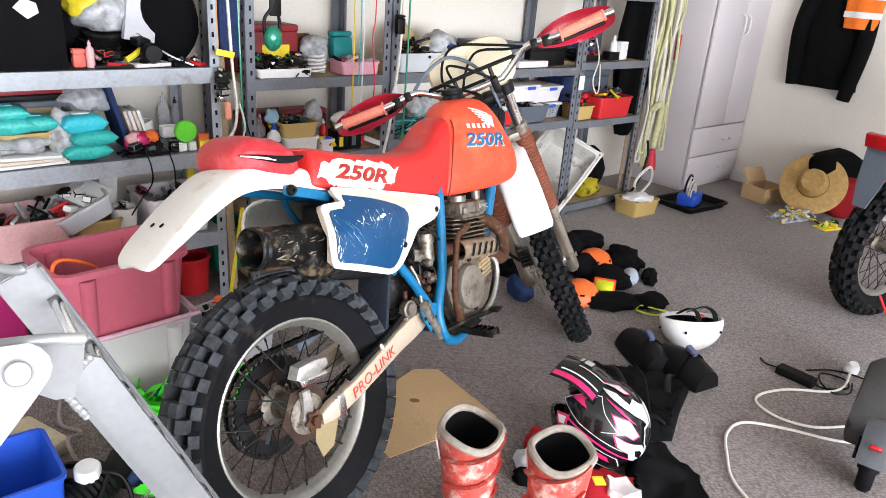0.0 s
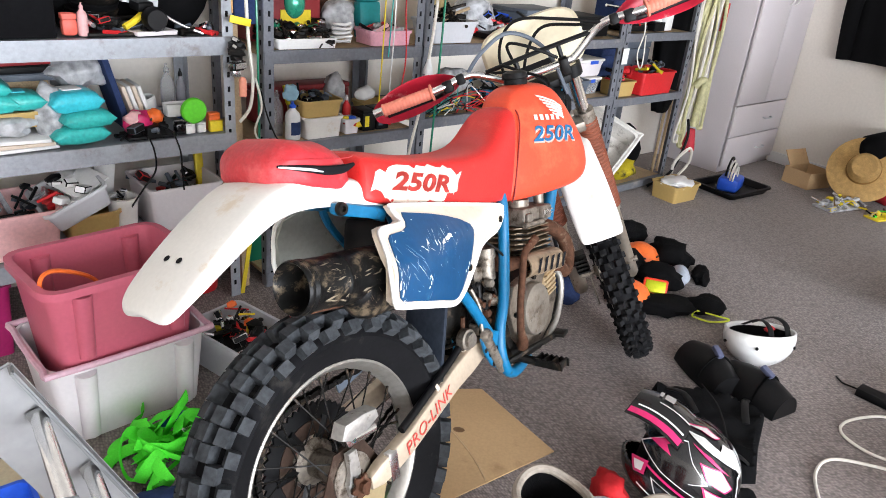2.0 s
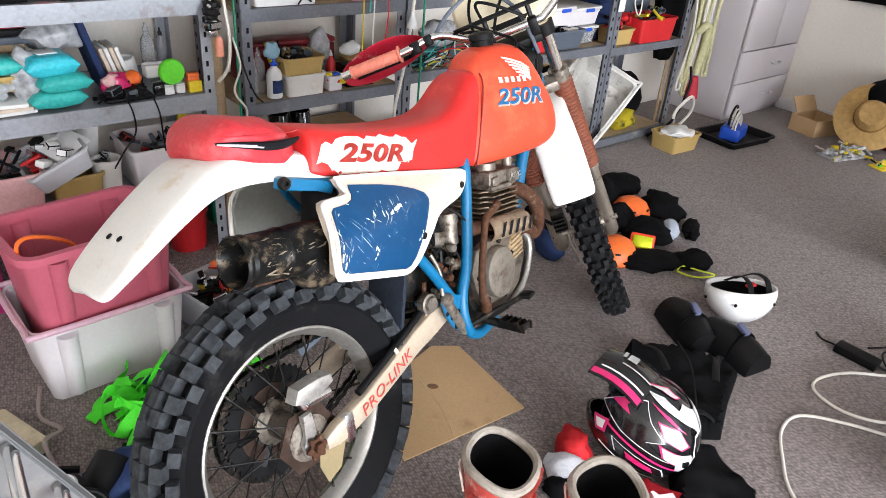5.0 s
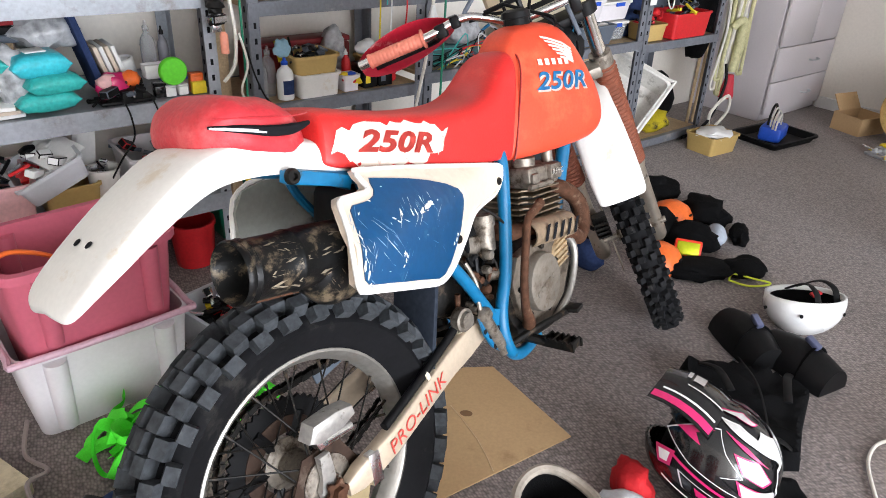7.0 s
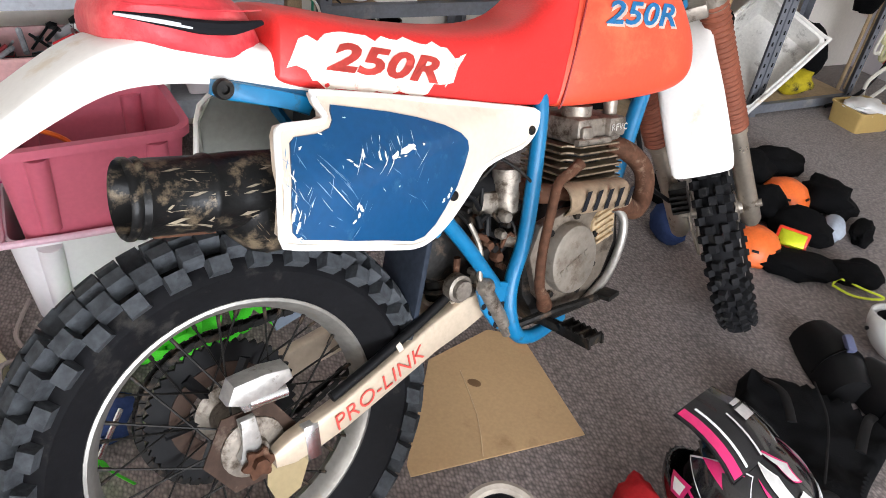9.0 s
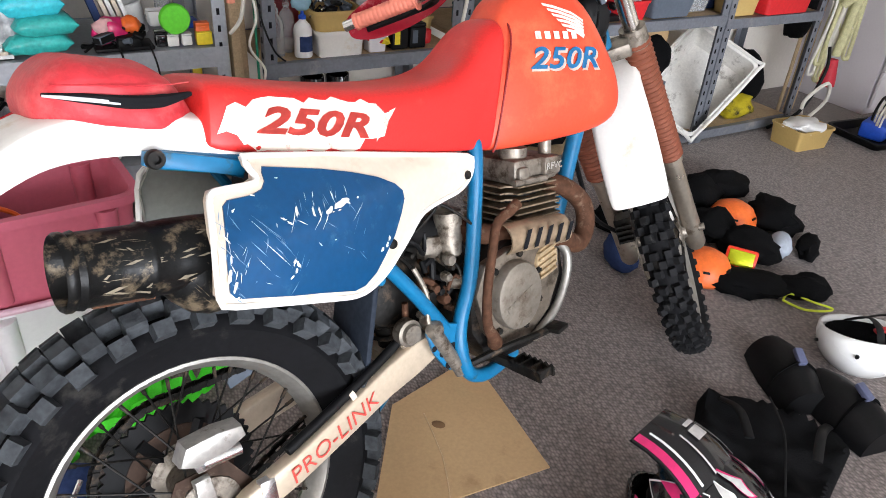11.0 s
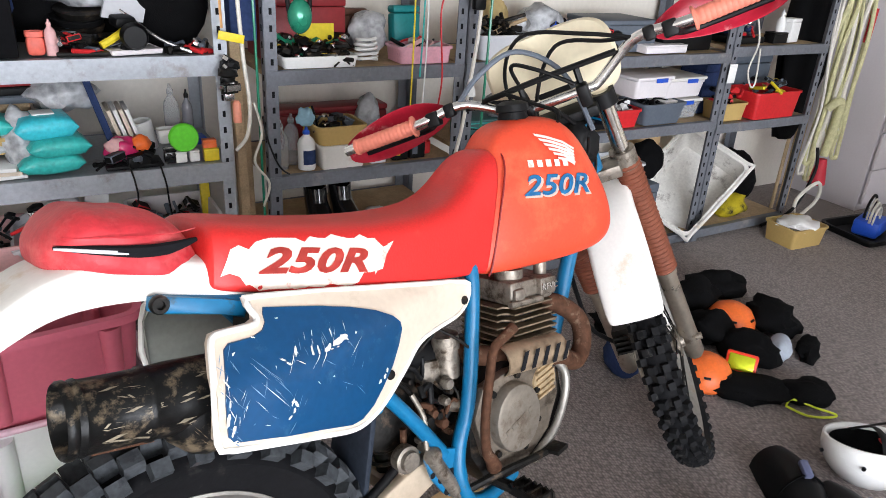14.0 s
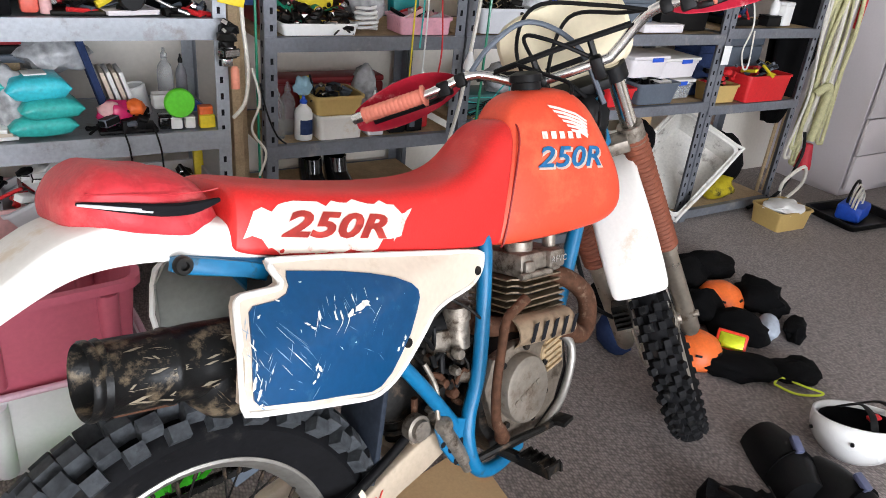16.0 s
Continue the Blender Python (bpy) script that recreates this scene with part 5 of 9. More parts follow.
box(bm, (0.735, -0.148, 0.378), (0.040, 0.034, 0.010), (0, 0, 10), 0.002)
part("brake_pedal", bm, DARKMETAL, bike, "dark brake pedal")
bm = bm_new()
tube(bm, [(0.56, 0.10, 0.34), (0.50, 0.19, 0.17), (0.47, 0.26, 0.075)], 0.011, 8)
box(bm, (0.465, 0.27, 0.062), (0.05, 0.04, 0.01), (14, 0, 0), 0.002)
part("side_stand", bm, FRAMEBLUE, bike, "blue side stand")

# fork legs, clamps, fender, lamp, bars
LEG0, LEG1 = Vector((1.098, 0, 1.066)), Vector((1.415, 0, 0.268))
LD = (LEG1 - LEG0).normalized()


def leg_at(z, y):
    k = (z - LEG0.z) / (LEG1.z - LEG0.z)
    p = LEG0 + (LEG1 - LEG0) * k
    return Vector((p.x, y, z))


for sy in (-1, 1):
    y = 0.086 if sy < 0 else 0.102
    y *= sy
    bm = bm_new()
    rod(bm, leg_at(1.075, y), leg_at(0.50, y), 0.0195, 18)
    part("stanchion", bm, CHROME, fork, "worn chrome fork tube")
    bm = bm_new()
    prof, steps = [], 26
    top, bot = leg_at(0.895, y), leg_at(0.575, y)
    Lg = (bot - top).length
    for k in range(steps + 1):
        prof += [(0.0295, Lg * k / steps), (0.0345, Lg * (k + 0.5) / steps)]
    lathe(bm, prof[:-1], 18, Matrix.Translation(top) @ (bot - top).to_track_quat("Z", "Y").to_matrix().to_4x4())
    part("gaiter", bm, GAITER, fork, "brown ribbed rubber fork gaiter")
    bm = bm_new()
    M = Matrix.Translation(leg_at(0.578, y)) @ LD.to_track_quat("Z", "Y").to_matrix().to_4x4()
    lathe(bm, [(0.020, -0.004), (0.0285, 0.0), (0.0285, 0.018), (0.0245, 0.022), (0.0250, 0.20), (0.0265, 0.27), (0.0265, 0.315), (0.020, 0.328), (0.008, 0.330), (0.0, 0.330)], 20, M)
    part("fork_slider", bm, mat_slider if sy > 0 else (mat_slider := mat("tarnished_fork_alloy", (0.52, 0.46, 0.38), 0.3, 0.9, var=0.12, scale=12, dirt=(0.25, 0.20, 0.15), dirt_amount=0.2, dirt_scale=20)), fork, "tarnished alloy fork slider")
for z, th, nm, material in ((1.06, 0.026, "top_clamp", BLACK), (0.905, 0.034, "lower_clamp", ALU)):
    bm = bm_new()
    c = leg_at(z, 0)
    box(bm, (-0.03, 0.008, 0), (0.06, 0.166, th), bevel=0.006)
    for sy in (-1, 1):
        lathe(bm, [(0.020, -th * 0.7), (0.031, -th * 0.7), (0.031, th * 0.7), (0.020, th * 0.7)], 16, pose(0, 0.086 * sy if sy < 0 else 0.102, 0), closed=True)
    bm.transform(Matrix.Translation(c) @ pose(0, 0, 0, 0, -22, 0))
    part(nm, bm, material, fork, "dark top fork clamp" if z > 1 else "alloy lower fork clamp")
bm = bm_new()
rod(bm, (FA.x, -0.12, FA.z), (FA.x, 0.12, FA.z), 0.010, 12)
part("axle", bm, ALU, fork, "front axle")
bm = bm_new()
slab(bm, [(-0.035, -0.03), (0.03, -0.03), (0.04, 0.0), (0.03, 0.035), (-0.03, 0.035)], 0.045, lambda x, y, z: Vector((FA.x - 0.105 + x, 0.045 + z, FA.z + 0.085 + y)), 0.006)
for k in range(4):
    box(bm, (FA.x - 0.150, 0.066, FA.z + 0.062 + 0.014 * k), (0.012, 0.042, 0.006))
part("front_caliper", bm, DARKMETAL, fork, "dark ribbed front brake caliper").location.y += 0.006
bm = bm_new()
lathe(bm, [(0.07, -0.002), (0.118, -0.002), (0.118, 0.002), (0.07, 0.002)], 40, pose(FA.x, 0.058, FA.z, 90, 0, 0), closed=True)
part("front_disc", bm, ALU, fork, "steel front brake disc")
bm = bm_new()
tube(bm, [(1.05, 0.10, 0.80), (1.13, 0.125, 0.62), (1.19, 0.13, 0.50), (1.27, 0.10, 0.42)], 0.006, 8)
part("brake_hose", bm, BLACK, fork, "black front brake hose")
bm = bm_new()
rings = []
for x, z, w, cup in ((0.994, 0.556, 0.060, 0.004), (0.998, 0.568, 0.068, 0.010), (1.037, 0.665, 0.071, 0.020), (1.076, 0.752, 0.070, 0.028), (1.115, 0.815, 0.066, 0.032), (1.18, 0.865, 0.065, 0.030), (1.28, 0.895, 0.075, 0.026), (1.42, 0.90, 0.085, 0.022), (1.56, 0.875, 0.083, 0.016), (1.66, 0.84, 0.06, 0.01)):
    nx, nz = (-0.93, 0.36) if x < 1.10 else ((-0.6, 0.8) if x < 1.2 else (0.0, 1.0))
    prof = [(1.0, -1.0), (0.98, -0.5), (0.86, -0.12), (0.5, 0.0), (0.0, 0.04)]
    right = [Vector((x + nx * cup * d, -w * k, z + nz * cup * d)) for k, d in prof]
    outer = right + [Vector((p.x, -p.y, p.z)) for p in right[-2::-1]]
    inn = [Vector((p.x - nx * 0.004, p.y * 0.95, p.z - nz * 0.004)) for p in outer][::-1]
    rings.append(outer + inn)
loft(bm, rings)
ob = part("front_fender", bm, WHITE, fork, "white plastic front fender")
ob.location.y -= 0.011
ob.modifiers.new("soft", "SUBSURF").levels = 1
bm = bm_new()
outline = []
for k in range(40):
    a = 2 * math.pi * k / 40
    c, s = math.cos(a), math.sin(a)
    outline.append((0.150 * math.copysign(abs(c) ** 0.55, c), 0.088 * math.copysign(abs(s) ** 0.6, s) * (1.0 if s > 0 else 1.1)))
rings = []
for d, k in ((0.0, 0.94), (0.012, 1.0), (0.05, 0.98), (0.075, 0.93)):
    rings.append([Vector((1.075 + d + 0.02 * (y / 0.09) * -1, x * k, 1.158 + y * k)) for x, y in outline])
for d, k in ((0.070, 0.90), (0.012, 0.96)):
    rings.append([Vector((1.075 + d + 0.02 * (y / 0.09) * -1, x * k, 1.158 + y * k)) for x, y in outline])
loft(bm, rings, cap=True)
shell = part("headlight_shell", bm, LAMPSHELL, fork, "ivory plastic headlight shell seen from behind")
bm = bm_new()
rod(bm, (1.09, 0, 1.153), (1.13, 0, 1.148), 0.07, 20)
part("headlight_bulb_housing", bm, BLACK, shell, "black lamp housing")
BAR = [(0.93, 0.455, 1.150), (0.935, 0.30, 1.147), (0.955, 0.21, 1.155), (0.972, 0.165, 1.140), (0.985, 0.10, 1.098), (0.985, 0.07, 1.092)]
bm = bm_new()
tube(bm, [(x, -y, z) for x, y, z in BAR] + BAR[::-1], 0.011, 12, 4)
part("handlebar", bm, BRIGHT, fork, "bare alloy handlebar")
bm = bm_new()
tube(bm, [(0.968, -0.150, 1.143), (0.966, 0, 1.145), (0.968, 0.150, 1.143)], 0.0065, 8)
part("crossbar", bm, BLACK, fork, "black handlebar brace")
for sy in (-1, 1):
    bm = bm_new()
    prof = [(0.012, -0.002), (0.024, -0.002), (0.024, 0.003), (0.0165, 0.006)]
    for k in range(13):
        prof += [(0.0165, 0.010 + 0.010 * k), (0.0175, 0.012 + 0.010 * k), (0.0175, 0.017 + 0.010 * k), (0.0165, 0.019 + 0.010 * k)]
    prof += [(0.019, 0.142), (0.0185, 0.148), (0.0, 0.149)]
    a, b = Vector((0.935, sy * 0.308, 1.147)), Vector((0.930, sy * 0.455, 1.150))
    lathe(bm, prof, 16, Matrix.Translation(a) @ (b - a).to_track_quat("Z", "Y").to_matrix().to_4x4())
    part("grip", bm, GRIP, fork, "salmon rubber handlebar grip")
    bm = bm_new()
    tube(bm, [(0.940, sy * 0.27, 1.140), (0.985, sy * 0.285, 1.132), (1.0, sy * 0.34, 1.128), (0.992, sy * 0.46, 1.130)], [0.010, 0.008, 0.006, 0.007], 8)
    box(bm, (0.946, sy * 0.262, 1.146), (0.034, 0.030, 0.034), bevel=0.006)
    box(bm, (0.950, sy * 0.222, 1.152), (0.030, 0.024, 0.030), bevel=0.006)
    part("lever", bm, BLACK, fork, "black control lever and perch")
    bm = bm_new()
    rings = []
    for y, h, x, zc in ((0.225, 0.012, 0.985, 1.150), (0.26, 0.030, 1.008, 1.152), (0.32, 0.048, 1.030, 1.154), (0.39, 0.052, 1.035, 1.150), (0.445, 0.044, 1.015, 1.145), (0.478, 0.030, 0.985, 1.143), (0.490, 0.016, 0.965, 1.143)):
        ring = [Vector((x - 0.018 * abs(k) ** 2, sy * y, zc + h * k)) for k in (-1, -0.7, -0.3, 0, 0.3, 0.7, 1)]
        rings.append(ring + [p + Vector((-0.004, 0, 0)) for p in ring[::-1]])
    loft(bm, rings)
    ob = part("hand_guard", bm, GUARD, fork, "crimson plastic hand guard")
    ob.modifiers.new("soft", "SUBSURF").levels = 1
    bm = bm_new()
    box(bm, (0.975, sy * 0.062, 1.082), (0.03, 0.026, 0.05), (0, -20, 0), 0.006)
    rod(bm, (0.980, sy * 0.062, 1.09), (0.972, sy * 0.062, 1.14), 0.007, 6)
    part("bar_clamp", bm, BLACK, fork, "black bar clamp")
    bm = bm_new()
    lathe(bm, [(0.0, 0.03), (0.012, 0.03), (0.012, 0.0), (0.015, 0.0), (0.015, -0.01)], 12, Matrix.Translation((0.935, sy * 0.455, 1.150)) @ pose(0, 0, 0, -90 * sy, 0, 0))
    part("bar_end", bm, BRIGHT, fork, "alloy bar end")
CABLES = [
    [(0.955, -0.20, 1.15), (0.975, -0.10, 1.20), (1.0, 0.03, 1.245), (1.03, 0.10, 1.17), (1.05, 0.09, 1.04), (1.02, 0.05, 0.95)],
    [(0.955, 0.21, 1.15), (0.97, 0.14, 1.20), (1.0, 0.05, 1.22), (1.02, -0.03, 1.14), (1.04, -0.05, 1.0)],
    [(0.95, -0.22, 1.15), (0.98, -0.14, 1.17), (1.02, -0.03, 1.20), (1.04, 0.05, 1.10), (1.0, 0.06, 0.98)],
    [(0.96, 0.19, 1.14), (1.0, 0.12, 1.13), (1.02, 0.03, 1.09), (1.04, -0.02, 1.02)],
    [(0.965, -0.05, 1.11), (0.96, 0.02, 1.17), (0.985, 0.07, 1.19), (1.02, 0.06, 1.10), (1.0, 0.05, 1.02)],
    [(0.96, 0.10, 1.145), (0.95, 0.04, 1.10), (0.93, 0.0, 1.07), (0.91, 0.0, 1.05)],
]
for k, c in enumerate(CABLES):
    bm = bm_new()
    tube(bm, c, 0.0045 if k != 1 else 0.006, 7, 7)
    part("control_cable", bm, BLACK if k != 1 else DARKGREY, fork, "black looping control cable")
bm = bm_new()
blob(bm, (1.06, -0.005, 0.98), (0.035, 0.05, 0.06), 5, 0.25)
part("ignition_box", bm, BLACK, fork, "black electrics by the steering head")
bm = bm_new()
blob(bm, (1.030, -0.01, 0.97), (0.022, 0.03, 0.045), 8, 0.2)
part("horn", bm, BLACK, bike, "black horn in front of the tank")

# random dark cables round the steering head, added to darken its bright blue
random.seed(31)
for k in range(12):
    b = HEAD + Vector((random.uniform(-0.06, 0.0), random.uniform(-0.05, 0.05), random.uniform(0.0, 0.06)))
    pts = [b]
    for _ in range(4):
        pts.append(pts[-1] + Vector((random.uniform(-0.035, 0.005), random.uniform(-0.015, 0.012), random.uniform(-0.045, -0.012))))
    bm = bm_new()
    tube(bm, pts, random.uniform(0.003, 0.006), 8, 4)
    part("cable", bm, (BLACK, BLACK, DARKMETAL, ALU)[k % 4], bike, ("black control cable", "black control cable", "dark cable", "grey cable")[k % 4])


# ---- things on the shelves ----
def carton(name, u, v, z, size, material, label, category, rz=0.0, bevel=0.004, lid=None, rx=0.0):
    """A closed box with a lid line."""
    t = thing(name, room(u, v, z, rz, rx), label, category)
    w, d, h = size
    bm = bm_new()
    box(bm, (0, 0, h * 0.42), (w, d, h * 0.84), bevel=bevel)
    part("body", bm, material, t)
    bm = bm_new()
    box(bm, (0, 0, h * 0.92), (w * 1.012, d * 1.012, h * 0.155), bevel=bevel)
    part("lid", bm, lid or material, t)
    return t


def open_tub(name, u, v, z, size, material, label, category="tub", rz=0.0, taper=0.88, fill=None, rx=0.0, ry=0.0, r=0.02, seed=1, rim=0.007, level=0.7, bits=14):
    """An open tub, half filled with small odds and ends."""
    w, d, h = size
    bm = bm_new()
    tub(bm, w, d, h, taper, 0.003, rim, min(r, w * 0.3), 0.010)
    t = solo(name, bm, material, room(u, v, z, rz, rx, ry), label, category)
    if fill:
        odds("spare_parts", t.matrix_basis @ pose(0, 0, h * 0.28), w * 0.72, d * 0.72, h * level, fill, seed, bits)
    return t


def odds(name, m, w, d, h, mats, seed, count=16, label="jumbled small tools and parts"):
    """A heap of many small rods, lumps and boxes."""
    rnd = random.Random(seed)
    bm = bm_new()
    for k in range(count):
        x, y = rnd.uniform(-w / 2, w / 2), rnd.uniform(-d / 2, d / 2)
        z = rnd.uniform(0.2, 1.0) * h
        mi = rnd.randrange(len(mats))
        kind = rnd.random()
        a, b = rnd.uniform(0, 360), rnd.uniform(-35, 35)
        if kind < 0.45:
            L = rnd.uniform(0.2, 0.45) * min(w, 0.25) + 0.02
            q = pose(x, y, z, 0, b, a)
            rod(bm, q @ Vector((-L / 2, 0, 0)), q @ Vector((L / 2, 0, 0)), rnd.uniform(0.003, 0.009), 7, mi=mi)
        elif kind < 0.75:
            s = rnd.uniform(0.012, 0.035)
            box(bm, (x, y, z), (s * 1.6, s, s * 0.7), (b, b, a), 0.003, 1, mi)
        else:
            s = rnd.uniform(0.010, 0.026)
            blob(bm, (x, y, z), (s * 1.3, s, s * 0.8), k + seed, 0.3, 1, mi=mi)
    box(bm, (0, 0, h * 0.12), (w, d, h * 0.24), bevel=0.004, mi=0)
    return solo(name, bm, list(mats), m, label, "parts", kind="stuff")


def bottle(u, v, z, h, r, material, cap, label, name="bottle"):
    t = thing(name, room(u, v, z), label, "bottle")
    bm = bm_new()
    lathe(bm, [(0.0, 0.0), (r * 0.95, 0.0), (r, h * 0.04), (r, h * 0.60), (r * 0.85, h * 0.70), (r * 0.36, h * 0.80), (r * 0.34, h * 0.84), (0, h * 0.84)], 18)
    part("body", bm, material, t)
    bm = bm_new()
    lathe(bm, [(0, h * 0.835), (r * 0.42, h * 0.835), (r * 0.42, h * 0.90), (r * 0.2, h * 0.94), (r * 0.16, h), (0, h)], 14)
    part("cap", bm, cap, t, "screw cap")
    return t


def lump(name, u, v, z, size, material, label, category, seed=1, rough=0.3, sub=3, rz=0.0, freq=3.5):
    bm = bm_new()
    blob(bm, (0, 0, size[2] * 0.85), size, seed, rough, sub, freq, floor=0.0)
    return solo(name, bm, material, room(u, v, z, rz), label, category, smooth=60)


def coil(name, u, v, z, r, wire, material, label, turns=5, rx=0.0, category="cable"):
    rnd = random.Random(int(u * 100))
    bm = bm_new()
    pts = [(r * rnd.uniform(0.8, 1.05) * math.cos(k * 0.9), r * rnd.uniform(0.6, 0.9) * math.sin(k * 0.9), wire + 0.0022 * k + rnd.uniform(0, 0.006)) for k in range(turns * 7)]
    tube(bm, pts, wire, 6, 3)
    return solo(name, bm, material, room(u, v, z, 0, rx), label, category)


def hang(name, pts, r, material, label, category="cable", seg=6, flat=1.0):
    """A cord through points given as (u, v, z)."""
    bm = bm_new()
    tube(bm, pts, r, seg, 6, flat=flat)
    return solo(name, bm, material, room(0, 0), label, category)


TOOLS = [DARKMETAL, BLACK, BRIGHT, REDBOX, DARKGREY]
WIRES = [BLACK, DARKGREY, REDBOX, PAPER, BRIGHT]
# upper shelf of the pale unit
t = carton("file_box", 0.645, 2.78, 0.99, (0.235, 0.30, 0.27), mat("black_cardboard", (0.005, 0.005, 0.006), 0.95, var=0.3, scale=8), "black cardboard file box with a finger hole", "box")
bm = bm_new()
bm.faces.new([bm.verts.new(p) for p in ((-0.03, -0.1525, 0.20), (0.0, -0.1525, 0.23), (0.04, -0.1525, 0.215), (0.045, -0.1525, 0.185), (0.01, -0.1525, 0.165))])
part("torn_label", bm, PAPER, t, "torn pale label", smooth=0)
carton("tape_measure", 0.805, 2.67, 0.99, (0.045, 0.035, 0.062), mat("coral_plastic", (0.75, 0.14, 0.10), 0.45), "coral red tape measure", "tape measure", bevel=0.012)
bottle(0.843, 2.665, 0.99, 0.095, 0.015, PINK, PINK, "pink metal torch standing on the shelf", "torch")
for k in range(5):
    bm = bm_new()
    lathe(bm, [(0.0, 0.0), (0.085 - 0.006 * k, 0.0), (0.092 - 0.006 * k, 0.018), (0.088 - 0.006 * k, 0.020), (0.0, 0.012)], 28)
    solo("black_dish", bm, BLACK if k % 2 else DARKMETAL, room(0.90 + 0.008 * k, 2.82, 0.99 + 0.022 * k, 0, 3 * k), "dark round tin in a stack on the shelf", "tin", "stacked tins")
lump("plastic_bag", 0.95, 2.85, 1.10, (0.12, 0.10, 0.09), POLY, "crumpled clear plastic bag with yellow contents", "bag", 3)
lump("yellow_bag", 0.885, 2.83, 1.14, (0.07, 0.06, 0.06), YELLOW, "crumpled yellow bag on the stack", "bag", 14)
bm = bm_new()
rings = []
for k in range(9):
    f = k / 8
    rings.append([Vector((x + 0.02 * math.sin(f * 4), -0.03 + 0.10 * f + 0.02 * math.sin(6 * f) + dy, 0.015 + 0.30 * f)) for x, dy in ((-0.06, 0), (0.05, 0), (0.05, 0.03), (-0.06, 0.03))])
loft(bm, rings)
ob = solo("foam_sheet", bm, GREYBIN, room(1.035, 2.74, 1.06, 0, 0, 8), "folded pale grey foam sheet", "foam", smooth=60)
lump("black_backpack", 1.17, 2.82, 0.985, (0.125, 0.11, 0.20), BLACKCLOTH, "black fabric bag standing on the shelf", "bag", 6, 0.12)
carton("respirator_case", 1.045, 2.685, 0.99, (0.14, 0.10, 0.012), CLEARBIN, "clear plastic tray under a respirator", "tray", 12)
bm = bm_new()
lathe(bm, [(0.0, 0.004), (0.024, 0.004), (0.030, 0.0), (0.036, 0.004), (0.038, 0.03), (0.030, 0.045), (0.0, 0.045)], 20, pose(0, 0, 0.04, 90, 0, 0))
box(bm, (-0.02, 0.03, 0.075), (0.06, 0.05, 0.03), (10, 0, 20), 0.008)
solo("respirator", bm, BLACK, room(1.05, 2.665, 1.0), "black rubber respirator cup on a tray", "mask")
bm = bm_new()
tube(bm, [(0.965, 2.67, 1.012), (1.0, 2.68, 1.03), (1.035, 2.70, 1.05)], 0.011, 8)
solo("utility_knife", bm, YELLOW, room(0, 0), "yellow utility knife leaning on tools", "knife")
bm = bm_new()
tube(bm, [(1.03, 2.73, 1.10), (1.12, 2.66, 1.03), (1.20, 2.63, 0.995)], 0.005, 8)
solo("metal_rod", bm, BRIGHT, room(0, 0), "thin bright metal rod lying across the shelf", "rod")
odds("hand_tools", room(0.95, 2.70, 0.988), 0.20, 0.12, 0.05, TOOLS, 21, 22)
odds("hand_tools", room(1.20, 2.68, 0.988), 0.10, 0.08, 0.03, TOOLS, 22, 12)
lump("dark_clothes", 0.80, 2.95, 0.988, (0.13, 0.10, 0.15), BLACKCLOTH, "dark folded clothes at the back of the shelf", "clothes", 41, 0.25)
lump("dark_clothes", 0.67, 2.90, 0.988, (0.11, 0.10, 0.12), NAVY, "dark navy folded clothes on the shelf", "clothes", 42, 0.25)
lump("dark_clothes", 1.02, 2.98, 0.988, (0.12, 0.08, 0.13), BLACKCLOTH, "dark folded clothes at the back of the shelf", "clothes", 43, 0.25)
# middle shelf of the pale unit
carton("wooden_box", 0.67, 2.90, 0.66, (0.19, 0.14, 0.17), BOARD, "pale wooden box at the back of the shelf", "box")
for k, (c, w) in enumerate(((DARKGREY, 0.26), (BLACK, 0.24), (DARKRED, 0.22))):
    carton("old_book", 0.66, 2.88, 0.832 + 0.024 * k, (w, 0.15, 0.023), c, "dark old book lying flat", "book", 3 * k, 0.002, lid=c)
open_tub("mustard_tub", 0.62, 2.74, 0.72, (0.19, 0.13, 0.05), MUSTARD, "mustard plastic tub under nappy packs", rz=3)
for k in range(3):
    bm = bm_new()
    box(bm, (0, 0, 0.006), (0.25 - 0.03 * k, 0.16, 0.011), (0, 0, 0), 0.002)
    solo("folder", bm, PAPER if k != 1 else CREAM, room(0.60 + 0.01 * k, 2.71, 0.660 + 0.0125 * k, 4 - 5 * k), "flat pale folder at the edge of the shelf", "folder", "stacked folders")
lump("bubble_wrap", 0.585, 2.71, 0.700, (0.105, 0.08, 0.035), POLY, "crumpled bubble wrap on folders", "packaging", 8, 0.35)
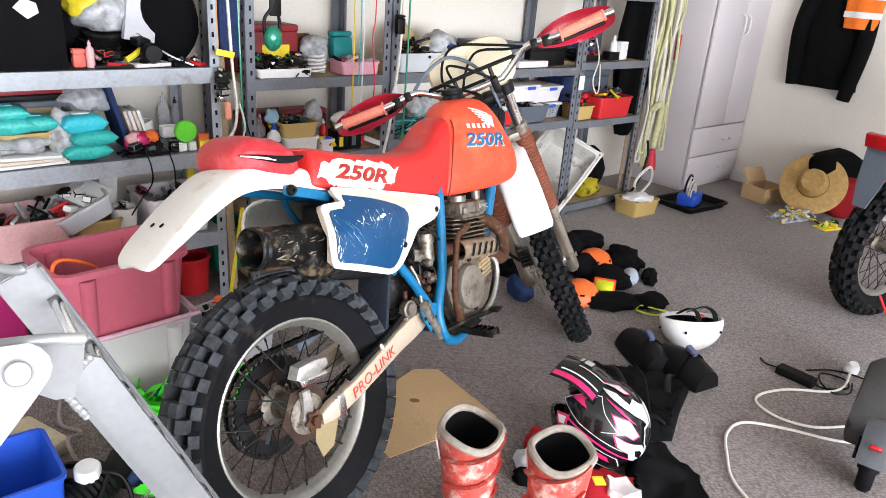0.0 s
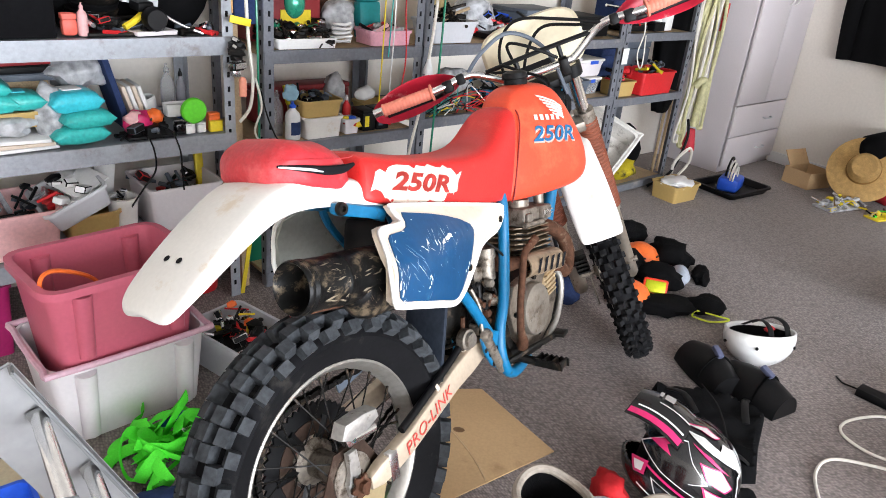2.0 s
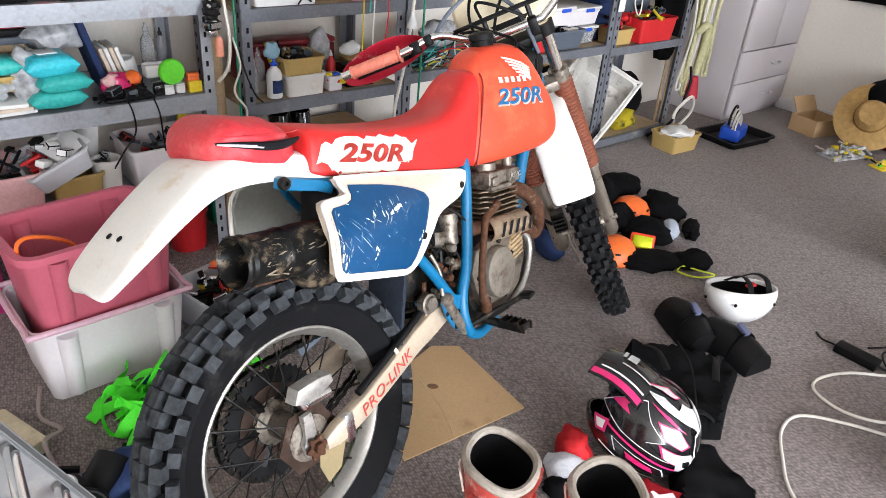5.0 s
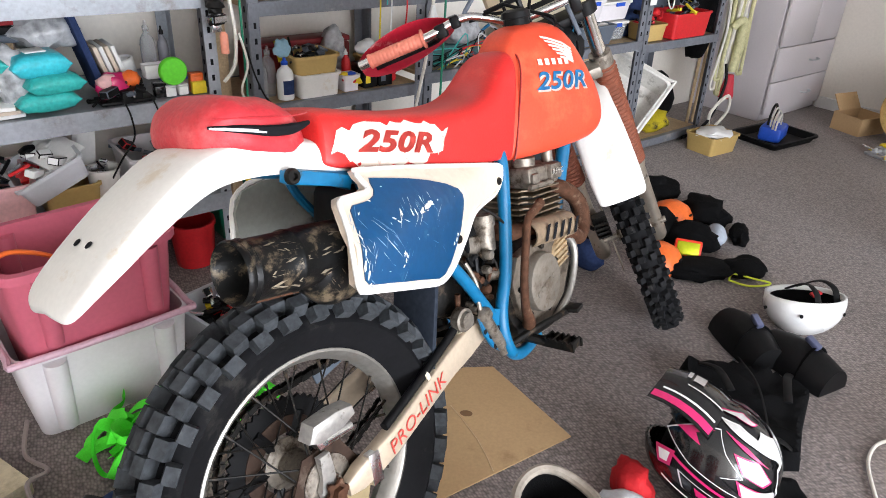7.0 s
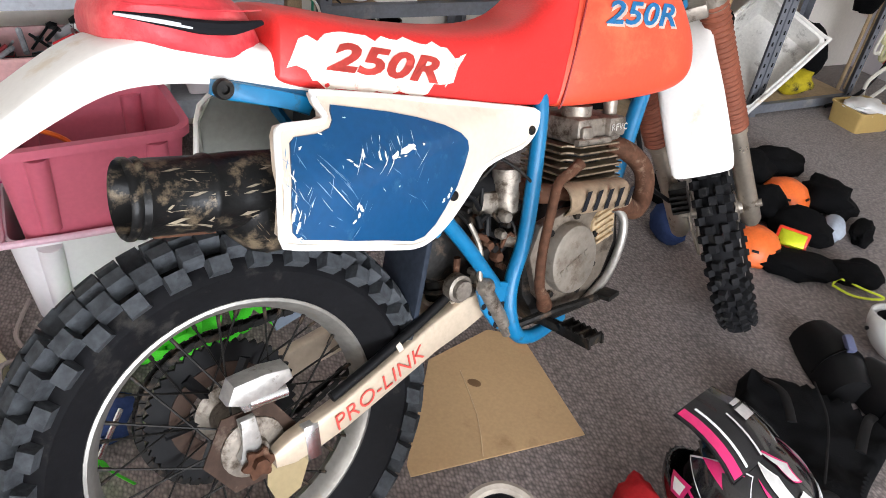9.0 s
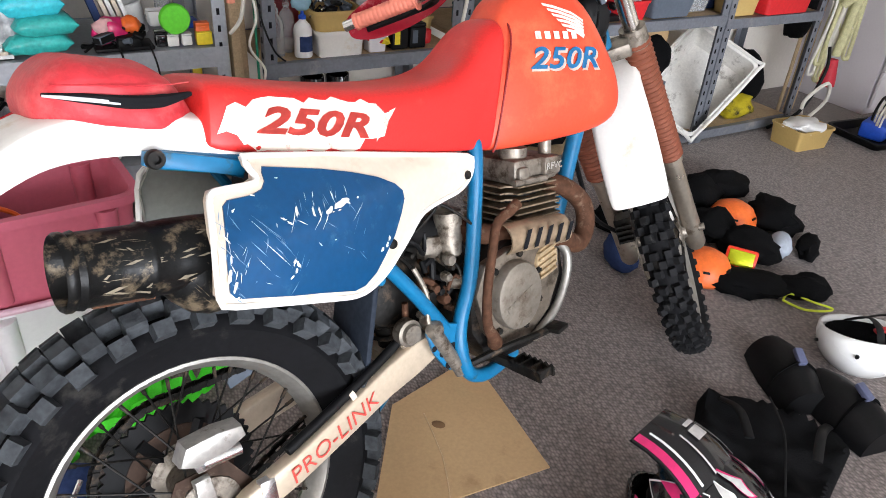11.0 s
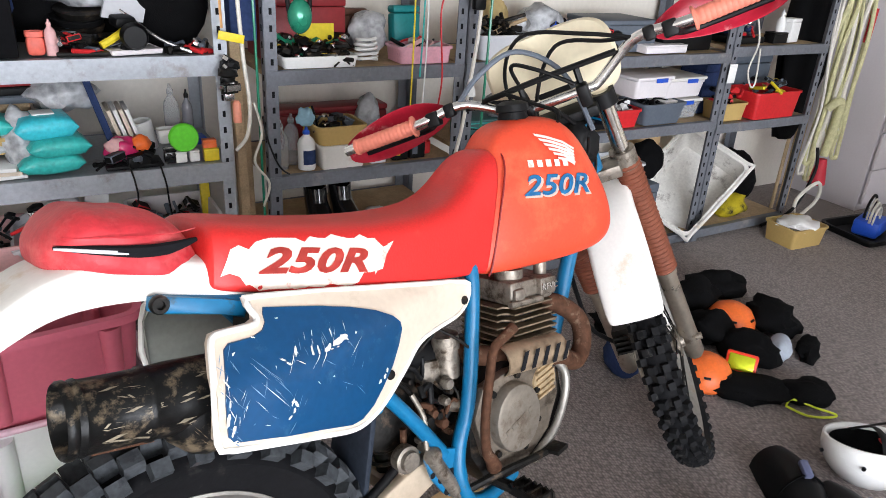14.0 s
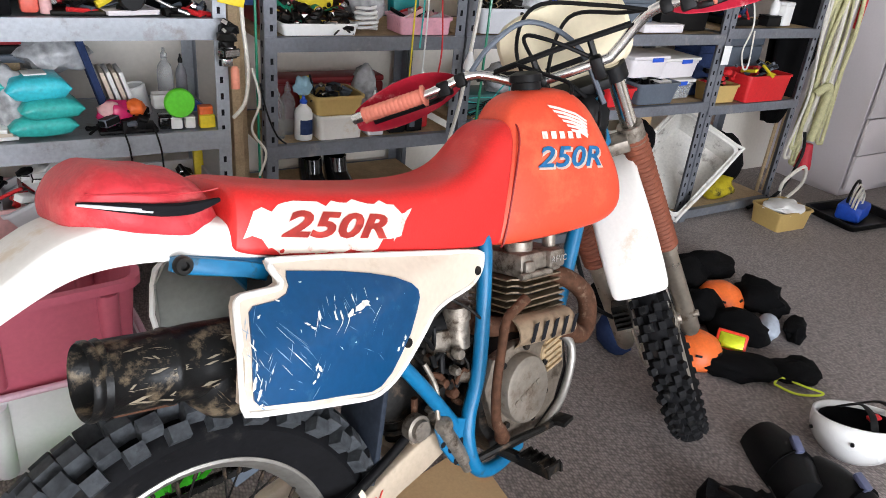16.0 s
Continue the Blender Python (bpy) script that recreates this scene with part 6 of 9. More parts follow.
for k, (u, v, z, s, m, sd) in enumerate(((0.555, 2.70, 0.770, (0.085, 0.06, 0.030), TEAL, 1), (0.64, 2.71, 0.775, (0.080, 0.06, 0.026), TEAL, 2), (0.56, 2.72, 0.812, (0.075, 0.06, 0.026), TEAL, 4), (0.79, 2.69, 0.665, (0.085, 0.075, 0.030), TEAL, 5), (0.815, 2.68, 0.715, (0.080, 0.07, 0.028), TEAL, 7), (0.79, 2.70, 0.760, (0.080, 0.07, 0.034), AQUA, 9))):
    bm = bm_new()
    rings = []
    for i in range(9):
        f = -1 + i / 4
        e = (1 - abs(f) ** 4) ** 0.5
        ring = []
        for j in range(16):
            a = 2 * math.pi * j / 16
            ca, sa = math.cos(a), math.sin(a)
            y = s[1] * math.copysign(abs(ca) ** 0.45, ca)
            zz = s[2] * max(0.05, e) * math.copysign(abs(sa) ** 0.6, sa)
            cr = 0.004 * noise.noise(Vector((f * 5 + sd * 7, y * 60, zz * 60)))
            ring.append(Vector((s[0] * f, y + cr, s[2] + zz + cr)))
        rings.append(ring)
    loft(bm, rings)
    pk = solo("wipes_packet", bm, m, room(u, v, z, 8 * math.sin(sd * 3)), "crinkled aqua packet of wipes" if m is AQUA else "crinkled teal packet of wipes", "packet", smooth=60)
    bm = bm_new()
    box(bm, (0, 0, 2 * s[2] + 0.001), (s[0] * 0.7, s[1] * 0.8, 0.004), (0, 0, 0), 0.001)
    part("label_flap", bm, PAPER if sd % 2 else AQUA, pk, "pale resealable flap")
lump("plastic_bag", 0.85, 2.84, 0.80, (0.10, 0.08, 0.06), POLY, "crumpled clear plastic bag", "bag", 11, 0.35)
lump("clear_packet", 0.73, 2.70, 0.66, (0.05, 0.05, 0.10), POLY, "clear crinkled packet on the shelf", "bag", 17, 0.3)
bm = bm_new()
box(bm, (0, 0, 0.13), (0.02, 0.16, 0.26), (0, -14, 0), 0.002)
solo("blue_folder", bm, NAVY, room(0.945, 2.82, 0.66), "navy blue folder leaning on the shelf", "folder")
for k in range(4):
    bm = bm_new()
    box(bm, (0, 0, 0.075), (0.012, 0.12, 0.15), (0, -16, 0), 0.002)
    solo("paperback", bm, PAPER if k % 2 else CREAM, room(0.985 + 0.017 * k, 2.80, 0.665), "pale paperback leaning in a row", "book", "leaning books")
bm = bm_new()
lathe(bm, [(0, 0), (0.038, 0), (0.042, 0.09), (0.038, 0.094), (0.034, 0.09), (0.03, 0.01), (0, 0.01)], 20)
solo("paper_cup", bm, PAPER, room(1.07, 2.82, 0.662, 0, 0, -12), "white paper cup on the shelf", "cup")
lump("striped_pouch", 0.985, 2.68, 0.665, (0.05, 0.04, 0.045), HOTPINK, "pink and white cloth pouch", "pouch", 13)
lump("orange_pouch", 1.035, 2.68, 0.70, (0.03, 0.03, 0.025), ORANGE, "orange plastic pouch on the shelf", "pouch", 15)
lump("white_pouch", 0.965, 2.665, 0.70, (0.03, 0.02, 0.026), PINK, "pale pink packet on the shelf", "packet", 35)
odds("camera_gear", room(1.01, 2.67, 0.66), 0.16, 0.09, 0.05, [BLACK, BLACK, DARKGREY, GLOSSBLACK], 31, 18, "black camera bags and straps")
carton("black_camera", 1.02, 2.65, 0.66, (0.065, 0.05, 0.042), BLACK, "small black camera on the shelf", "camera", 8, 0.006)
carton("black_speaker", 1.115, 2.66, 0.66, (0.038, 0.035, 0.045), GLOSSBLACK, "small glossy black speaker", "speaker", 0, 0.006)
bm = bm_new()
lathe(bm, [(0, 0), (0.040, 0), (0.044, 0.006), (0.044, 0.016), (0.040, 0.022), (0, 0.022)], 30, pose(0, 0, 0, 90, 0, 0))
solo("lime_container", bm, LIME, room(1.155, 2.645, 0.742), "lime green round container standing on boxes", "container")
for u, w in ((1.145, 0.034), (1.185, 0.030)):
    carton("white_adaptor", u, 2.655, 0.66, (w, 0.03, 0.036), PAPER, "small white plug adaptor", "adaptor", 0, 0.005)
carton("orange_carton", 1.235, 2.665, 0.66, (0.04, 0.03, 0.062), ORANGE, "orange and cream small carton", "box", 0, 0.001, lid=ORANGE)
carton("cream_carton", 1.235, 2.645, 0.66, (0.045, 0.02, 0.038), YELLOW, "pale yellow small carton", "box", 0, 0.001)
carton("white_charger", 1.14, 2.74, 0.70, (0.09, 0.05, 0.04), PAPER, "white appliance base behind the lid", "charger", 0, 0.012)
carton("blue_case", 1.20, 2.78, 0.68, (0.09, 0.06, 0.022), BLUEBIN, "flat blue case on the shelf", "case", 5)
bottle(1.17, 2.90, 0.66, 0.19, 0.025, CLEAR, CLEAR, "clear glass bottle at the back of the shelf")
bottle(1.22, 2.90, 0.66, 0.17, 0.018, mat("smoky_glass", (0.25, 0.25, 0.28), 0.2), BLACK, "smoky glass bottle at the back of the shelf")
hang("black_lead", [(0.99, 2.62, 0.68), (1.0, 2.595, 0.63), (1.0, 2.60, 0.56), (0.96, 2.61, 0.50), (0.93, 2.66, 0.42)], 0.003, BLACK, "thin black lead hanging from the shelf")
hang("black_lead", [(1.075, 2.62, 0.68), (1.085, 2.592, 0.62), (1.09, 2.60, 0.55), (1.10, 2.62, 0.47)], 0.003, BLACK, "thin black lead hanging from the shelf")
coil("sunglasses", 0.92, 2.655, 0.66, 0.022, 0.004, BLACK, "black sunglasses on the shelf edge", 1, category="glasses")
# lower shelf of the pale unit
open_tub("pink_crate", 0.58, 2.76, 0.315, (0.26, 0.26, 0.15), PINK, "pale pink crate of clear bags", "crate", fill=[BLACK, POLY, DARKGREY, DARKRED], seed=41, level=0.9, bits=26)
open_tub("mustard_tub", 0.81, 2.75, 0.315, (0.16, 0.22, 0.11), MUSTARD, "mustard plastic tub under a tilted tray", rz=0)
open_tub("grey_tray", 0.78, 2.74, 0.425, (0.20, 0.26, 0.075), GREYBIN, "grey plastic tray tilted on a tub, holding packets", "tray", ry=-24, fill=[PAPER, GREYBIN, BLACK, REDBOX, PAPER], seed=43, level=1.1, bits=26)
bm = bm_new()
box(bm, (0, 0, 0.004), (0.12, 0.16, 0.008), (0, 0, 0), 0.002)
solo("instruction_sheet", bm, PAPER, room(0.79, 2.73, 0.515, 20, 10, -26), "white printed sheet in a packet", "paper")
bm = bm_new()
box(bm, (0, 0, 0.08), (0.07, 0.012, 0.16), (-12, 12, 0), 0.002)
solo("white_box", bm, PAPER, room(0.90, 2.83, 0.41), "white printed packet leaning upright", "packet")
bm = bm_new()
tub(bm, 0.095, 0.095, 0.135, 0.82, 0.003, 0.004, 0.040, 0.012)
b = solo("white_bucket", bm, WHITE, room(0.915, 2.70, 0.315), "white plastic bucket with brushes", "bucket")
odds("brushes", room(0.915, 2.70, 0.36), 0.05, 0.05, 0.11, [BLACK, GREYBIN, BRIGHT], 44, 8, "brushes and sticks in a bucket")
open_tub("grey_bin", 1.12, 2.76, 0.315, (0.26, 0.25, 0.16), CLEARBIN, "frosted grey bin of dark tools", "bin", fill=TOOLS, seed=45, level=0.75, bits=26)
carton("yellow_level", 1.24, 2.80, 0.32, (0.03, 0.02, 0.26), YELLOW, "yellow spirit level standing up", "level", 0, 0.002, rx=-8)
# floor under the pale unit
bm = bm_new()
tub(bm, 0.16, 0.16, 0.17, 0.84, 0.003, 0.006, 0.075, 0.015)
solo("red_bucket", bm, REDBOX, room(1.19, 2.76), "red plastic bucket on the floor under the shelf", "bucket")
carton("red_tin", 1.18, 2.86, 0.18, (0.10, 0.10, 0.09), DARKRED, "dark red tin behind the bucket", "tin")
open_tub("magenta_tub", 0.40, 2.72, 0.0, (0.26, 0.22, 0.25), mat("magenta_plastic", (0.42, 0.02, 0.14), 0.42), "magenta plastic tub on the floor", "tub", fill=[ORANGE, NAVY, BLACK], seed=46)
bm = bm_new()
box(bm, (0, 0, 0.20), (0.016, 0.005, 0.40), (0, 10, 0))
solo("yellow_rule", bm, YELLOW, room(1.34, 2.62, 0.0), "yellow rule leaning by the shelf post", "ruler")
open_tub("green_basin", 1.42, 2.85, 0.06, (0.26, 0.22, 0.20), GREEN, "dark green plastic basin", "basin")
# between the units
hang("white_cable", [(1.315, 2.585, 1.50), (1.325, 2.58, 1.2), (1.335, 2.58, 0.98), (1.345, 2.575, 0.85), (1.335, 2.58, 0.75), (1.30, 2.59, 0.70)], 0.006, CABLEWHITE, "white power cable hanging by the post")
hang("white_cable", [(1.36, 2.585, 0.85), (1.38, 2.58, 0.75), (1.355, 2.585, 0.66), (1.40, 2.59, 0.58), (1.38, 2.60, 0.50)], 0.004, CABLEWHITE, "thin white lead hanging in loops")
hang("green_string", [(1.375, 2.61, 1.4), (1.38, 2.605, 1.0), (1.385, 2.61, 0.45)], 0.004, GREEN, "dark green string hanging by the post", "string")
hang("black_lead", [(1.39, 2.60, 0.80), (1.40, 2.58, 0.72), (1.43, 2.575, 0.64), (1.47, 2.60, 0.60)], 0.003, BLACK, "thin black lead beside the post")
hang("orange_strap", [(1.272, 2.575, 1.5), (1.274, 2.572, 1.2), (1.276, 2.572, 1.07)], 0.007, mat("tan_measuring_tape", (0.62, 0.33, 0.13), 0.6), "tan tape hanging from the shelf", "tape", flat=0.3)
bm = bm_new()
box(bm, (0, 0, 0), (0.075, 0.004, 0.024), (0, 12, 0), 0.001)
solo("yellow_tag", bm, YELLOW, room(1.30, 2.565, 1.045), "bright yellow tape flag on a cord", "tag")
odds("key_bunch", room(1.285, 2.575, 0.86), 0.03, 0.02, 0.12, [BRIGHT, DARKMETAL, BLACK], 51, 22, "bunch of keys hanging on the post")
bm = bm_new()
lathe(bm, [(0, 0.0), (0.013, 0.0), (0.013, 0.055), (0.007, 0.065), (0, 0.065)], 12)
solo("orange_lamp", bm, mat("coral_lamp", (0.80, 0.30, 0.20), 0.4), room(1.305, 2.57, 0.795), "small coral indicator lamp hanging on a cord", "lamp")
carton("blue_container", 1.36, 2.70, 1.02, (0.08, 0.10, 0.35), NAVY, "tall navy container between the units", "container")
for k, (u, w) in enumerate(((1.345, 0.030), (1.382, 0.022))):
    bm = bm_new()
    box(bm, (0, 0, 0.62), (w, 0.045, 1.24), (-3, 0, 0), 0.003)
    solo("wooden_batten", bm, BOARD, room(u, 2.72 + 0.06 * k, 0.0), "raw wooden batten standing between the shelving units", "batten", "wooden battens")
# upper shelf of the second unit
t = carton("red_metal_case", 1.60, 2.88, 0.935, (0.30, 0.16, 0.20), DARKRED, "red metal first-aid style case with a yellow label", "case", 0, 0.006)
bm = bm_new()
box(bm, (0.04, -0.082, 0.08), (0.13, 0.003, 0.07))
part("label_plate", bm, YELLOW, t, "yellow label")
bm = bm_new()
tub(bm, 0.25, 0.11, 0.036, 0.96, 0.004, 0.004, 0.012, 0.01)
solo("white_tray", bm, PAPER, room(1.60, 2.69, 0.934), "long white tray of sockets and tools", "tray")
odds("sockets", room(1.60, 2.69, 0.945), 0.22, 0.085, 0.05, [DARKMETAL, BRIGHT, BLACK, DARKMETAL], 61, 46)
odds("sockets", room(1.60, 2.77, 0.945), 0.28, 0.085, 0.07, [DARKMETAL, BRIGHT, BLACK, DARKMETAL, GREEN], 62, 46)
coil("coiled_lead", 1.78, 2.69, 0.934, 0.04, 0.005, PAPER, "coiled white lead on an adaptor", 5)
carton("brown_frame", 1.80, 2.93, 0.935, (0.16, 0.03, 0.15), mat("dark_stained_wood", (0.12, 0.05, 0.03), 0.5), "small dark wooden frame on the shelf", "frame")
lump("plastic_bag", 1.83, 2.80, 0.95, (0.07, 0.06, 0.075), POLY, "crumpled clear bag of parts", "bag", 64)
open_tub("pink_box", 1.985, 2.70, 0.934, (0.20, 0.13, 0.058), mat("clear_pink_plastic", (0.75, 0.38, 0.46), 0.3), "clear pink plastic box of oddments", "box", taper=0.95, fill=[PINK, REDBOX, GREYBIN, BLACK], seed=65, level=0.9, bits=18)
t = carton("teal_case", 1.98, 2.80, 0.94, (0.11, 0.05, 0.17), mat("teal_hard_plastic", (0.01, 0.22, 0.23), 0.4), "teal plastic drill case standing up", "case", 4, 0.01, rx=-6)
ear = thing("ear_defenders", room(1.515, 2.585, 1.10), "green ear defenders hanging from the shelf", "ear defenders")
bm = bm_new()
lathe(bm, [(0, 0.026), (0.02, 0.024), (0.036, 0.012), (0.042, -0.004), (0.040, -0.012), (0, -0.012)], 26, pose(0, 0, 0, 90, 0, 0) @ Matrix.Diagonal((0.92, 1.25, 1, 1)))
part("cup", bm, mat("metallic_green_shell", (0.02, 0.25, 0.15), 0.25, 0.3, coat=0.5), ear, "glossy green ear cup")
bm = bm_new()
tube(bm, [(-0.03, 0.01, 0.0), (-0.036, 0.005, 0.07), (-0.005, 0.0, 0.12), (0.02, 0.0, 0.20)], 0.007, 8)
tube(bm, [(0.034, 0.01, 0.0), (0.03, 0.005, 0.07), (0.01, 0.0, 0.12), (0.0, 0.0, 0.20)], 0.007, 8)
box(bm, (0.01, 0.0, 0.15), (0.05, 0.012, 0.13), bevel=0.004)
part("headband", bm, BLACK, ear, "black headband")
hang("yellow_cable", [(1.90, 2.59, 1.5), (1.905, 2.585, 1.1), (1.90, 2.59, 0.70)], 0.003, YELLOW, "thin yellow cord hanging over the shelves", "cable")
hang("white_cable", [(1.95, 2.59, 1.5), (1.955, 2.585, 1.1), (1.95, 2.59, 0.75)], 0.003, PAPER, "thin white cord hanging over the shelves", "cable")
hang("teal_cable", [(1.935, 2.59, 1.5), (1.94, 2.585, 1.15), (1.935, 2.59, 0.9)], 0.003, TEAL, "thin teal cord hanging over the shelves", "cable")
hang("red_cable", [(2.02, 2.59, 1.5), (2.015, 2.585, 1.2), (2.0, 2.58, 1.1), (2.02, 2.585, 0.9), (2.01, 2.59, 0.78)], 0.003, REDBOX, "thin red cord hanging over the shelves", "cable")
hang("white_extension_lead", [(2.165, 2.575, 1.5), (2.15, 2.57, 1.1), (2.13, 2.57, 0.90), (2.10, 2.565, 0.70), (2.06, 2.57, 0.5), (2.08, 2.59, 0.40), (2.14, 2.6, 0.2)], 0.007, CABLEWHITE, "white extension lead hanging down the post")
bm = bm_new()
lathe(bm, [(0, 0.06), (0.007, 0.06), (0.012, 0.04), (0.02, 0.02), (0.022, 0.0), (0, 0)], 14)
solo("white_plug", bm, PAPER, room(2.125, 2.565, 0.83), "white plug on a hanging lead", "plug")
hang("green_rope", [(2.20, 2.58, 1.5), (2.195, 2.575, 1.0), (2.19, 2.58, 0.55), (2.20, 2.6, 0.3)], 0.005, GREEN, "green twisted rope hanging by the post", "rope")
carton("work_light", 2.14, 2.57, 1.12, (0.045, 0.03, 0.085), BLACK, "black LED work light hanging on the post", "lamp", 0, 0.008)
# middle shelf of the second unit
bottle(1.475, 2.70, 0.59, 0.165, 0.026, CLEAR, CLEAR, "clear plastic hand-gel bottle")
bottle(1.525, 2.74, 0.59, 0.175, 0.026, CLEAR, CLEAR, "clear plastic bottle with a cap")
t = bottle(1.555, 2.67, 0.59, 0.145, 0.030, PAPER, BLUEBIN, "white glue bottle with a blue nozzle")
bm = bm_new()
lathe(bm, [(0.0303, 0.02), (0.0303, 0.07)], 14, pose(0, 0, 0, 0, 0, -130), arc=0.45)
part("label", bm, NAVY, t, "navy label")
open_tub("white_tub", 1.68, 2.71, 0.586, (0.165, 0.15, 0.085), WHITE, "white plastic tub on the shelf", "tub", taper=0.92)
open_tub("mustard_tub", 1.675, 2.72, 0.665, (0.175, 0.16, 0.07), MUSTARD, "mustard tub of tools nested in a white tub", "tub", taper=0.9, fill=TOOLS, seed=71, level=1.0, bits=22)
hang("black_stick", [(1.62, 2.72, 0.69), (1.60, 2.70, 0.75), (1.58, 2.68, 0.80)], 0.004, BLACK, "thin black antenna sticking out of a tub", "antenna")
lump("blue_glove", 1.565, 2.70, 0.73, (0.03, 0.02, 0.035), mat("pale_blue_latex", (0.30, 0.50, 0.62), 0.6), "crumpled pale blue glove", "glove", 72)
carton("yellow_packet", 1.60, 2.76, 0.70, (0.05, 0.01, 0.075), YELLOW, "yellow printed packet in a tub", "packet", 20, 0.001, rx=-15)
carton("red_tool_case", 1.74, 2.94, 0.59, (0.44, 0.10, 0.15), DARKRED, "long dark red tool case at the back of the shelf", "case", 0, 0.008)
open_tub("clear_box", 1.815, 2.675, 0.588, (0.065, 0.06, 0.06), CLEARBIN, "small clear box of coloured fuses", "box", taper=0.92, fill=[REDBOX, YELLOW, BLUEBIN], seed=73, level=0.8, bits=14, r=0.008)
for u in (1.905, 1.975):
    t = carton("battery", u, 2.70, 0.588, (0.062, 0.09, 0.085), BLACK, "black sealed battery on the shelf", "battery", 0, 0.003)
    bm = bm_new()
    box(bm, (-0.012, -0.0462, 0.04), (0.02, 0.002, 0.045))
    part("sticker", bm, YELLOW if u < 1.95 else DARKGREY, t, "yellow warning sticker")
carton("red_canister", 2.03, 2.70, 0.588, (0.035, 0.035, 0.045), REDBOX, "small red canister beside the batteries", "canister", 0, 0.012)
bottle(1.86, 2.76, 0.588, 0.13, 0.018, REDBOX, PAPER, "small red spray can on the shelf", "spray_can")
lump("white_mask", 1.98, 2.80, 0.68, (0.045, 0.03, 0.03), PAPER, "white dust mask on a tub", "mask", 75)
open_tub("mustard_tub", 2.03, 2.82, 0.588, (0.13, 0.12, 0.08), MUSTARD, "mustard tub behind the batteries", "tub")
lump("plastic_bag", 1.87, 2.87, 0.60, (0.05, 0.05, 0.10), POLY, "clear bag hanging behind the tubs", "bag", 76)
# boots on the low shelf of the second unit
for k, u in enumerate((1.62, 1.72)):
    bm = bm_new()
    rings = []
    for z, w, l, y in ((0.0, 0.042, 0.10, -0.02), (0.03, 0.045, 0.10, -0.02), (0.06, 0.042, 0.085, -0.005), (0.10, 0.040, 0.055, 0.03), (0.15, 0.042, 0.055, 0.04)):
        rings.append([Vector((w * math.cos(a), y + l * math.sin(a), z)) for a in [2 * math.pi * j / 14 for j in range(14)]])
    for z, w, l, y in ((0.148, 0.036, 0.048, 0.04), (0.08, 0.03, 0.04, 0.035)):
        rings.append([Vector((w * math.cos(a), y + l * math.sin(a), z)) for a in [2 * math.pi * j / 14 for j in range(14)]])
    loft(bm, rings)
    solo("ankle_boot", bm, GLOSSBLACK, room(u, 2.74, 0.335, 8 * k), "black leather ankle boot", "boot", "pair of ankle boots")
lump("white_rag", 1.86, 2.76, 0.335, (0.05, 0.04, 0.02), PAPER, "small white rag beside boots", "rag", 78)
# third unit
open_tub("grey_tub", 2.33, 2.72, 0.934, (0.26, 0.16, 0.09), GREYBIN, "pale grey tub heaped with dark bits", "tub", taper=0.85, fill=[DARKMETAL, BLACK, DARKMETAL, BOARD], seed=81, level=1.25, bits=40)
lump("paper_bag", 2.42, 2.90, 0.96, (0.06, 0.06, 0.10), mat("tan_printed_bag", (0.50, 0.38, 0.18), 0.7), "tan printed bag behind the tub", "bag", 82)
lump("plastic_bag", 2.62, 2.85, 0.94, (0.12, 0.08, 0.09), POLY, "clear bag of dark fittings", "bag", 83)
odds("fittings", room(2.75, 2.76, 0.935), 0.34, 0.16, 0.11, [BLACK, DARKMETAL, REDBOX, BLUEBIN, POLY], 84, 40)
carton("blue_crate", 2.98, 2.82, 0.935, (0.30, 0.24, 0.13), DARKGREY, "dark slate crate on the upper shelf", "crate")
carton("black_crate", 3.32, 2.80, 0.935, (0.30, 0.22, 0.10), BLACK, "black case on the upper shelf", "case")
carton("clear_organiser", 3.15, 2.70, 0.935, (0.24, 0.12, 0.035), CLEARBIN, "clear plastic organiser on the shelf", "organiser", 0, 0.006)
rnd = random.Random(5)
for k in range(16):
    c = [BLACK, REDBOX, YELLOW, PAPER, TEAL, BLACK, DARKGREY][k % 7]
    u0 = rnd.uniform(2.2, 2.5)
    hang("loose_wire", [(u0, 2.66, 0.63), (u0 + rnd.uniform(-0.1, 0.1), 2.62 + rnd.uniform(-0.03, 0.03), 0.66 + rnd.uniform(0, 0.10)), (u0 + rnd.uniform(-0.12, 0.12), 2.64, 0.66 + rnd.uniform(-0.02, 0.08)), (u0 + rnd.uniform(-0.15, 0.15), 2.67, 0.63 + rnd.uniform(0, 0.05)), (u0 + rnd.uniform(-0.15, 0.15), 2.63, 0.60)], 0.0025, c, "thin loose wire in a tangle on the shelf", "wire")
carton("teal_box", 2.36, 2.76, 0.62, (0.30, 0.14, 0.08), mat("faded_teal_metal", (0.06, 0.16, 0.16), 0.5), "faded teal metal box under loose wires", "box")
lump("plastic_bag", 2.40, 2.72, 0.70, (0.10, 0.06, 0.06), POLY, "crumpled clear bag among wires", "bag", 86)
odds("fittings", room(2.75, 2.74, 0.625), 0.35, 0.18, 0.10, [BLACK, DARKMETAL, FRAMEBLUE, GREYBIN], 87, 40)
open_tub("red_tray", 2.98, 2.70, 0.625, (0.16, 0.13, 0.08), REDBOX, "red plastic parts tray", "tray", taper=0.85, fill=[PAPER, GREYBIN, BLACK], seed=88, level=1.2)
open_tub("slate_tray", 3.20, 2.72, 0.625, (0.25, 0.18, 0.095), DARKGREY, "slate grey plastic parts tray with a label", "tray", taper=0.86, fill=[BLACK, DARKGREY], seed=89)
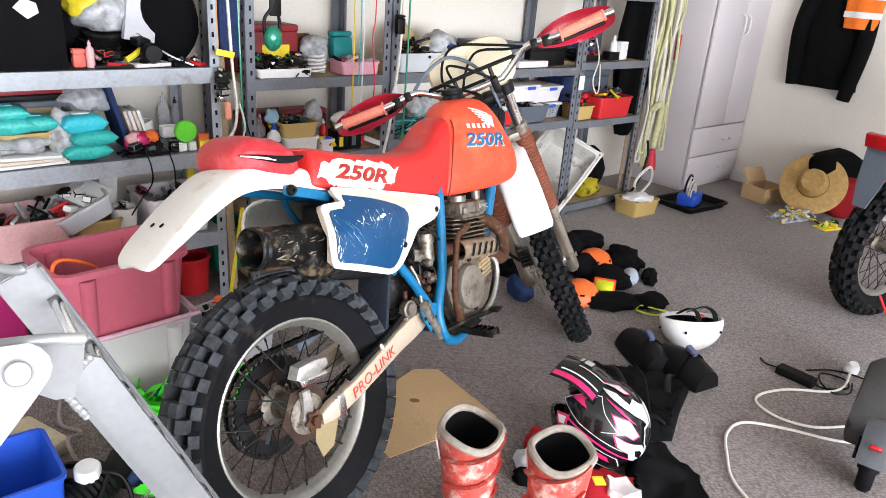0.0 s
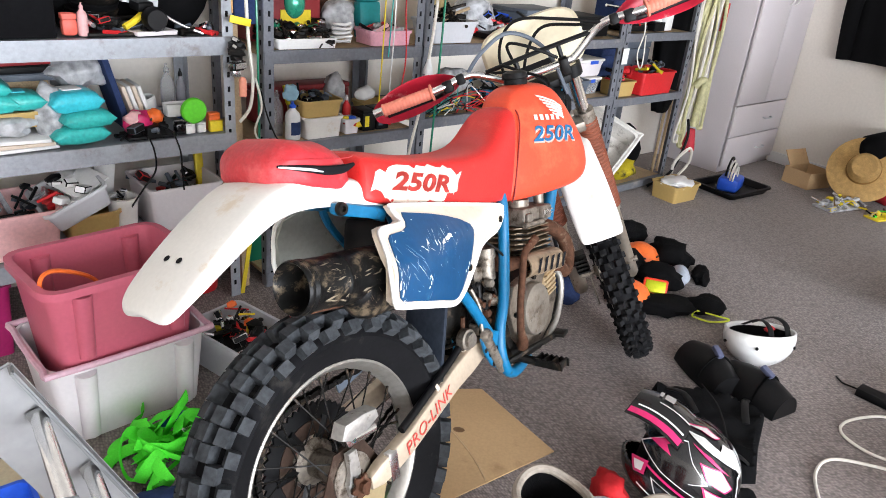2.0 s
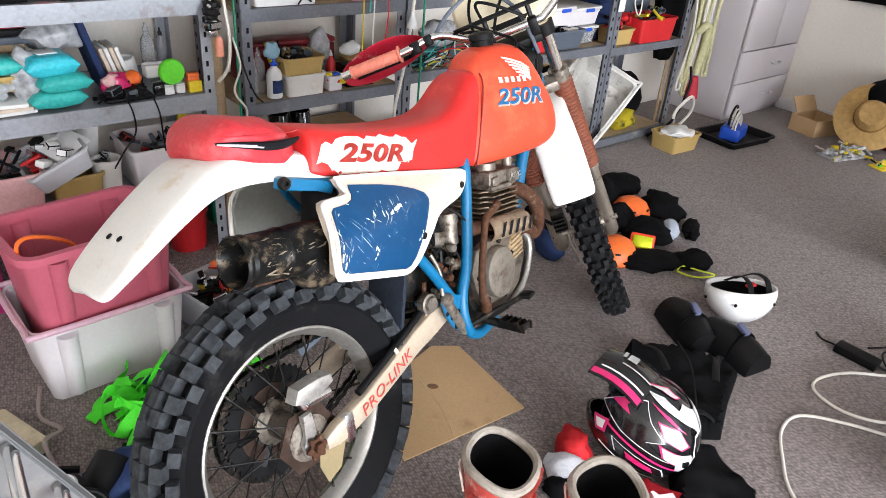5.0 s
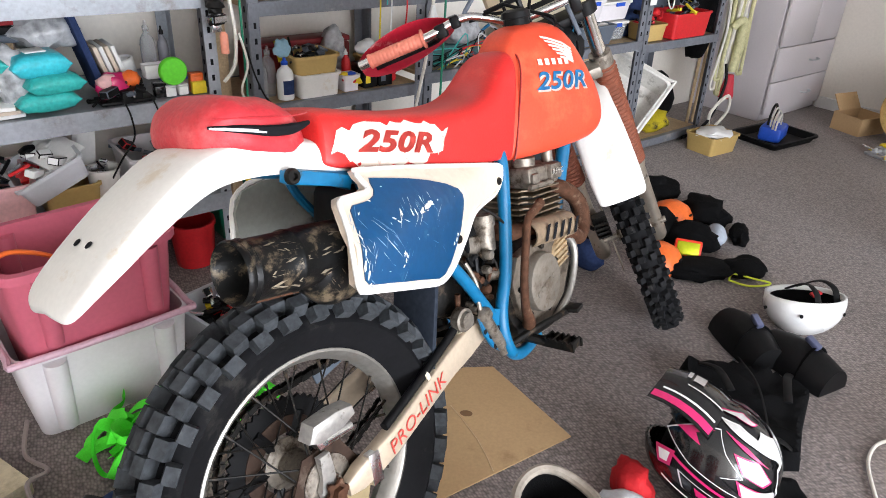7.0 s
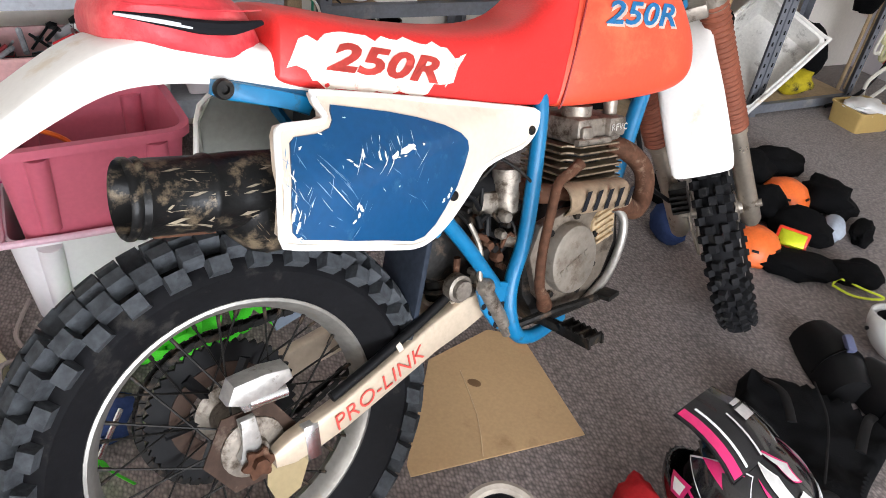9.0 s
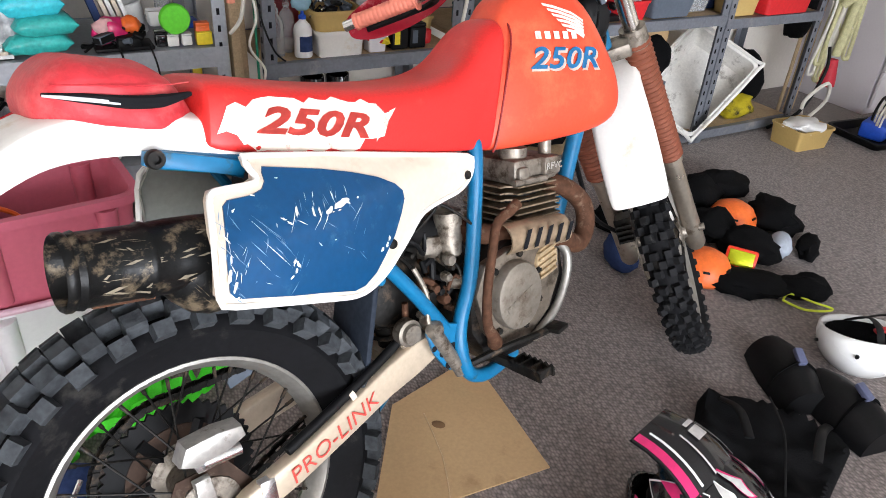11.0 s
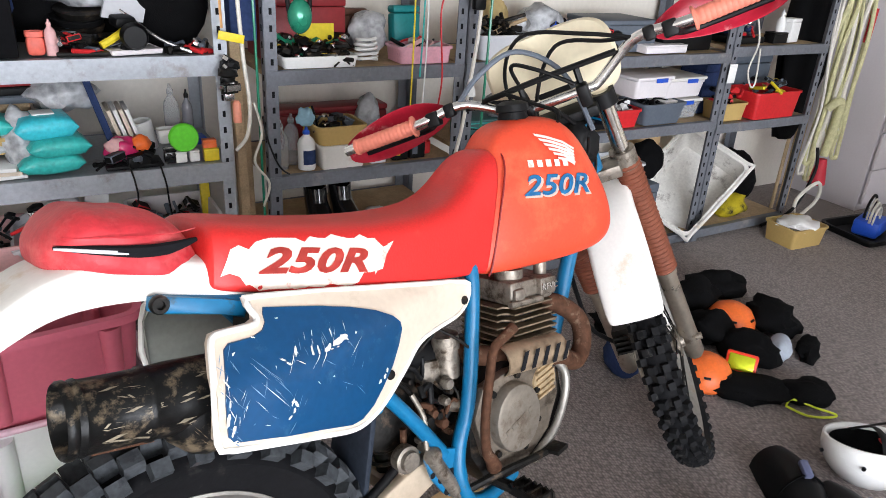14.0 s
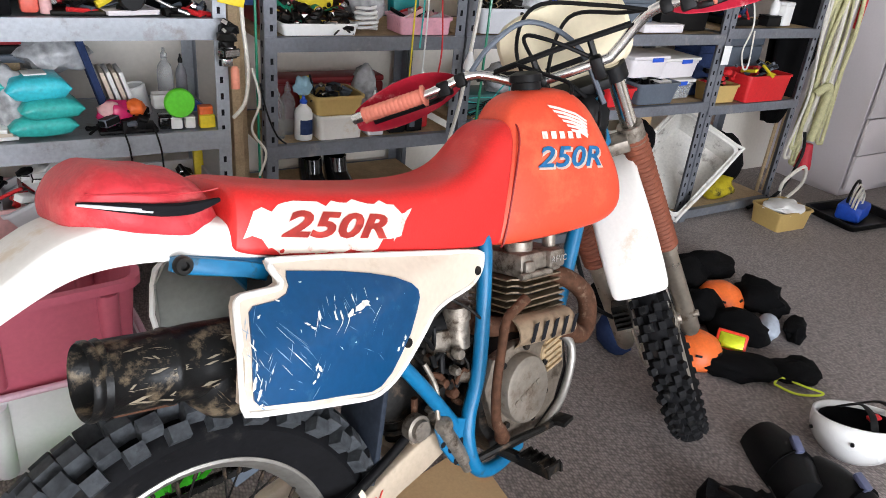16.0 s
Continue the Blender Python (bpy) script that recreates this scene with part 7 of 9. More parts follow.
for u, v, z, w in ((3.36, 2.80, 0.625, 0.26), (3.36, 2.80, 0.725, 0.26), (3.10, 2.74, 0.75, 0.22)):
    t = thing("clear_container", room(u, v, z, 3), "clear plastic food container with blue latches", "container", "stacked clear containers")
    bm = bm_new()
    tub(bm, w, 0.22, 0.075, 0.92, 0.003, 0.004, 0.02, 0.01)
    part("body", bm, CLEARBIN if z > 0.7 else CLEAR, t)
    bm = bm_new()
    box(bm, (0, 0, 0.083), (w + 0.012, 0.232, 0.016), bevel=0.006)
    part("lid", bm, WHITE if z < 0.74 else CLEARBIN, t, "white lid")
    bm = bm_new()
    box(bm, (0.03, -0.119, 0.075), (0.07, 0.005, 0.018), bevel=0.002)
    part("latch", bm, BLUEBIN, t, "blue latch")
odds("fittings", room(3.0, 2.9, 0.625), 0.3, 0.15, 0.16, [POLY, BLACK, GREYBIN, DARKGREY], 90, 24)
open_tub("grey_bin", 3.05, 2.75, 0.345, (0.22, 0.20, 0.10), GREYBIN, "pale grey bin under the shelf", "bin")
carton("dark_crate", 3.10, 2.78, 0.065, (0.34, 0.26, 0.27), DARKGREY, "dark grey crate on the bottom shelf", "crate")
lump("black_bag", 2.70, 2.80, 0.065, (0.20, 0.12, 0.14), BLACKCLOTH, "black bag slumped on the bottom shelf", "bag", 91, 0.25)
lump("black_bag", 3.33, 2.82, 0.30, (0.09, 0.08, 0.10), BLACKCLOTH, "black bag on the bottom shelf", "bag", 92, 0.25)
carton("black_toolbox", 2.36, 2.80, 0.065, (0.36, 0.2, 0.22), BLACK, "black toolbox on the bottom shelf", "toolbox")
# end unit
open_tub("mustard_tub", 3.68, 2.71, 0.605, (0.165, 0.14, 0.085), MUSTARD, "mustard tub of black leads", "tub", taper=0.9, fill=[BLACK, DARKMETAL, REDBOX], seed=93, level=1.4, bits=26)
t = open_tub("red_crate", 3.95, 2.71, 0.605, (0.33, 0.20, 0.13), REDBOX, "red plastic crate on the middle shelf", "crate", taper=0.92, fill=[BLACK, DARKGREY, YELLOW], seed=94, level=1.1, bits=20)
carton("charcoal_crate", 3.92, 2.92, 0.605, (0.42, 0.18, 0.27), DARKGREY, "charcoal storage box behind the red crate", "crate", 0, 0.01)
carton("navy_case", 3.68, 2.88, 0.605, (0.14, 0.16, 0.24), NAVY, "dark blue case on the middle shelf", "case")
carton("paper_tag", 3.545, 2.60, 0.80, (0.05, 0.003, 0.085), PAPER, "white paper tag hanging on the post", "tag", 0, 0.001, rx=0)
odds("paint_tins", room(3.70, 2.74, 0.96), 0.22, 0.14, 0.12, [BLACK, DARKGREY, BRIGHT, NAVY, REDBOX], 95, 30)
carton("white_carton", 4.02, 2.70, 0.96, (0.09, 0.06, 0.11), PAPER, "white carton on the upper shelf", "box", 10)
bottle(3.93, 2.69, 0.96, 0.15, 0.022, PAPER, PAPER, "white spray bottle on the upper shelf")
carton("black_charger", 3.90, 2.68, 0.96, (0.10, 0.06, 0.05), BLACK, "black charger on the upper shelf", "charger")
carton("blue_box", 3.72, 2.86, 0.97, (0.18, 0.12, 0.16), NAVY, "dark blue box on the upper shelf", "box")
hang("white_lead", [(3.62, 2.595, 1.10), (3.66, 2.585, 0.98), (3.63, 2.585, 0.86), (3.68, 2.59, 0.78), (3.72, 2.60, 0.80), (3.70, 2.60, 0.95)], 0.004, CABLEWHITE, "white lead looped over the shelf edge")
# leaning white tray, bags on the bottom shelf
bm = bm_new()
tub(bm, 0.46, 0.36, 0.13, 0.88, 0.005, 0.014, 0.03, 0.016)
trough = solo("white_trough", bm, mat("soiled_white_plastic", (0.76, 0.74, 0.70), 0.5, dirt=(0.30, 0.27, 0.24), dirt_amount=0.25, dirt_scale=9), room(3.62, 2.78, 0.21) @ pose(0, 0, 0, 28, -42, 0), "soiled white plastic trough leaning on the bottom shelf", "trough")
bm = bm_new()
tube(bm, [(x, y, 0.128) for x, y in ((0.244, 0.16), (0.215, 0.192), (-0.215, 0.192), (-0.244, 0.16), (-0.244, -0.16), (-0.215, -0.192), (0.215, -0.192), (0.244, -0.16))], 0.009, 8, 3, closed=True)
part("rim", bm, WHITE, trough, "rolled white rim")
lump("black_sports_bag", 4.03, 2.86, 0.065, (0.16, 0.13, 0.17), BLACKCLOTH, "black sports bag on the bottom shelf", "bag", 96, 0.15)
lump("yellow_mesh_bag", 3.90, 2.72, 0.065, (0.10, 0.08, 0.065), mat("yellow_black_mesh", (0.45, 0.36, 0.02), 0.7, dirt=(0.02, 0.02, 0.02), dirt_amount=0.6, dirt_scale=12), "yellow and black mesh bag", "bag", 97, 0.3)
carton("cardboard_sheet", 3.45, 2.96, 0.07, (0.20, 0.02, 0.40), KRAFT, "brown cardboard sheet leaning at the back", "cardboard", 0, 0.001)
# ropes on the end of the shelves
rnd = random.Random(8)
for k in range(9):
    u = 4.33 + 0.034 * k
    z0 = rnd.uniform(0.22, 0.55)
    p = [(u, 2.68 + rnd.uniform(-0.02, 0.02), 1.55)]
    for f in (0.25, 0.5, 0.75):
        p.append((u + rnd.uniform(-0.03, 0.03), 2.66 + rnd.uniform(-0.03, 0.03), 1.55 + (z0 - 1.55) * f))
    p += [(u + rnd.uniform(-0.02, 0.02), 2.66, z0), (u + 0.03, 2.65, z0 - 0.03), (u + 0.05, 2.66, z0 + 0.02), (u + 0.03 + rnd.uniform(-0.02, 0.02), 2.67, 0.9), (u + 0.02, 2.68, 1.5)]
    hang("hanging_rope", p, rnd.choice((0.006, 0.008, 0.011)), ROPEMAT if k % 3 else CABLEWHITE, "pale yellow braided rope hanging in loops" if k % 3 else "white cord hanging in loops", "rope", 7)
hang("thick_rope", [(4.40, 2.63, 0.62), (4.42, 2.60, 0.66), (4.46, 2.60, 0.64), (4.47, 2.61, 0.50), (4.47, 2.62, 0.36)], 0.022, ROPEMAT, "thick pale rope end bent over", "rope", 10)
bm = bm_new()
lathe(bm, [(0.0, 0.0), (0.045, 0.0), (0.042, 0.03), (0.026, 0.12), (0.022, 0.14), (0.0, 0.14)], 18)
solo("red_flag", bm, mat("red_nylon", (0.55, 0.03, 0.05), 0.6), room(4.47, 2.62, 0.20), "red nylon sleeve at a rope's end", "sleeve")
carton("red_cloth", 4.62, 2.66, 0.95, (0.05, 0.01, 0.17), REDBOX, "red cloth hanging behind the ropes", "cloth", 0, 0.001)
for k in range(3):
    bm = bm_new()
    rod(bm, (0, 0, 0), (0.04, 0.03, 1.5), 0.010, 8)
    solo("wooden_pole", bm, BOARD, room(4.40 + 0.06 * k, 2.80, 0.0), "thin wooden pole leaning on the wall", "pole")
lump("black_jacket", 4.36, 2.82, 0.42, (0.17, 0.09, 0.62), BLACKCLOTH, "black clothing hanging behind the ropes", "clothing", 98, 0.2)
hang("inner_tube", [(4.30, 2.58, 0.012), (4.22, 2.55, 0.16), (4.34, 2.53, 0.25), (4.42, 2.56, 0.13), (4.34, 2.60, 0.012)], 0.010, CABLEWHITE, "white hose loop standing on the floor", "hose")
hang("black_hose", [(4.05, 2.60, 0.02), (4.22, 2.56, 0.10), (4.33, 2.56, 0.30), (4.36, 2.60, 0.42)], 0.009, BLACK, "black hose standing by the shelf", "hose")


# ---- things on the floor ----
def at(x, y, z=0.0, rz=0.0, rx=0.0, ry=0.0):
    return pose(x, y, z, rx, ry, rz)


# stacked storage bins
t = thing("storage_bin", room(0.706, 2.212, 0.0, 3), "frosted clear storage bin with a pink rim", "storage bin", "stacked storage bins")
bm = bm_new()
tub(bm, 0.43, 0.31, 0.25, 0.88, 0.004, 0.004, 0.04, 0.010)
part("body", bm, CLEARBIN, t)
for x in (-0.13, 0.14):
    bm = bm_new()
    lathe(bm, [(0.0, 0.0), (0.024, 0.0), (0.028, 0.21), (0, 0.21)], 12, pose(x, -0.1405, 0.02, 4.2))
    part("rib", bm, CLEARBIN, t)
bm = bm_new()
ring = [(0.222, 0.125), (0.19, 0.162), (-0.19, 0.162), (-0.222, 0.125), (-0.222, -0.125), (-0.19, -0.162), (0.19, -0.162), (0.222, -0.125)]
tube(bm, [(x, y, 0.252) for x, y in ring], 0.009, 8, 3, closed=True)
part("rim", bm, mat("pale_pink_rim", (0.66, 0.42, 0.50), 0.4), t, "pale pink rolled rim")
t = thing("storage_bin", room(0.704, 2.200, 0.115, 6), "dusty rose storage bin stacked in another bin", "storage bin", "stacked storage bins")
bm = bm_new()
tub(bm, 0.40, 0.285, 0.37, 0.84, 0.004, 0.016, 0.04, 0.022)
part("body", bm, PINKBIN, t)
for x in (-0.12, 0.13):
    for sy in (-1, 1):
        bm = bm_new()
        lathe(bm, [(0.0, 0.0), (0.022, 0.0), (0.026, 0.19), (0, 0.19)], 12, pose(x, sy * 0.1265, 0.155, -3.5 * sy))
        part("rib", bm, PINKBIN, t)
odds("bin_contents", room(0.704, 2.20, 0.29), 0.28, 0.19, 0.05, [BLACK, DARKMETAL, BRIGHT, ORANGE], 101, 16, "dark cables and fittings in a bin")
hang("orange_lead", [(0.56, 2.14, 0.34), (0.52, 2.10, 0.48), (0.56, 2.12, 0.505), (0.66, 2.16, 0.44), (0.70, 2.18, 0.34)], 0.006, ORANGE, "orange lead hanging over the bin's rim")
bm = bm_new()
tub(bm, 0.22, 0.30, 0.14, 0.9, 0.003, 0.008, 0.02, 0.012)
solo("tool_tray", bm, GREYBIN, room(1.09, 2.18, 0.0, 14), "grey tray of screwdrivers on the floor", "tray")
odds("screwdrivers", room(1.09, 2.18, 0.05, 14), 0.17, 0.25, 0.12, [BLACK, BRIGHT, REDBOX, ORANGE, YELLOW, DARKMETAL], 102, 46, "screwdrivers and sockets with red and yellow handles")
bm = bm_new()
box(bm, (0, 0, 0.015), (0.12, 0.05, 0.03), (0, 0, 0), 0.006)
solo("red_tool_case", bm, REDBOX, room(1.37, 2.32, 0.0, 30), "flat red tool case on the floor", "case")
bm = bm_new()
box(bm, (0, 0, 0.008), (0.22, 0.06, 0.014), (0, 0, 0), 0.003)
solo("white_power_strip", bm, PAPER, room(1.52, 2.28, 0.0, -12), "white power strip on the floor", "power strip")
hang("grey_cable", [(0.50, 2.15, 0.01), (0.47, 2.02, 0.01), (0.50, 1.90, 0.04), (0.45, 1.85, 0.06), (0.47, 1.75, 0.01), (0.55, 1.70, 0.01)], 0.006, mat("grey_brown_cable", (0.35, 0.29, 0.27), 0.6), "grey-brown cable curling on the carpet")
# green ratchet straps
rnd = random.Random(17)
for k in range(12):
    u, v = 0.74 + rnd.uniform(-0.12, 0.17), 1.90 + rnd.uniform(-0.10, 0.07)
    p = [(u, v, 0.02)]
    for j in range(5):
        p.append((p[-1][0] + rnd.uniform(-0.09, 0.09), p[-1][1] + rnd.uniform(-0.07, 0.07), rnd.uniform(0.015, 0.115)))
    bm = bm_new()
    tube(bm, p, 0.016, 6, 6, flat=0.14)
    solo("ratchet_strap", bm, STRAP, room(0, 0), "fluorescent green webbing strap in loose loops", "strap", "green straps")
for k in range(6):
    u, v = 0.48 + rnd.uniform(-0.06, 0.10), 1.60 + rnd.uniform(-0.09, 0.08)
    p = [(u, v, 0.02)]
    for j in range(5):
        p.append((p[-1][0] + rnd.uniform(-0.08, 0.08), p[-1][1] + rnd.uniform(-0.07, 0.07), rnd.uniform(0.012, 0.05)))
    bm = bm_new()
    tube(bm, p, 0.016, 6, 6, flat=0.14)
    solo("ratchet_strap", bm, STRAP, room(0, 0), "fluorescent green webbing strap in loose loops", "strap", "green straps")
for k in range(7):
    u, v = 0.73 + rnd.uniform(-0.13, 0.14), 1.91 + rnd.uniform(-0.06, 0.05)
    p = [(u, v, 0.012)]
    a = rnd.uniform(0, 6.28)
    for j in range(1, 8):
        a += rnd.uniform(0.5, 1.1)
        p.append((u + 0.075 * math.cos(a), v + 0.05 * math.sin(a), 0.02 + 0.13 * max(0, math.sin(0.8 * j)) * rnd.uniform(0.4, 1.0)))
    bm = bm_new()
    tube(bm, p, 0.0165, 6, 6, flat=0.12)
    solo("ratchet_strap", bm, STRAP, room(0, 0), "fluorescent green webbing strap in loose loops", "strap", "green straps")
bm = bm_new()
box(bm, (0, 0, 0.03), (0.09, 0.035, 0.018), (20, 10, 30), 0.003)
rod(bm, (-0.04, 0.02, 0.04), (0.05, 0.01, 0.05), 0.005, 8)
rod(bm, (-0.03, -0.02, 0.035), (0.04, -0.03, 0.05), 0.004, 8)
solo("strap_buckle", bm, BRIGHT, room(0.80, 1.92, 0.02), "steel ratchet buckle on the straps", "buckle")
lump("blue_strap", 0.78, 1.95, 0.04, (0.05, 0.015, 0.02), FRAMEBLUE, "small blue strap end", "strap", 103)
# air compressor and hose, bin, foam in the corner
t = thing("air_compressor", room(0.44, 1.60), "small black air compressor with a dial", "compressor")
bm = bm_new()
lathe(bm, [(0.0, -0.06), (0.05, -0.06), (0.055, -0.05)] + [((0.055 if k % 2 else 0.049), -0.045 + 0.008 * k) for k in range(12)] + [(0.05, 0.06), (0, 0.06)], 20, pose(0.0, 0, 0.062, 0, 75, 20))
part("motor", bm, BLACK, t, "ribbed black motor housing")
bm = bm_new()
lathe(bm, [(0.0, -0.05), (0.042, -0.05), (0.046, 0.0), (0.042, 0.05), (0.0, 0.05)], 18, pose(0.10, 0.06, 0.055, 0, 60, 40))
part("cylinder", bm, BLACK, t, "black end housing")
bm = bm_new()
lathe(bm, [(0, 0.012), (0.028, 0.012), (0.033, 0.006), (0.033, -0.02), (0, -0.02)], 24, pose(0.0, 0.0, 0.128, 8, 0, 0))
part("dial", bm, PAPER, t, "white dial face")
bm = bm_new()
tube(bm, [(0.03, -0.02, 0.12), (0.07, -0.04, 0.10), (0.08, -0.07, 0.04), (0.03, -0.09, 0.02), (0.0, -0.07, 0.06), (0.04, -0.04, 0.12)], 0.006, 8)
part("air_hose", bm, BLACK, t, "black air hose")
hang("black_hose", [(0.50, 1.75, 0.02), (0.42, 1.78, 0.03), (0.40, 1.72, 0.03), (0.50, 1.68, 0.03), (0.58, 1.72, 0.02), (0.62, 1.76, 0.03)], 0.010, BLACK, "black hose loop on the carpet", "hose")
lump("navy_cloth", 0.60, 1.66, 0.0, (0.10, 0.07, 0.045), NAVY, "dark navy cloth on the carpet", "cloth", 104)
open_tub("blue_bin", 0.25, 1.67, 0.0, (0.26, 0.24, 0.17), BLUEBIN, "bright blue plastic bin on the carpet", "bin", taper=0.9)
bm = bm_new()
box(bm, (0, 0, 0.025), (0.26, 0.20, 0.05), (0, 0, 0), 0.012)
solo("foam_block", bm, mat("yellowed_foam", (0.66, 0.58, 0.40), 0.8, dirt=(0.45, 0.38, 0.25), dirt_amount=0.3), room(0.31, 1.93, 0.0, 20), "yellowed foam block on the carpet", "foam")
for k in range(2):
    bm = bm_new()
    rod(bm, (0, 0, 0.008), (0.18, 0.10, 0.05 + 0.02 * k), 0.006, 8)
    solo("tie_down_bar", bm, BRIGHT, room(0.47 + 0.10 * k, 1.46, 0.0, 10 + 20 * k), "bright steel lever on the carpet", "lever")

# cardboard sheet under the bike
bm = bm_new()
CARD = [(-0.125, 1.80), (-0.105, 1.775), (0.022, 1.885), (0.218, 2.056), (-0.010, 2.322), (-0.10, 2.30), (-0.20, 2.12)]
slab(bm, CARD, 0.004, lambda x, y, z: Vector((x, y, 0.002 + z)), 0.0)
t = solo("cardboard_sheet", bm, KRAFT, Matrix(), "flat brown cardboard sheet on the carpet under the bike", "cardboard", smooth=0)
bm = bm_new()
tube(bm, [(0.02, 1.892, 0.0065), (-0.03, 2.0, 0.0065), (-0.115, 2.12, 0.0065)], 0.0016, 5, 2)
part("crease", bm, mat("pale_crease", (0.66, 0.49, 0.30), 0.9), t, "pale fold line")
bm = bm_new()
lathe(bm, [(0.0, 0.0008), (0.014, 0.0006), (0.018, 0.0)], 12, pose(-0.069, 2.096, 0.006) @ Matrix.Diagonal((1, 0.7, 1, 1)))
part("oil_spot", bm, mat("oil_stain", (0.20, 0.11, 0.05), 0.6), t, "dark oil spot")


# motocross boots
def mx_boot(x, y, rz, lean):
    t = thing("motocross_boot", at(x, y, 0, rz) @ Matrix.Scale(1.08, 4), "scuffed red and white motocross boot standing open", "boot", "pair of motocross boots")
    bm = bm_new()
    rings = []
    rows = [(0.0, 0.052, 0.150, 0.055), (0.03, 0.054, 0.152, 0.055), (0.07, 0.052, 0.125, 0.040), (0.11, 0.052, 0.085, 0.012), (0.16, 0.058, 0.072, 0.0), (0.22, 0.064, 0.074, -0.004), (0.28, 0.070, 0.080, -0.008), (0.325, 0.073, 0.082, -0.010)]
    for z, w, l, cy in rows:
        rings.append([Vector((w * math.cos(a), cy + l * math.sin(a), z)) for a in [2 * math.pi * j / 24 for j in range(24)]])
    for z, w, l, cy in ((0.323, 0.064, 0.073, -0.010), (0.22, 0.056, 0.066, -0.004), (0.10, 0.045, 0.07, 0.01)):
        rings.append([Vector((w * math.cos(a), cy + l * math.sin(a), z)) for a in [2 * math.pi * j / 24 for j in range(24)]])
    loft(bm, rings)
    for f in bm.faces:
        c = f.calc_center_median()
        n = Vector((c.x, c.y + 0.01, 0))
        f.normal_update()
        f.material_index = 1 if (f.normal.dot(n) < 0 and c.z > 0.09) or False else 0
    body = part("shaft", bm, [BOOTRED, BLACKCLOTH], t)
    bm = bm_new()
    tube(bm, [(0.069 * math.cos(a), -0.010 + 0.079 * math.sin(a), 0.325 + 0.006 * math.sin(3 * a)) for a in [2 * math.pi * j / 16 for j in range(16)]], 0.009, 8, 3, closed=True)
    part("collar", bm, LINING, t, "grey padded collar")
    bm = bm_new()
    rings = []
    for z, w, l, cy in ((0.0, 0.056, 0.156, 0.055), (0.026, 0.057, 0.157, 0.055)):
        rings.append([Vector((w * math.cos(a), cy + l * math.sin(a), z)) for a in [2 * math.pi * j / 24 for j in range(24)]])
    loft(bm, rings)
    part("sole", bm, BLACK, t, "black rubber sole")
    for k, z in enumerate((0.13, 0.20, 0.27)):
        bm = bm_new()
        pts = [((0.062 + 0.05 * (z - 0.13)) * math.cos(radians(a)), (0.077 + 0.05 * (z - 0.13)) * math.sin(radians(a)) - 0.006, z + 0.0004 * a) for a in range(20, 170, 15)]
        tube(bm, pts, 0.012, 6, 2, flat=0.3)
        part("buckle_strap", bm, BOOTRED, t, "scuffed red buckle strap")
    for k in range(7):
        a = radians(-150 + 24 * k)
        bm = bm_new()
        r = 0.0745
        c = Vector((r * math.cos(a), -0.010 + (r + 0.0095) * math.sin(a), 0.275 - 0.012 * (k % 2)))
        box(bm, c, (0.004, 0.012, 0.055), (0, 12, math.degrees(a)), 0.001)
        part("panel_mark", bm, DECAL, t, "cream graphic bar")
    return t


mx_boot(0.138, 1.470, 200, 0)
mx_boot(0.352, 1.425, 168, 0)


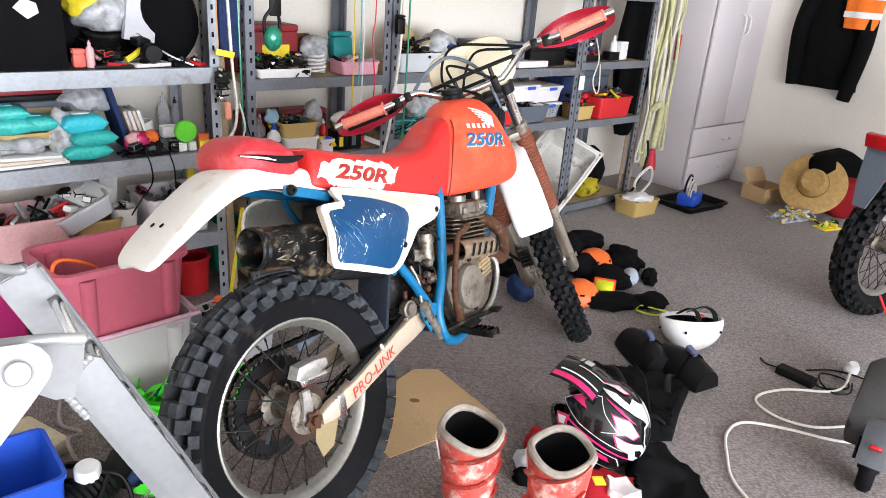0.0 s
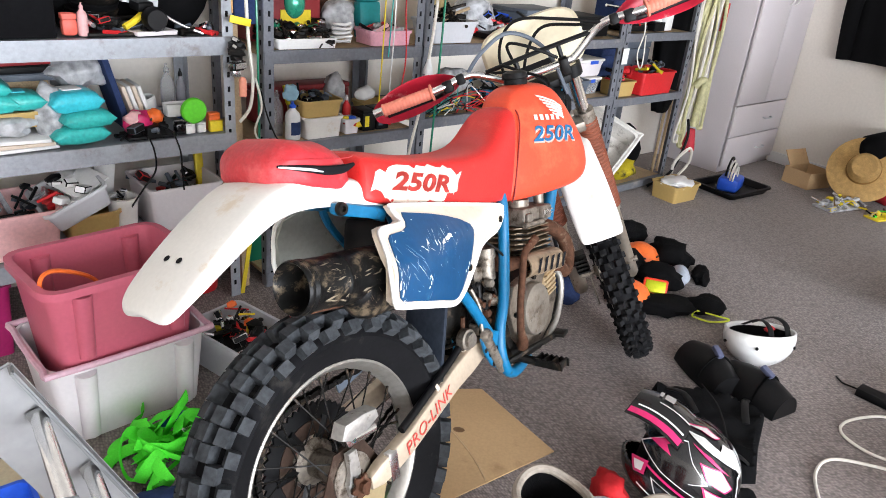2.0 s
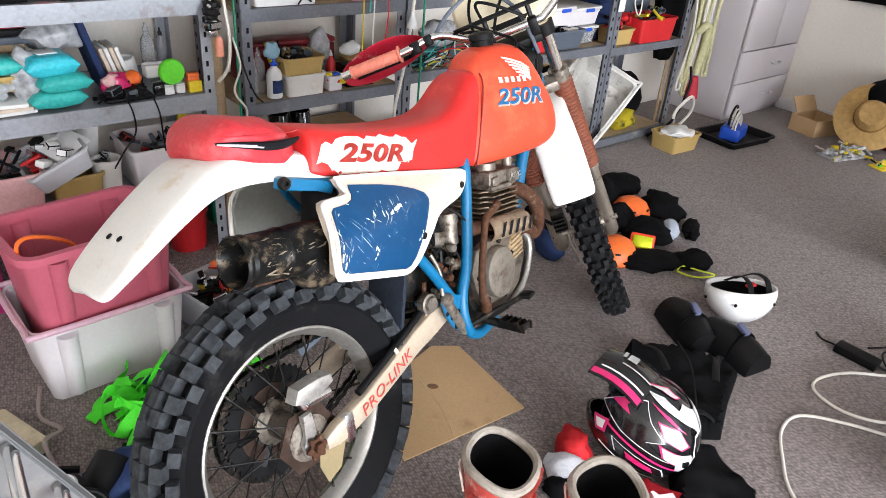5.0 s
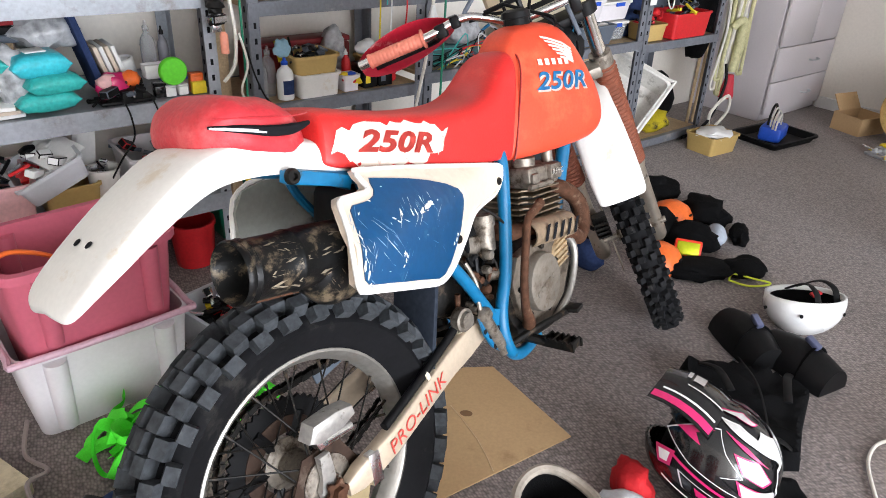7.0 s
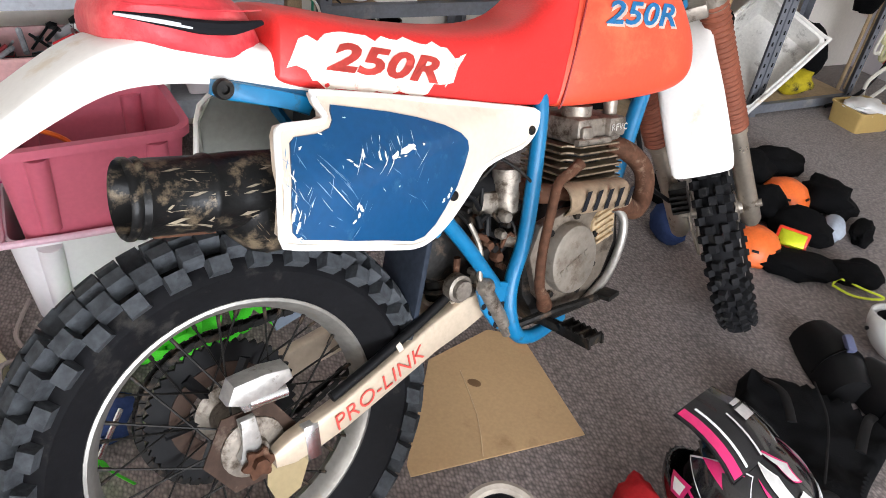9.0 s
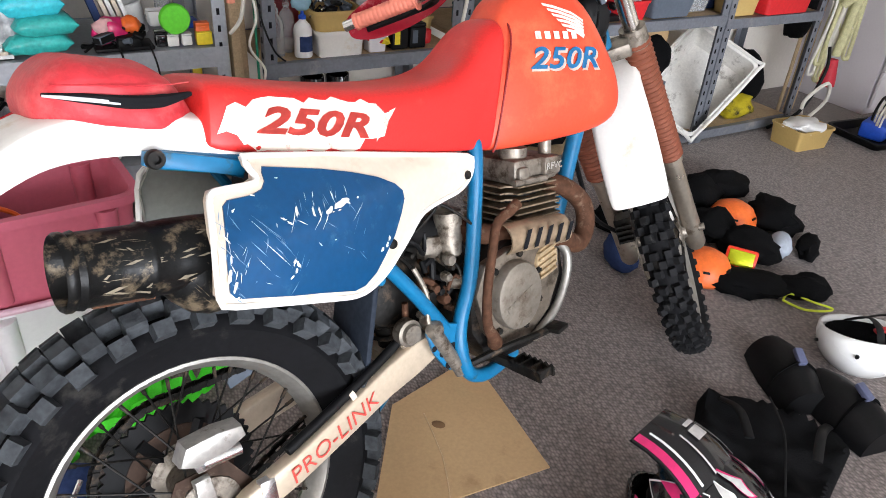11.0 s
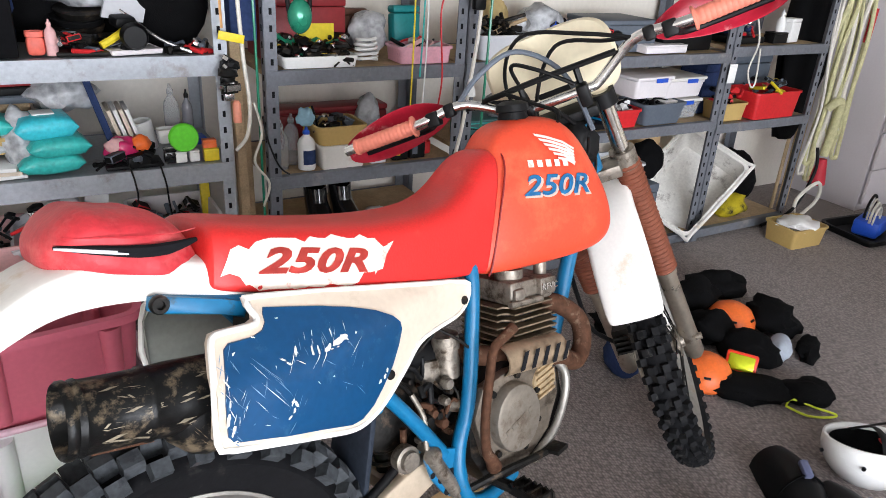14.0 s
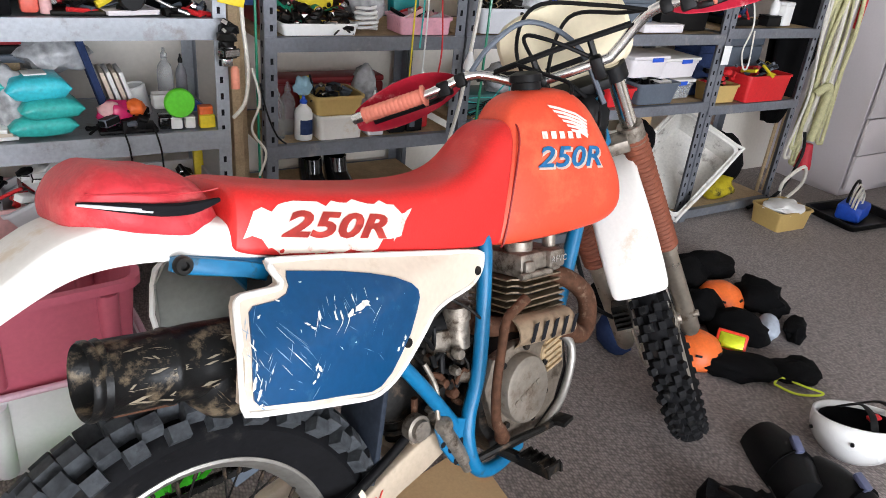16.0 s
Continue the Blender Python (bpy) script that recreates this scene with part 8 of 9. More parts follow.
# full-face motocross helmet lying on its side
def mx_helmet():
    t = thing("motocross_helmet", at(0.535, 1.915, 0.128) @ pose(0, 0, 0, 0, 0, 150) @ pose(0, 0, 0, 14, -20, 0), "black, white and pink motocross helmet with a peak on the floor", "helmet")
    bm = bm_new()
    rings = []
    for i in range(13):
        ph = radians(-62 + 152 * i / 12)
        r, z = math.cos(ph), math.sin(ph)
        ring = []
        for j in range(32):
            a = 2 * math.pi * j / 32
            x, y = math.cos(a) * r, math.sin(a) * r
            sx = 0.150 + (0.045 * max(0, -z) if x > 0 else 0)
            ring.append(Vector((x * sx, y * 0.122, z * 0.138)))
        rings.append(ring)
    loft(bm, rings)
    # eye port
    for f in list(bm.faces):
        c = f.calc_center_median()
        if c.x > 0.085 and -0.045 < c.z < 0.045 and abs(c.y) < 0.095:
            bm.faces.remove(f)
    shell = part("shell", bm, GLOSSBLACK, t, "gloss black shell")
    shell.modifiers.new("thick", "SOLIDIFY").thickness = 0.012
    shell.modifiers.new("soft", "SUBSURF").levels = 1
    bm = bm_new()
    blob(bm, (0, 0, 0), (0.125, 0.10, 0.115), 3, 0.05, 2)
    part("liner", bm, BLACKCLOTH, t, "black padded liner")
    bm = bm_new()
    rings = []
    for f in (0, 0.25, 0.5, 0.75, 1):
        x, w, z = 0.045 + 0.155 * f, 0.114 - 0.034 * f, 0.128 + 0.030 * f - 0.055 * f * f
        top = [Vector((x, w * k, z - 0.050 * abs(k) ** 2.2)) for k in (-1, -0.8, -0.5, -0.2, 0.2, 0.5, 0.8, 1)]
        rings.append(top + [p - Vector((0, 0, 0.005)) for p in top[::-1]])
    loft(bm, rings)
    pk = part("peak", bm, GLOSSBLACK, t, "black visor peak")
    for f0, f1, k0, k1, m in ((0.02, 0.98, -0.99, -0.86, HOTPINK), (0.02, 0.98, 0.86, 0.99, HOTPINK), (0.05, 0.90, -0.78, -0.74, PAPER), (0.05, 0.90, 0.74, 0.78, PAPER), (0.05, 0.65, -0.46, -0.42, SILVER), (0.05, 0.65, 0.42, 0.46, SILVER), (0.45, 0.62, -0.22, 0.22, SILVER), (0.66, 0.72, -0.30, 0.16, SILVER)):
        bm = bm_new()
        rows = []
        for i in range(6):
            f = f0 + (f1 - f0) * i / 5
            x, w, z = 0.045 + 0.155 * f, 0.114 - 0.034 * f, 0.128 + 0.030 * f - 0.055 * f * f
            rows.append([bm.verts.new((x, w * k, z - 0.050 * abs(k) ** 2.2 + 0.003)) for k in (k0, (k0 + k1) / 2, k1)])
        for a, b in zip(rows, rows[1:]):
            for j in range(2):
                bm.faces.new((a[j], a[j + 1], b[j + 1], b[j]))
        part("graphic", bm, m, pk)
    # shell graphics: bent lightning-like stripes
    def decal(pts, m, lift):
        bm = sheet(pts, 0.02)
        for v in bm.verts:
            th, ph = v.co.x, v.co.y
            r, z = math.cos(ph), math.sin(ph)
            sx = 0.150 + (0.045 * max(0, -z) if math.cos(th) > 0 else 0)
            k = 1.0 + lift
            v.co = Vector((math.cos(th) * r * sx * k, math.sin(th) * r * 0.122 * k, z * 0.138 * k))
        part("graphic", bm, m, t)
    def nested(pts, layers, lift):
        cx, cy = sum(p[0] for p in pts) / len(pts), sum(p[1] for p in pts) / len(pts)
        for i, (sc, m) in enumerate(layers):
            decal([(cx + (x - cx) * sc, cy + (y - cy) * sc) for x, y in pts], m, lift + 0.006 * i)

    for sgn in (1, -1):
        for pts, layers, lift in (
            ([(0.62, 0.12), (0.95, 0.62), (1.25, 0.80), (1.62, 0.52), (2.05, 0.34), (1.75, 0.16), (2.35, 0.02), (1.3, 0.0)], ((1.0, PAPER), (0.95, GLOSSBLACK)), 0.018),
            ([(0.75, 0.30), (1.02, 0.62), (1.22, 0.70), (1.05, 0.46), (1.25, 0.36)], ((1.0, HOTPINK),), 0.034),
            ([(1.70, 0.62), (2.20, 0.70), (2.62, 0.46), (2.45, 0.34), (1.98, 0.40)], ((1.0, HOTPINK), (0.86, SILVER)), 0.020),
            ([(1.95, 0.27), (2.45, 0.26), (2.90, 0.06), (2.62, 0.0), (2.15, 0.05)], ((1.0, HOTPINK), (0.86, SILVER)), 0.020),
            ([(0.95, 0.95), (1.45, 1.10), (2.05, 1.05), (2.75, 0.80), (2.1, 0.88), (1.4, 0.92)], ((1.0, PAPER), (0.9, SILVER)), 0.020),
            ([(1.3, 0.84), (1.9, 0.82), (2.5, 0.66), (1.9, 0.74)], ((1.0, HOTPINK),), 0.020),
            ([(1.25, -0.22), (2.35, -0.20), (2.62, -0.42), (1.45, -0.46)], ((1.0, PAPER), (0.93, GLOSSBLACK), (0.5, HOTPINK)), 0.018),
            ([(1.0, -0.07), (2.95, -0.09), (2.95, -0.13), (1.0, -0.12)], ((1.0, HOTPINK),), 0.020),
            ([(1.1, -0.58), (2.8, -0.60), (2.8, -0.63), (1.1, -0.63)], ((1.0, PAPER),), 0.018),
            ([(2.05, 0.96), (2.65, 0.84), (3.10, 0.62), (3.12, 1.12), (2.3, 1.22)], ((1.0, SILVER), (0.72, PAPER)), 0.022),
            ([(0.55, 0.98), (1.1, 1.18), (1.9, 1.24), (2.3, 1.34), (1.0, 1.38)], ((1.0, HOTPINK), (0.80, SILVER)), 0.022),
            ([(2.30, 0.24), (2.75, 0.30), (3.10, 0.10), (3.10, -0.18), (2.60, -0.12)], ((1.0, SILVER), (0.66, PAPER), (0.4, GLOSSBLACK)), 0.022),
            ([(0.72, -0.20), (1.05, -0.02), (1.15, -0.30), (0.95, -0.42)], ((1.0, HOTPINK), (0.6, PAPER)), 0.022),
            ([(2.75, 0.66), (3.05, 0.80), (2.95, 0.40), (3.05, 0.12), (2.80, 0.34)], ((1.0, PAPER), (0.8, GLOSSBLACK)), 0.024),
        ):
            nested([(sgn * a, b) for a, b in pts], layers, lift)


mx_helmet()


# white half helmet upside down
def half_helmet():
    t = thing("open_face_helmet", at(1.01, 2.755, 0.108) @ pose(0, 0, 0, 166, 8, 40) @ Matrix.Scale(1.14, 4), "white open-face helmet resting upside down", "helmet")
    bm = bm_new()
    rings = []
    for i in range(9):
        ph = radians(-10 + 98 * i / 8)
        rings.append([Vector((math.cos(a) * math.cos(ph) * 0.125, math.sin(a) * math.cos(ph) * 0.108, math.sin(ph) * 0.105)) for a in [2 * math.pi * j / 28 for j in range(28)]])
    loft(bm, rings, cap=False)
    sh = part("shell", bm, HELMETWHITE, t, "glossy white shell")
    sh.modifiers.new("thick", "SOLIDIFY").thickness = 0.008
    bm = bm_new()
    rings = []
    for i in range(7):
        ph = radians(-4 + 80 * i / 6)
        rings.append([Vector((math.cos(a) * math.cos(ph) * 0.108, math.sin(a) * math.cos(ph) * 0.092, math.sin(ph) * 0.088)) for a in [2 * math.pi * j / 20 for j in range(20)]])
    loft(bm, rings, cap=False)
    part("liner", bm, BLACKCLOTH, t, "black padded liner")
    for k in range(2):
        bm = bm_new()
        tube(bm, [(-0.05 + 0.10 * k, 0.07, 0.0), (-0.04 + 0.1 * k, 0.05, -0.04), (-0.01 + 0.08 * k, 0.0, -0.05), (0.0 + 0.06 * k, -0.06, -0.02)], 0.010, 6, 4, flat=0.25)
        part("chin_strap", bm, BLACK, t, "black chin strap")
    bm = bm_new()
    box(bm, (0.02, 0.02, -0.02), (0.03, 0.02, 0.008), (10, 20, 30), 0.002)
    part("buckle", bm, REDBOX, t, "red buckle")
    for a in (30, 80, 150, 210, 300):
        bm = bm_new()
        c = Vector((math.cos(radians(a)) * 0.1275, math.sin(radians(a)) * 0.1105, 0.022))
        rod(bm, c * 0.97, c * 1.015, 0.005, 8)
        part("rivet", bm, BLACK, t)


half_helmet()
# knee guards and armoured vest
for k, (x, y, rz) in enumerate(((0.80, 2.575, 20), (0.94, 2.48, 35))):
    t = thing("knee_guard", at(x, y, 0, rz), "black padded knee guard with buckles", "knee guard", "pair of knee guards")
    bm = bm_new()
    rings = []
    for f in (0, 0.25, 0.5, 0.75, 1):
        w, h = 0.062 + 0.012 * math.sin(f * 3.1), 0.075 + 0.03 * math.sin(f * 3.1)
        rings.append([Vector((w * math.cos(a), -0.11 + 0.24 * f, 0.004 + h * max(0, math.sin(a)))) for a in [math.pi * j / 10 for j in range(11)]] + [Vector((0, -0.11 + 0.24 * f, 0.002))])
    loft(bm, rings)
    part("shell", bm, BLACK, t)
    bm = bm_new()
    tube(bm, [(-0.064, -0.02, 0.02), (-0.045, -0.02, 0.075), (0, -0.02, 0.108), (0.045, -0.02, 0.075), (0.064, -0.02, 0.02)], 0.014, 6, 4, flat=0.25)
    part("strap", bm, BLACKCLOTH, t, "black strap")
    bm = bm_new()
    box(bm, (0.0, -0.01, 0.118), (0.024, 0.05, 0.018), (20, 0, 0), 0.005)
    part("buckle", bm, mat("blue_grey_buckle", (0.09, 0.10, 0.17), 0.3), t, "blue-grey buckle")


def cloth(name, pts, m, label, category, seed=1, h=0.03, amp=0.02, length=0.03):
    """A sheet of cloth lying in folds on the floor."""
    bm = sheet(pts, length)
    edge = set()
    for e in bm.edges:
        if e.is_boundary:
            edge |= set(e.verts)
    for v in bm.verts:
        q = Vector((v.co.x * 9 + seed, v.co.y * 9, seed * 3.7))
        v.co.z = 0.004 if v in edge else max(0.004, h + amp * noise.noise(q) + amp * 0.5 * noise.noise(q * 2.3))
    return solo(name, bm, m, Matrix(), label, category, smooth=70)


vest = cloth("armour_vest", [(0.56, 2.42), (0.68, 2.46), (0.88, 2.42), (0.93, 2.36), (0.86, 2.20), (0.80, 2.03), (0.66, 2.01), (0.62, 2.12), (0.54, 2.25)], BLACKCLOTH, "black fabric armour vest spread on the carpet", "vest", 2, 0.045, 0.03)
for name, pts, rad, m, label in (("zip", [(0.73, 2.44, 0.06), (0.745, 2.30, 0.075), (0.735, 2.16, 0.07), (0.73, 2.04, 0.03)], 0.003, BLACK, "black zip"),
                                 ("waist_strap", [(0.655, 2.03, 0.03), (0.73, 2.06, 0.075), (0.80, 2.05, 0.03)], 0.011, BLACK, "black waist strap"),
                                 ("shoulder_strap", [(0.60, 2.40, 0.05), (0.64, 2.33, 0.085), (0.66, 2.24, 0.08)], 0.012, BLACK, "black shoulder strap"),
                                 ("shoulder_strap", [(0.87, 2.39, 0.05), (0.83, 2.31, 0.085), (0.81, 2.22, 0.075)], 0.012, BLACK, "black shoulder strap")):
    bm = bm_new()
    tube(bm, pts, rad, 8, 5, flat=0.35)
    part(name, bm, m, vest, label)
cloth("black_trousers", [(0.66, 1.98), (0.77, 1.95), (0.83, 1.80), (0.84, 1.62), (0.70, 1.58), (0.60, 1.68), (0.62, 1.85)], BLACKCLOTH, "black riding trousers heaped on the carpet", "trousers", 5, 0.055, 0.04)
cloth("red_jersey", [(0.46, 1.78), (0.56, 1.80), (0.66, 1.74), (0.64, 1.62), (0.50, 1.58), (0.42, 1.66)], mat("red_jersey_cloth", (0.45, 0.02, 0.03), 0.85, bump=0.4), "red and white jersey heaped on the carpet", "jersey", 7, 0.05, 0.03)
cloth("white_patch", [(0.53, 1.73), (0.60, 1.75), (0.64, 1.66), (0.58, 1.62), (0.52, 1.65)], mat("white_jersey_cloth", (0.74, 0.68, 0.70), 0.85), "white and pink cloth panel on a jersey", "cloth", 9, 0.082, 0.012)
lump_w = lambda name, x, y, z, size, m, label, cat, seed, rough=0.3: solo(name, blob(bm_new(), (0, 0, size[2] * 0.8), size, seed, rough, 3, 4.0, floor=0.0), m, at(x, y, z, seed * 37), label, cat, smooth=60)
lump_w("red_glove", 0.355, 1.885, 0.0, (0.065, 0.045, 0.045), mat("red_glove_cloth", (0.55, 0.025, 0.03), 0.7, bump=0.4), "crumpled red riding glove", "glove", 3)
lump_w("white_glove", 0.345, 1.795, 0.0, (0.075, 0.055, 0.035), mat("white_glove_cloth", (0.72, 0.74, 0.78), 0.7, bump=0.4), "white and black riding glove", "glove", 4)
lump_w("glove_cuff", 0.32, 1.74, 0.0, (0.05, 0.03, 0.03), BLACKCLOTH, "black glove cuff on the carpet", "glove", 5)
bm = bm_new()
box(bm, (0, 0, 0), (0.035, 0.030, 0.003), (12, 8, 20), 0.001)
solo("yellow_label", bm, YELLOW, at(0.505, 1.665, 0.098), "small yellow warning label on the jersey", "label")
# gear heap in front of the bike
for k, (x, y, s, sd) in enumerate(((0.64, 3.78, (0.16, 0.09, 0.06), 1), (0.56, 3.62, (0.12, 0.09, 0.07), 2), (0.86, 3.60, (0.13, 0.09, 0.055), 3), (0.74, 3.30, (0.11, 0.09, 0.055), 4), (0.72, 3.06, (0.14, 0.08, 0.035), 5), (0.92, 3.11, (0.09, 0.07, 0.032), 6), (0.97, 3.42, (0.10, 0.04, 0.03), 7), (0.62, 3.40, (0.10, 0.08, 0.06), 8), (0.27, 3.30, (0.10, 0.07, 0.05), 9))):
    lump_w("black_riding_gear", x, y, 0, s, BLACKCLOTH, "black riding clothing heaped on the carpet", "clothing", sd, 0.35)
for x, y in ((0.585, 3.09), (0.70, 3.53)):
    t = thing("orange_helmet", at(x, y, 0.0, 30), "orange child's helmet among black clothing", "helmet", "orange helmets")
    bm = bm_new()
    lathe(bm, [(0.0, 0.105), (0.035, 0.100), (0.07, 0.080), (0.092, 0.045), (0.096, 0.015), (0.088, 0.004), (0.0, 0.004)], 24)
    part("shell", bm, ORANGE, t)
    for k in range(6):
        a = radians(60 * k)
        bm = bm_new()
        box(bm, (0.083 * math.cos(a), 0.083 * math.sin(a), 0.062), (0.006, 0.022, 0.008), (0, -35, math.degrees(a)), 0.001)
        part("vent", bm, BLACK, t, "dark vent slot")
t = thing("riding_goggles", at(0.705, 3.165, 0.055, -10, -30), "red-framed goggles with an iridescent yellow lens", "goggles")
bm = bm_new()
box(bm, (0, 0, 0), (0.105, 0.02, 0.075), (0, 0, 0), 0.008)
part("goggle_frame", bm, mat("fluoro_red_frame", (0.85, 0.05, 0.02), 0.4), t, "fluorescent red frame")
bm = bm_new()
box(bm, (0, -0.011, 0), (0.085, 0.006, 0.055), (0, 0, 0), 0.003)
part("lens", bm, VISOR, t, "iridescent yellow lens")
lump_w("pale_shoe", 0.87, 3.39, 0, (0.085, 0.04, 0.035), mat("pale_blue_grey_cloth", (0.45, 0.50, 0.58), 0.8), "pale blue-grey shoe in the heap", "shoe", 12, 0.15)
lump_w("dark_shoe", 0.30, 3.05, 0, (0.09, 0.05, 0.06), NAVY, "navy and white shoe behind the wheel", "shoe", 13, 0.15)
bm = bm_new()
tube(bm, [(0.84, 3.02, 0.012), (0.90, 2.985, 0.014), (0.97, 3.0, 0.016), (0.99, 3.02, 0.018), (0.93, 3.015, 0.03), (0.86, 3.04, 0.03), (0.84, 3.02, 0.014)], 0.004, 6, 4)
solo("yellow_piping", bm, mat("fluoro_yellow_piping", (0.65, 0.75, 0.05), 0.6), Matrix(), "fluorescent yellow piping on a glove cuff", "trim")
# tubs along the far wall
open_tub("mustard_tub", 4.07, 2.42, 0.0, (0.24, 0.19, 0.105), MUSTARD, "mustard tub lined with white paper on the carpet", "tub", rz=-4, taper=0.9)
lump("white_paper", 4.07, 2.42, 0.075, (0.115, 0.085, 0.028), PAPER, "crumpled white paper in a tub", "paper", 110, 0.5)
bm = bm_new()
tub(bm, 0.42, 0.30, 0.045, 0.9, 0.004, 0.012, 0.03, 0.012)
solo("black_drip_tray", bm, BLACK, room(4.58, 2.31, 0.0, -6), "black plastic drip tray on the carpet", "tray")
t = thing("foot_pump", room(4.55, 2.31, 0.008, 15), "blue pump with white and black leads in a tray", "pump")
bm = bm_new()
box(bm, (0, 0, 0.05), (0.19, 0.13, 0.09), bevel=0.02)
part("body", bm, BLUEBIN, t, "blue plastic pump body")
for k in range(4):
    bm = bm_new()
    r = 0.07 + 0.01 * k
    tube(bm, [(-0.05 + r * math.cos(a) * 0.9 + 0.03 * k, 0.02 * k - 0.03, 0.10 + r * math.sin(a)) for a in [radians(-10 + 25 * j) for j in range(9)]], 0.007 if k % 2 else 0.005, 7, 4)
    part("lead", bm, CABLEWHITE if k < 3 else BLACK, t, "looped lead")
# brown box, hat, bag by the side wall
t = thing("cardboard_box", at(2.13, 5.25, 0, 32), "open brown cardboard box with raised flaps", "box")
for c, s, r in (((0, 0, 0.004), (0.24, 0.20, 0.006), (0, 0, 0)), ((0, -0.10, 0.055), (0.24, 0.005, 0.11), (0, 0, 0)), ((0, 0.10, 0.055), (0.24, 0.005, 0.11), (0, 0, 0)), ((-0.12, 0, 0.055), (0.005, 0.20, 0.11), (0, 0, 0)), ((0.12, 0, 0.055), (0.005, 0.20, 0.11), (0, 0, 0)), ((0.02, 0.13, 0.155), (0.20, 0.005, 0.11), (-35, 0, 0))):
    bm = bm_new()
    box(bm, c, s, r)
    part("panel", bm, KRAFT, t, smooth=0)
t = thing("straw_hat", at(2.335, 4.97, 0.215) @ pose(0, 0, 0, 62, 0, -28) @ Matrix.Scale(0.9, 4), "woven straw sun hat leaning on a bag", "hat")
bm = bm_new()
lathe(bm, [(0.235, -0.006), (0.238, 0.0), (0.230, 0.004), (0.17, 0.008), (0.115, 0.012), (0.108, 0.03), (0.098, 0.085), (0.08, 0.105), (0.04, 0.098), (0.0, 0.092)], 40)
part("hat_body", bm, STRAW, t)
bm = bm_new()
lathe(bm, [(0.110, 0.016), (0.108, 0.036), (0.112, 0.036), (0.114, 0.016)], 36, closed=True)
part("band", bm, mat("dark_straw_band", (0.32, 0.18, 0.06), 0.8), t, "darker woven band")
solo("red_gear_bag", blob(bm_new(), (0, 0, 0.13), (0.20, 0.13, 0.15), 4, 0.15, 3, 2.5, floor=0.0), mat("red_bag_cloth", (0.30, 0.015, 0.02), 0.9, bump=0.3), at(2.58, 5.00, 0, 20), "red and black gear bag on the carpet", "bag", smooth=60)
solo("black_gear_bag", blob(bm_new(), (0, 0, 0.19), (0.24, 0.14, 0.17), 6, 0.15, 3, 2.5, floor=0.0), BLACKCLOTH, at(2.52, 5.12, 0.09, 20), "black padded bag leaning on the red bag", "bag", smooth=60)
odds("plastic_parts", at(2.16, 4.79, 0, 30), 0.30, 0.14, 0.06, [POLY, GREYBIN, BRIGHT, YELLOW], 120, 40, "silver and clear packets strewn on the carpet")
odds("plastic_parts", at(2.36, 4.66, 0, 30), 0.16, 0.10, 0.05, [YELLOW, POLY, STRAP, BLACK], 121, 20, "yellow and silver packets strewn on the carpet")
# jacket and safety vest on the wall
bm = bm_new()
rings = []
for z, w, dth, sh in ((-0.02, 0.02, 0.02, 0), (0.04, 0.10, 0.05, 0), (0.10, 0.19, 0.07, 0), (0.30, 0.20, 0.075, 0.01), (0.55, 0.205, 0.07, 0.0), (0.78, 0.21, 0.06, 0.0)):
    rings.append([Vector((w * math.cos(a) + 0.02 * math.sin(4 * a + z * 9), sh - dth * (0.55 + 0.45 * math.sin(a)) - 0.012 * math.sin(7 * a + z * 6), -z)) for a in [2 * math.pi * j / 30 for j in range(30)]])
loft(bm, rings)
t = solo("black_jacket", bm, BLACKCLOTH, room(5.597, 2.02, 1.60, -90), "black zipped jacket hanging on the wall", "jacket", smooth=70)
bm = bm_new()
tube(bm, [(-0.19, -0.06, -0.12), (-0.235, -0.07, -0.40), (-0.21, -0.06, -0.78)], [0.06, 0.055, 0.045], 10, 5)
part("sleeve", bm, BLACKCLOTH, t, "black sleeve")
bm = bm_new()
tube(bm, [(0.19, -0.06, -0.12), (0.215, -0.075, -0.45), (0.17, -0.07, -0.84)], [0.06, 0.055, 0.045], 10, 5)
part("sleeve", bm, BLACKCLOTH, t, "black sleeve")
bm = bm_new()
rings = []
for z, w in ((0.0, 0.10), (0.12, 0.12), (0.25, 0.115), (0.36, 0.10)):
    rings.append([Vector((w * math.cos(a), -0.09 - 0.05 * math.sin(a) - 0.01 * math.sin(5 * a), -z)) for a in [2 * math.pi * j / 20 for j in range(20)]])
loft(bm, rings)
t = solo("safety_vest", bm, mat("orange_safety_cloth", (0.90, 0.20, 0.03), 0.8, bump=0.3), room(5.597, 1.86, 1.60, -90), "orange safety vest with silver bands hanging on the wall", "vest", smooth=70)
for z in (-0.15, -0.27):
    bm = bm_new()
    rings = [[Vector((0.118 * math.cos(a), -0.092 - 0.054 * math.sin(a) - 0.01 * math.sin(5 * a), z + dz)) for a in [2 * math.pi * j / 20 for j in range(20)]] for dz in (0.02, -0.02)]
    loft(bm, rings)
    part("reflective_band", bm, PAPER, t, "silver reflective band")

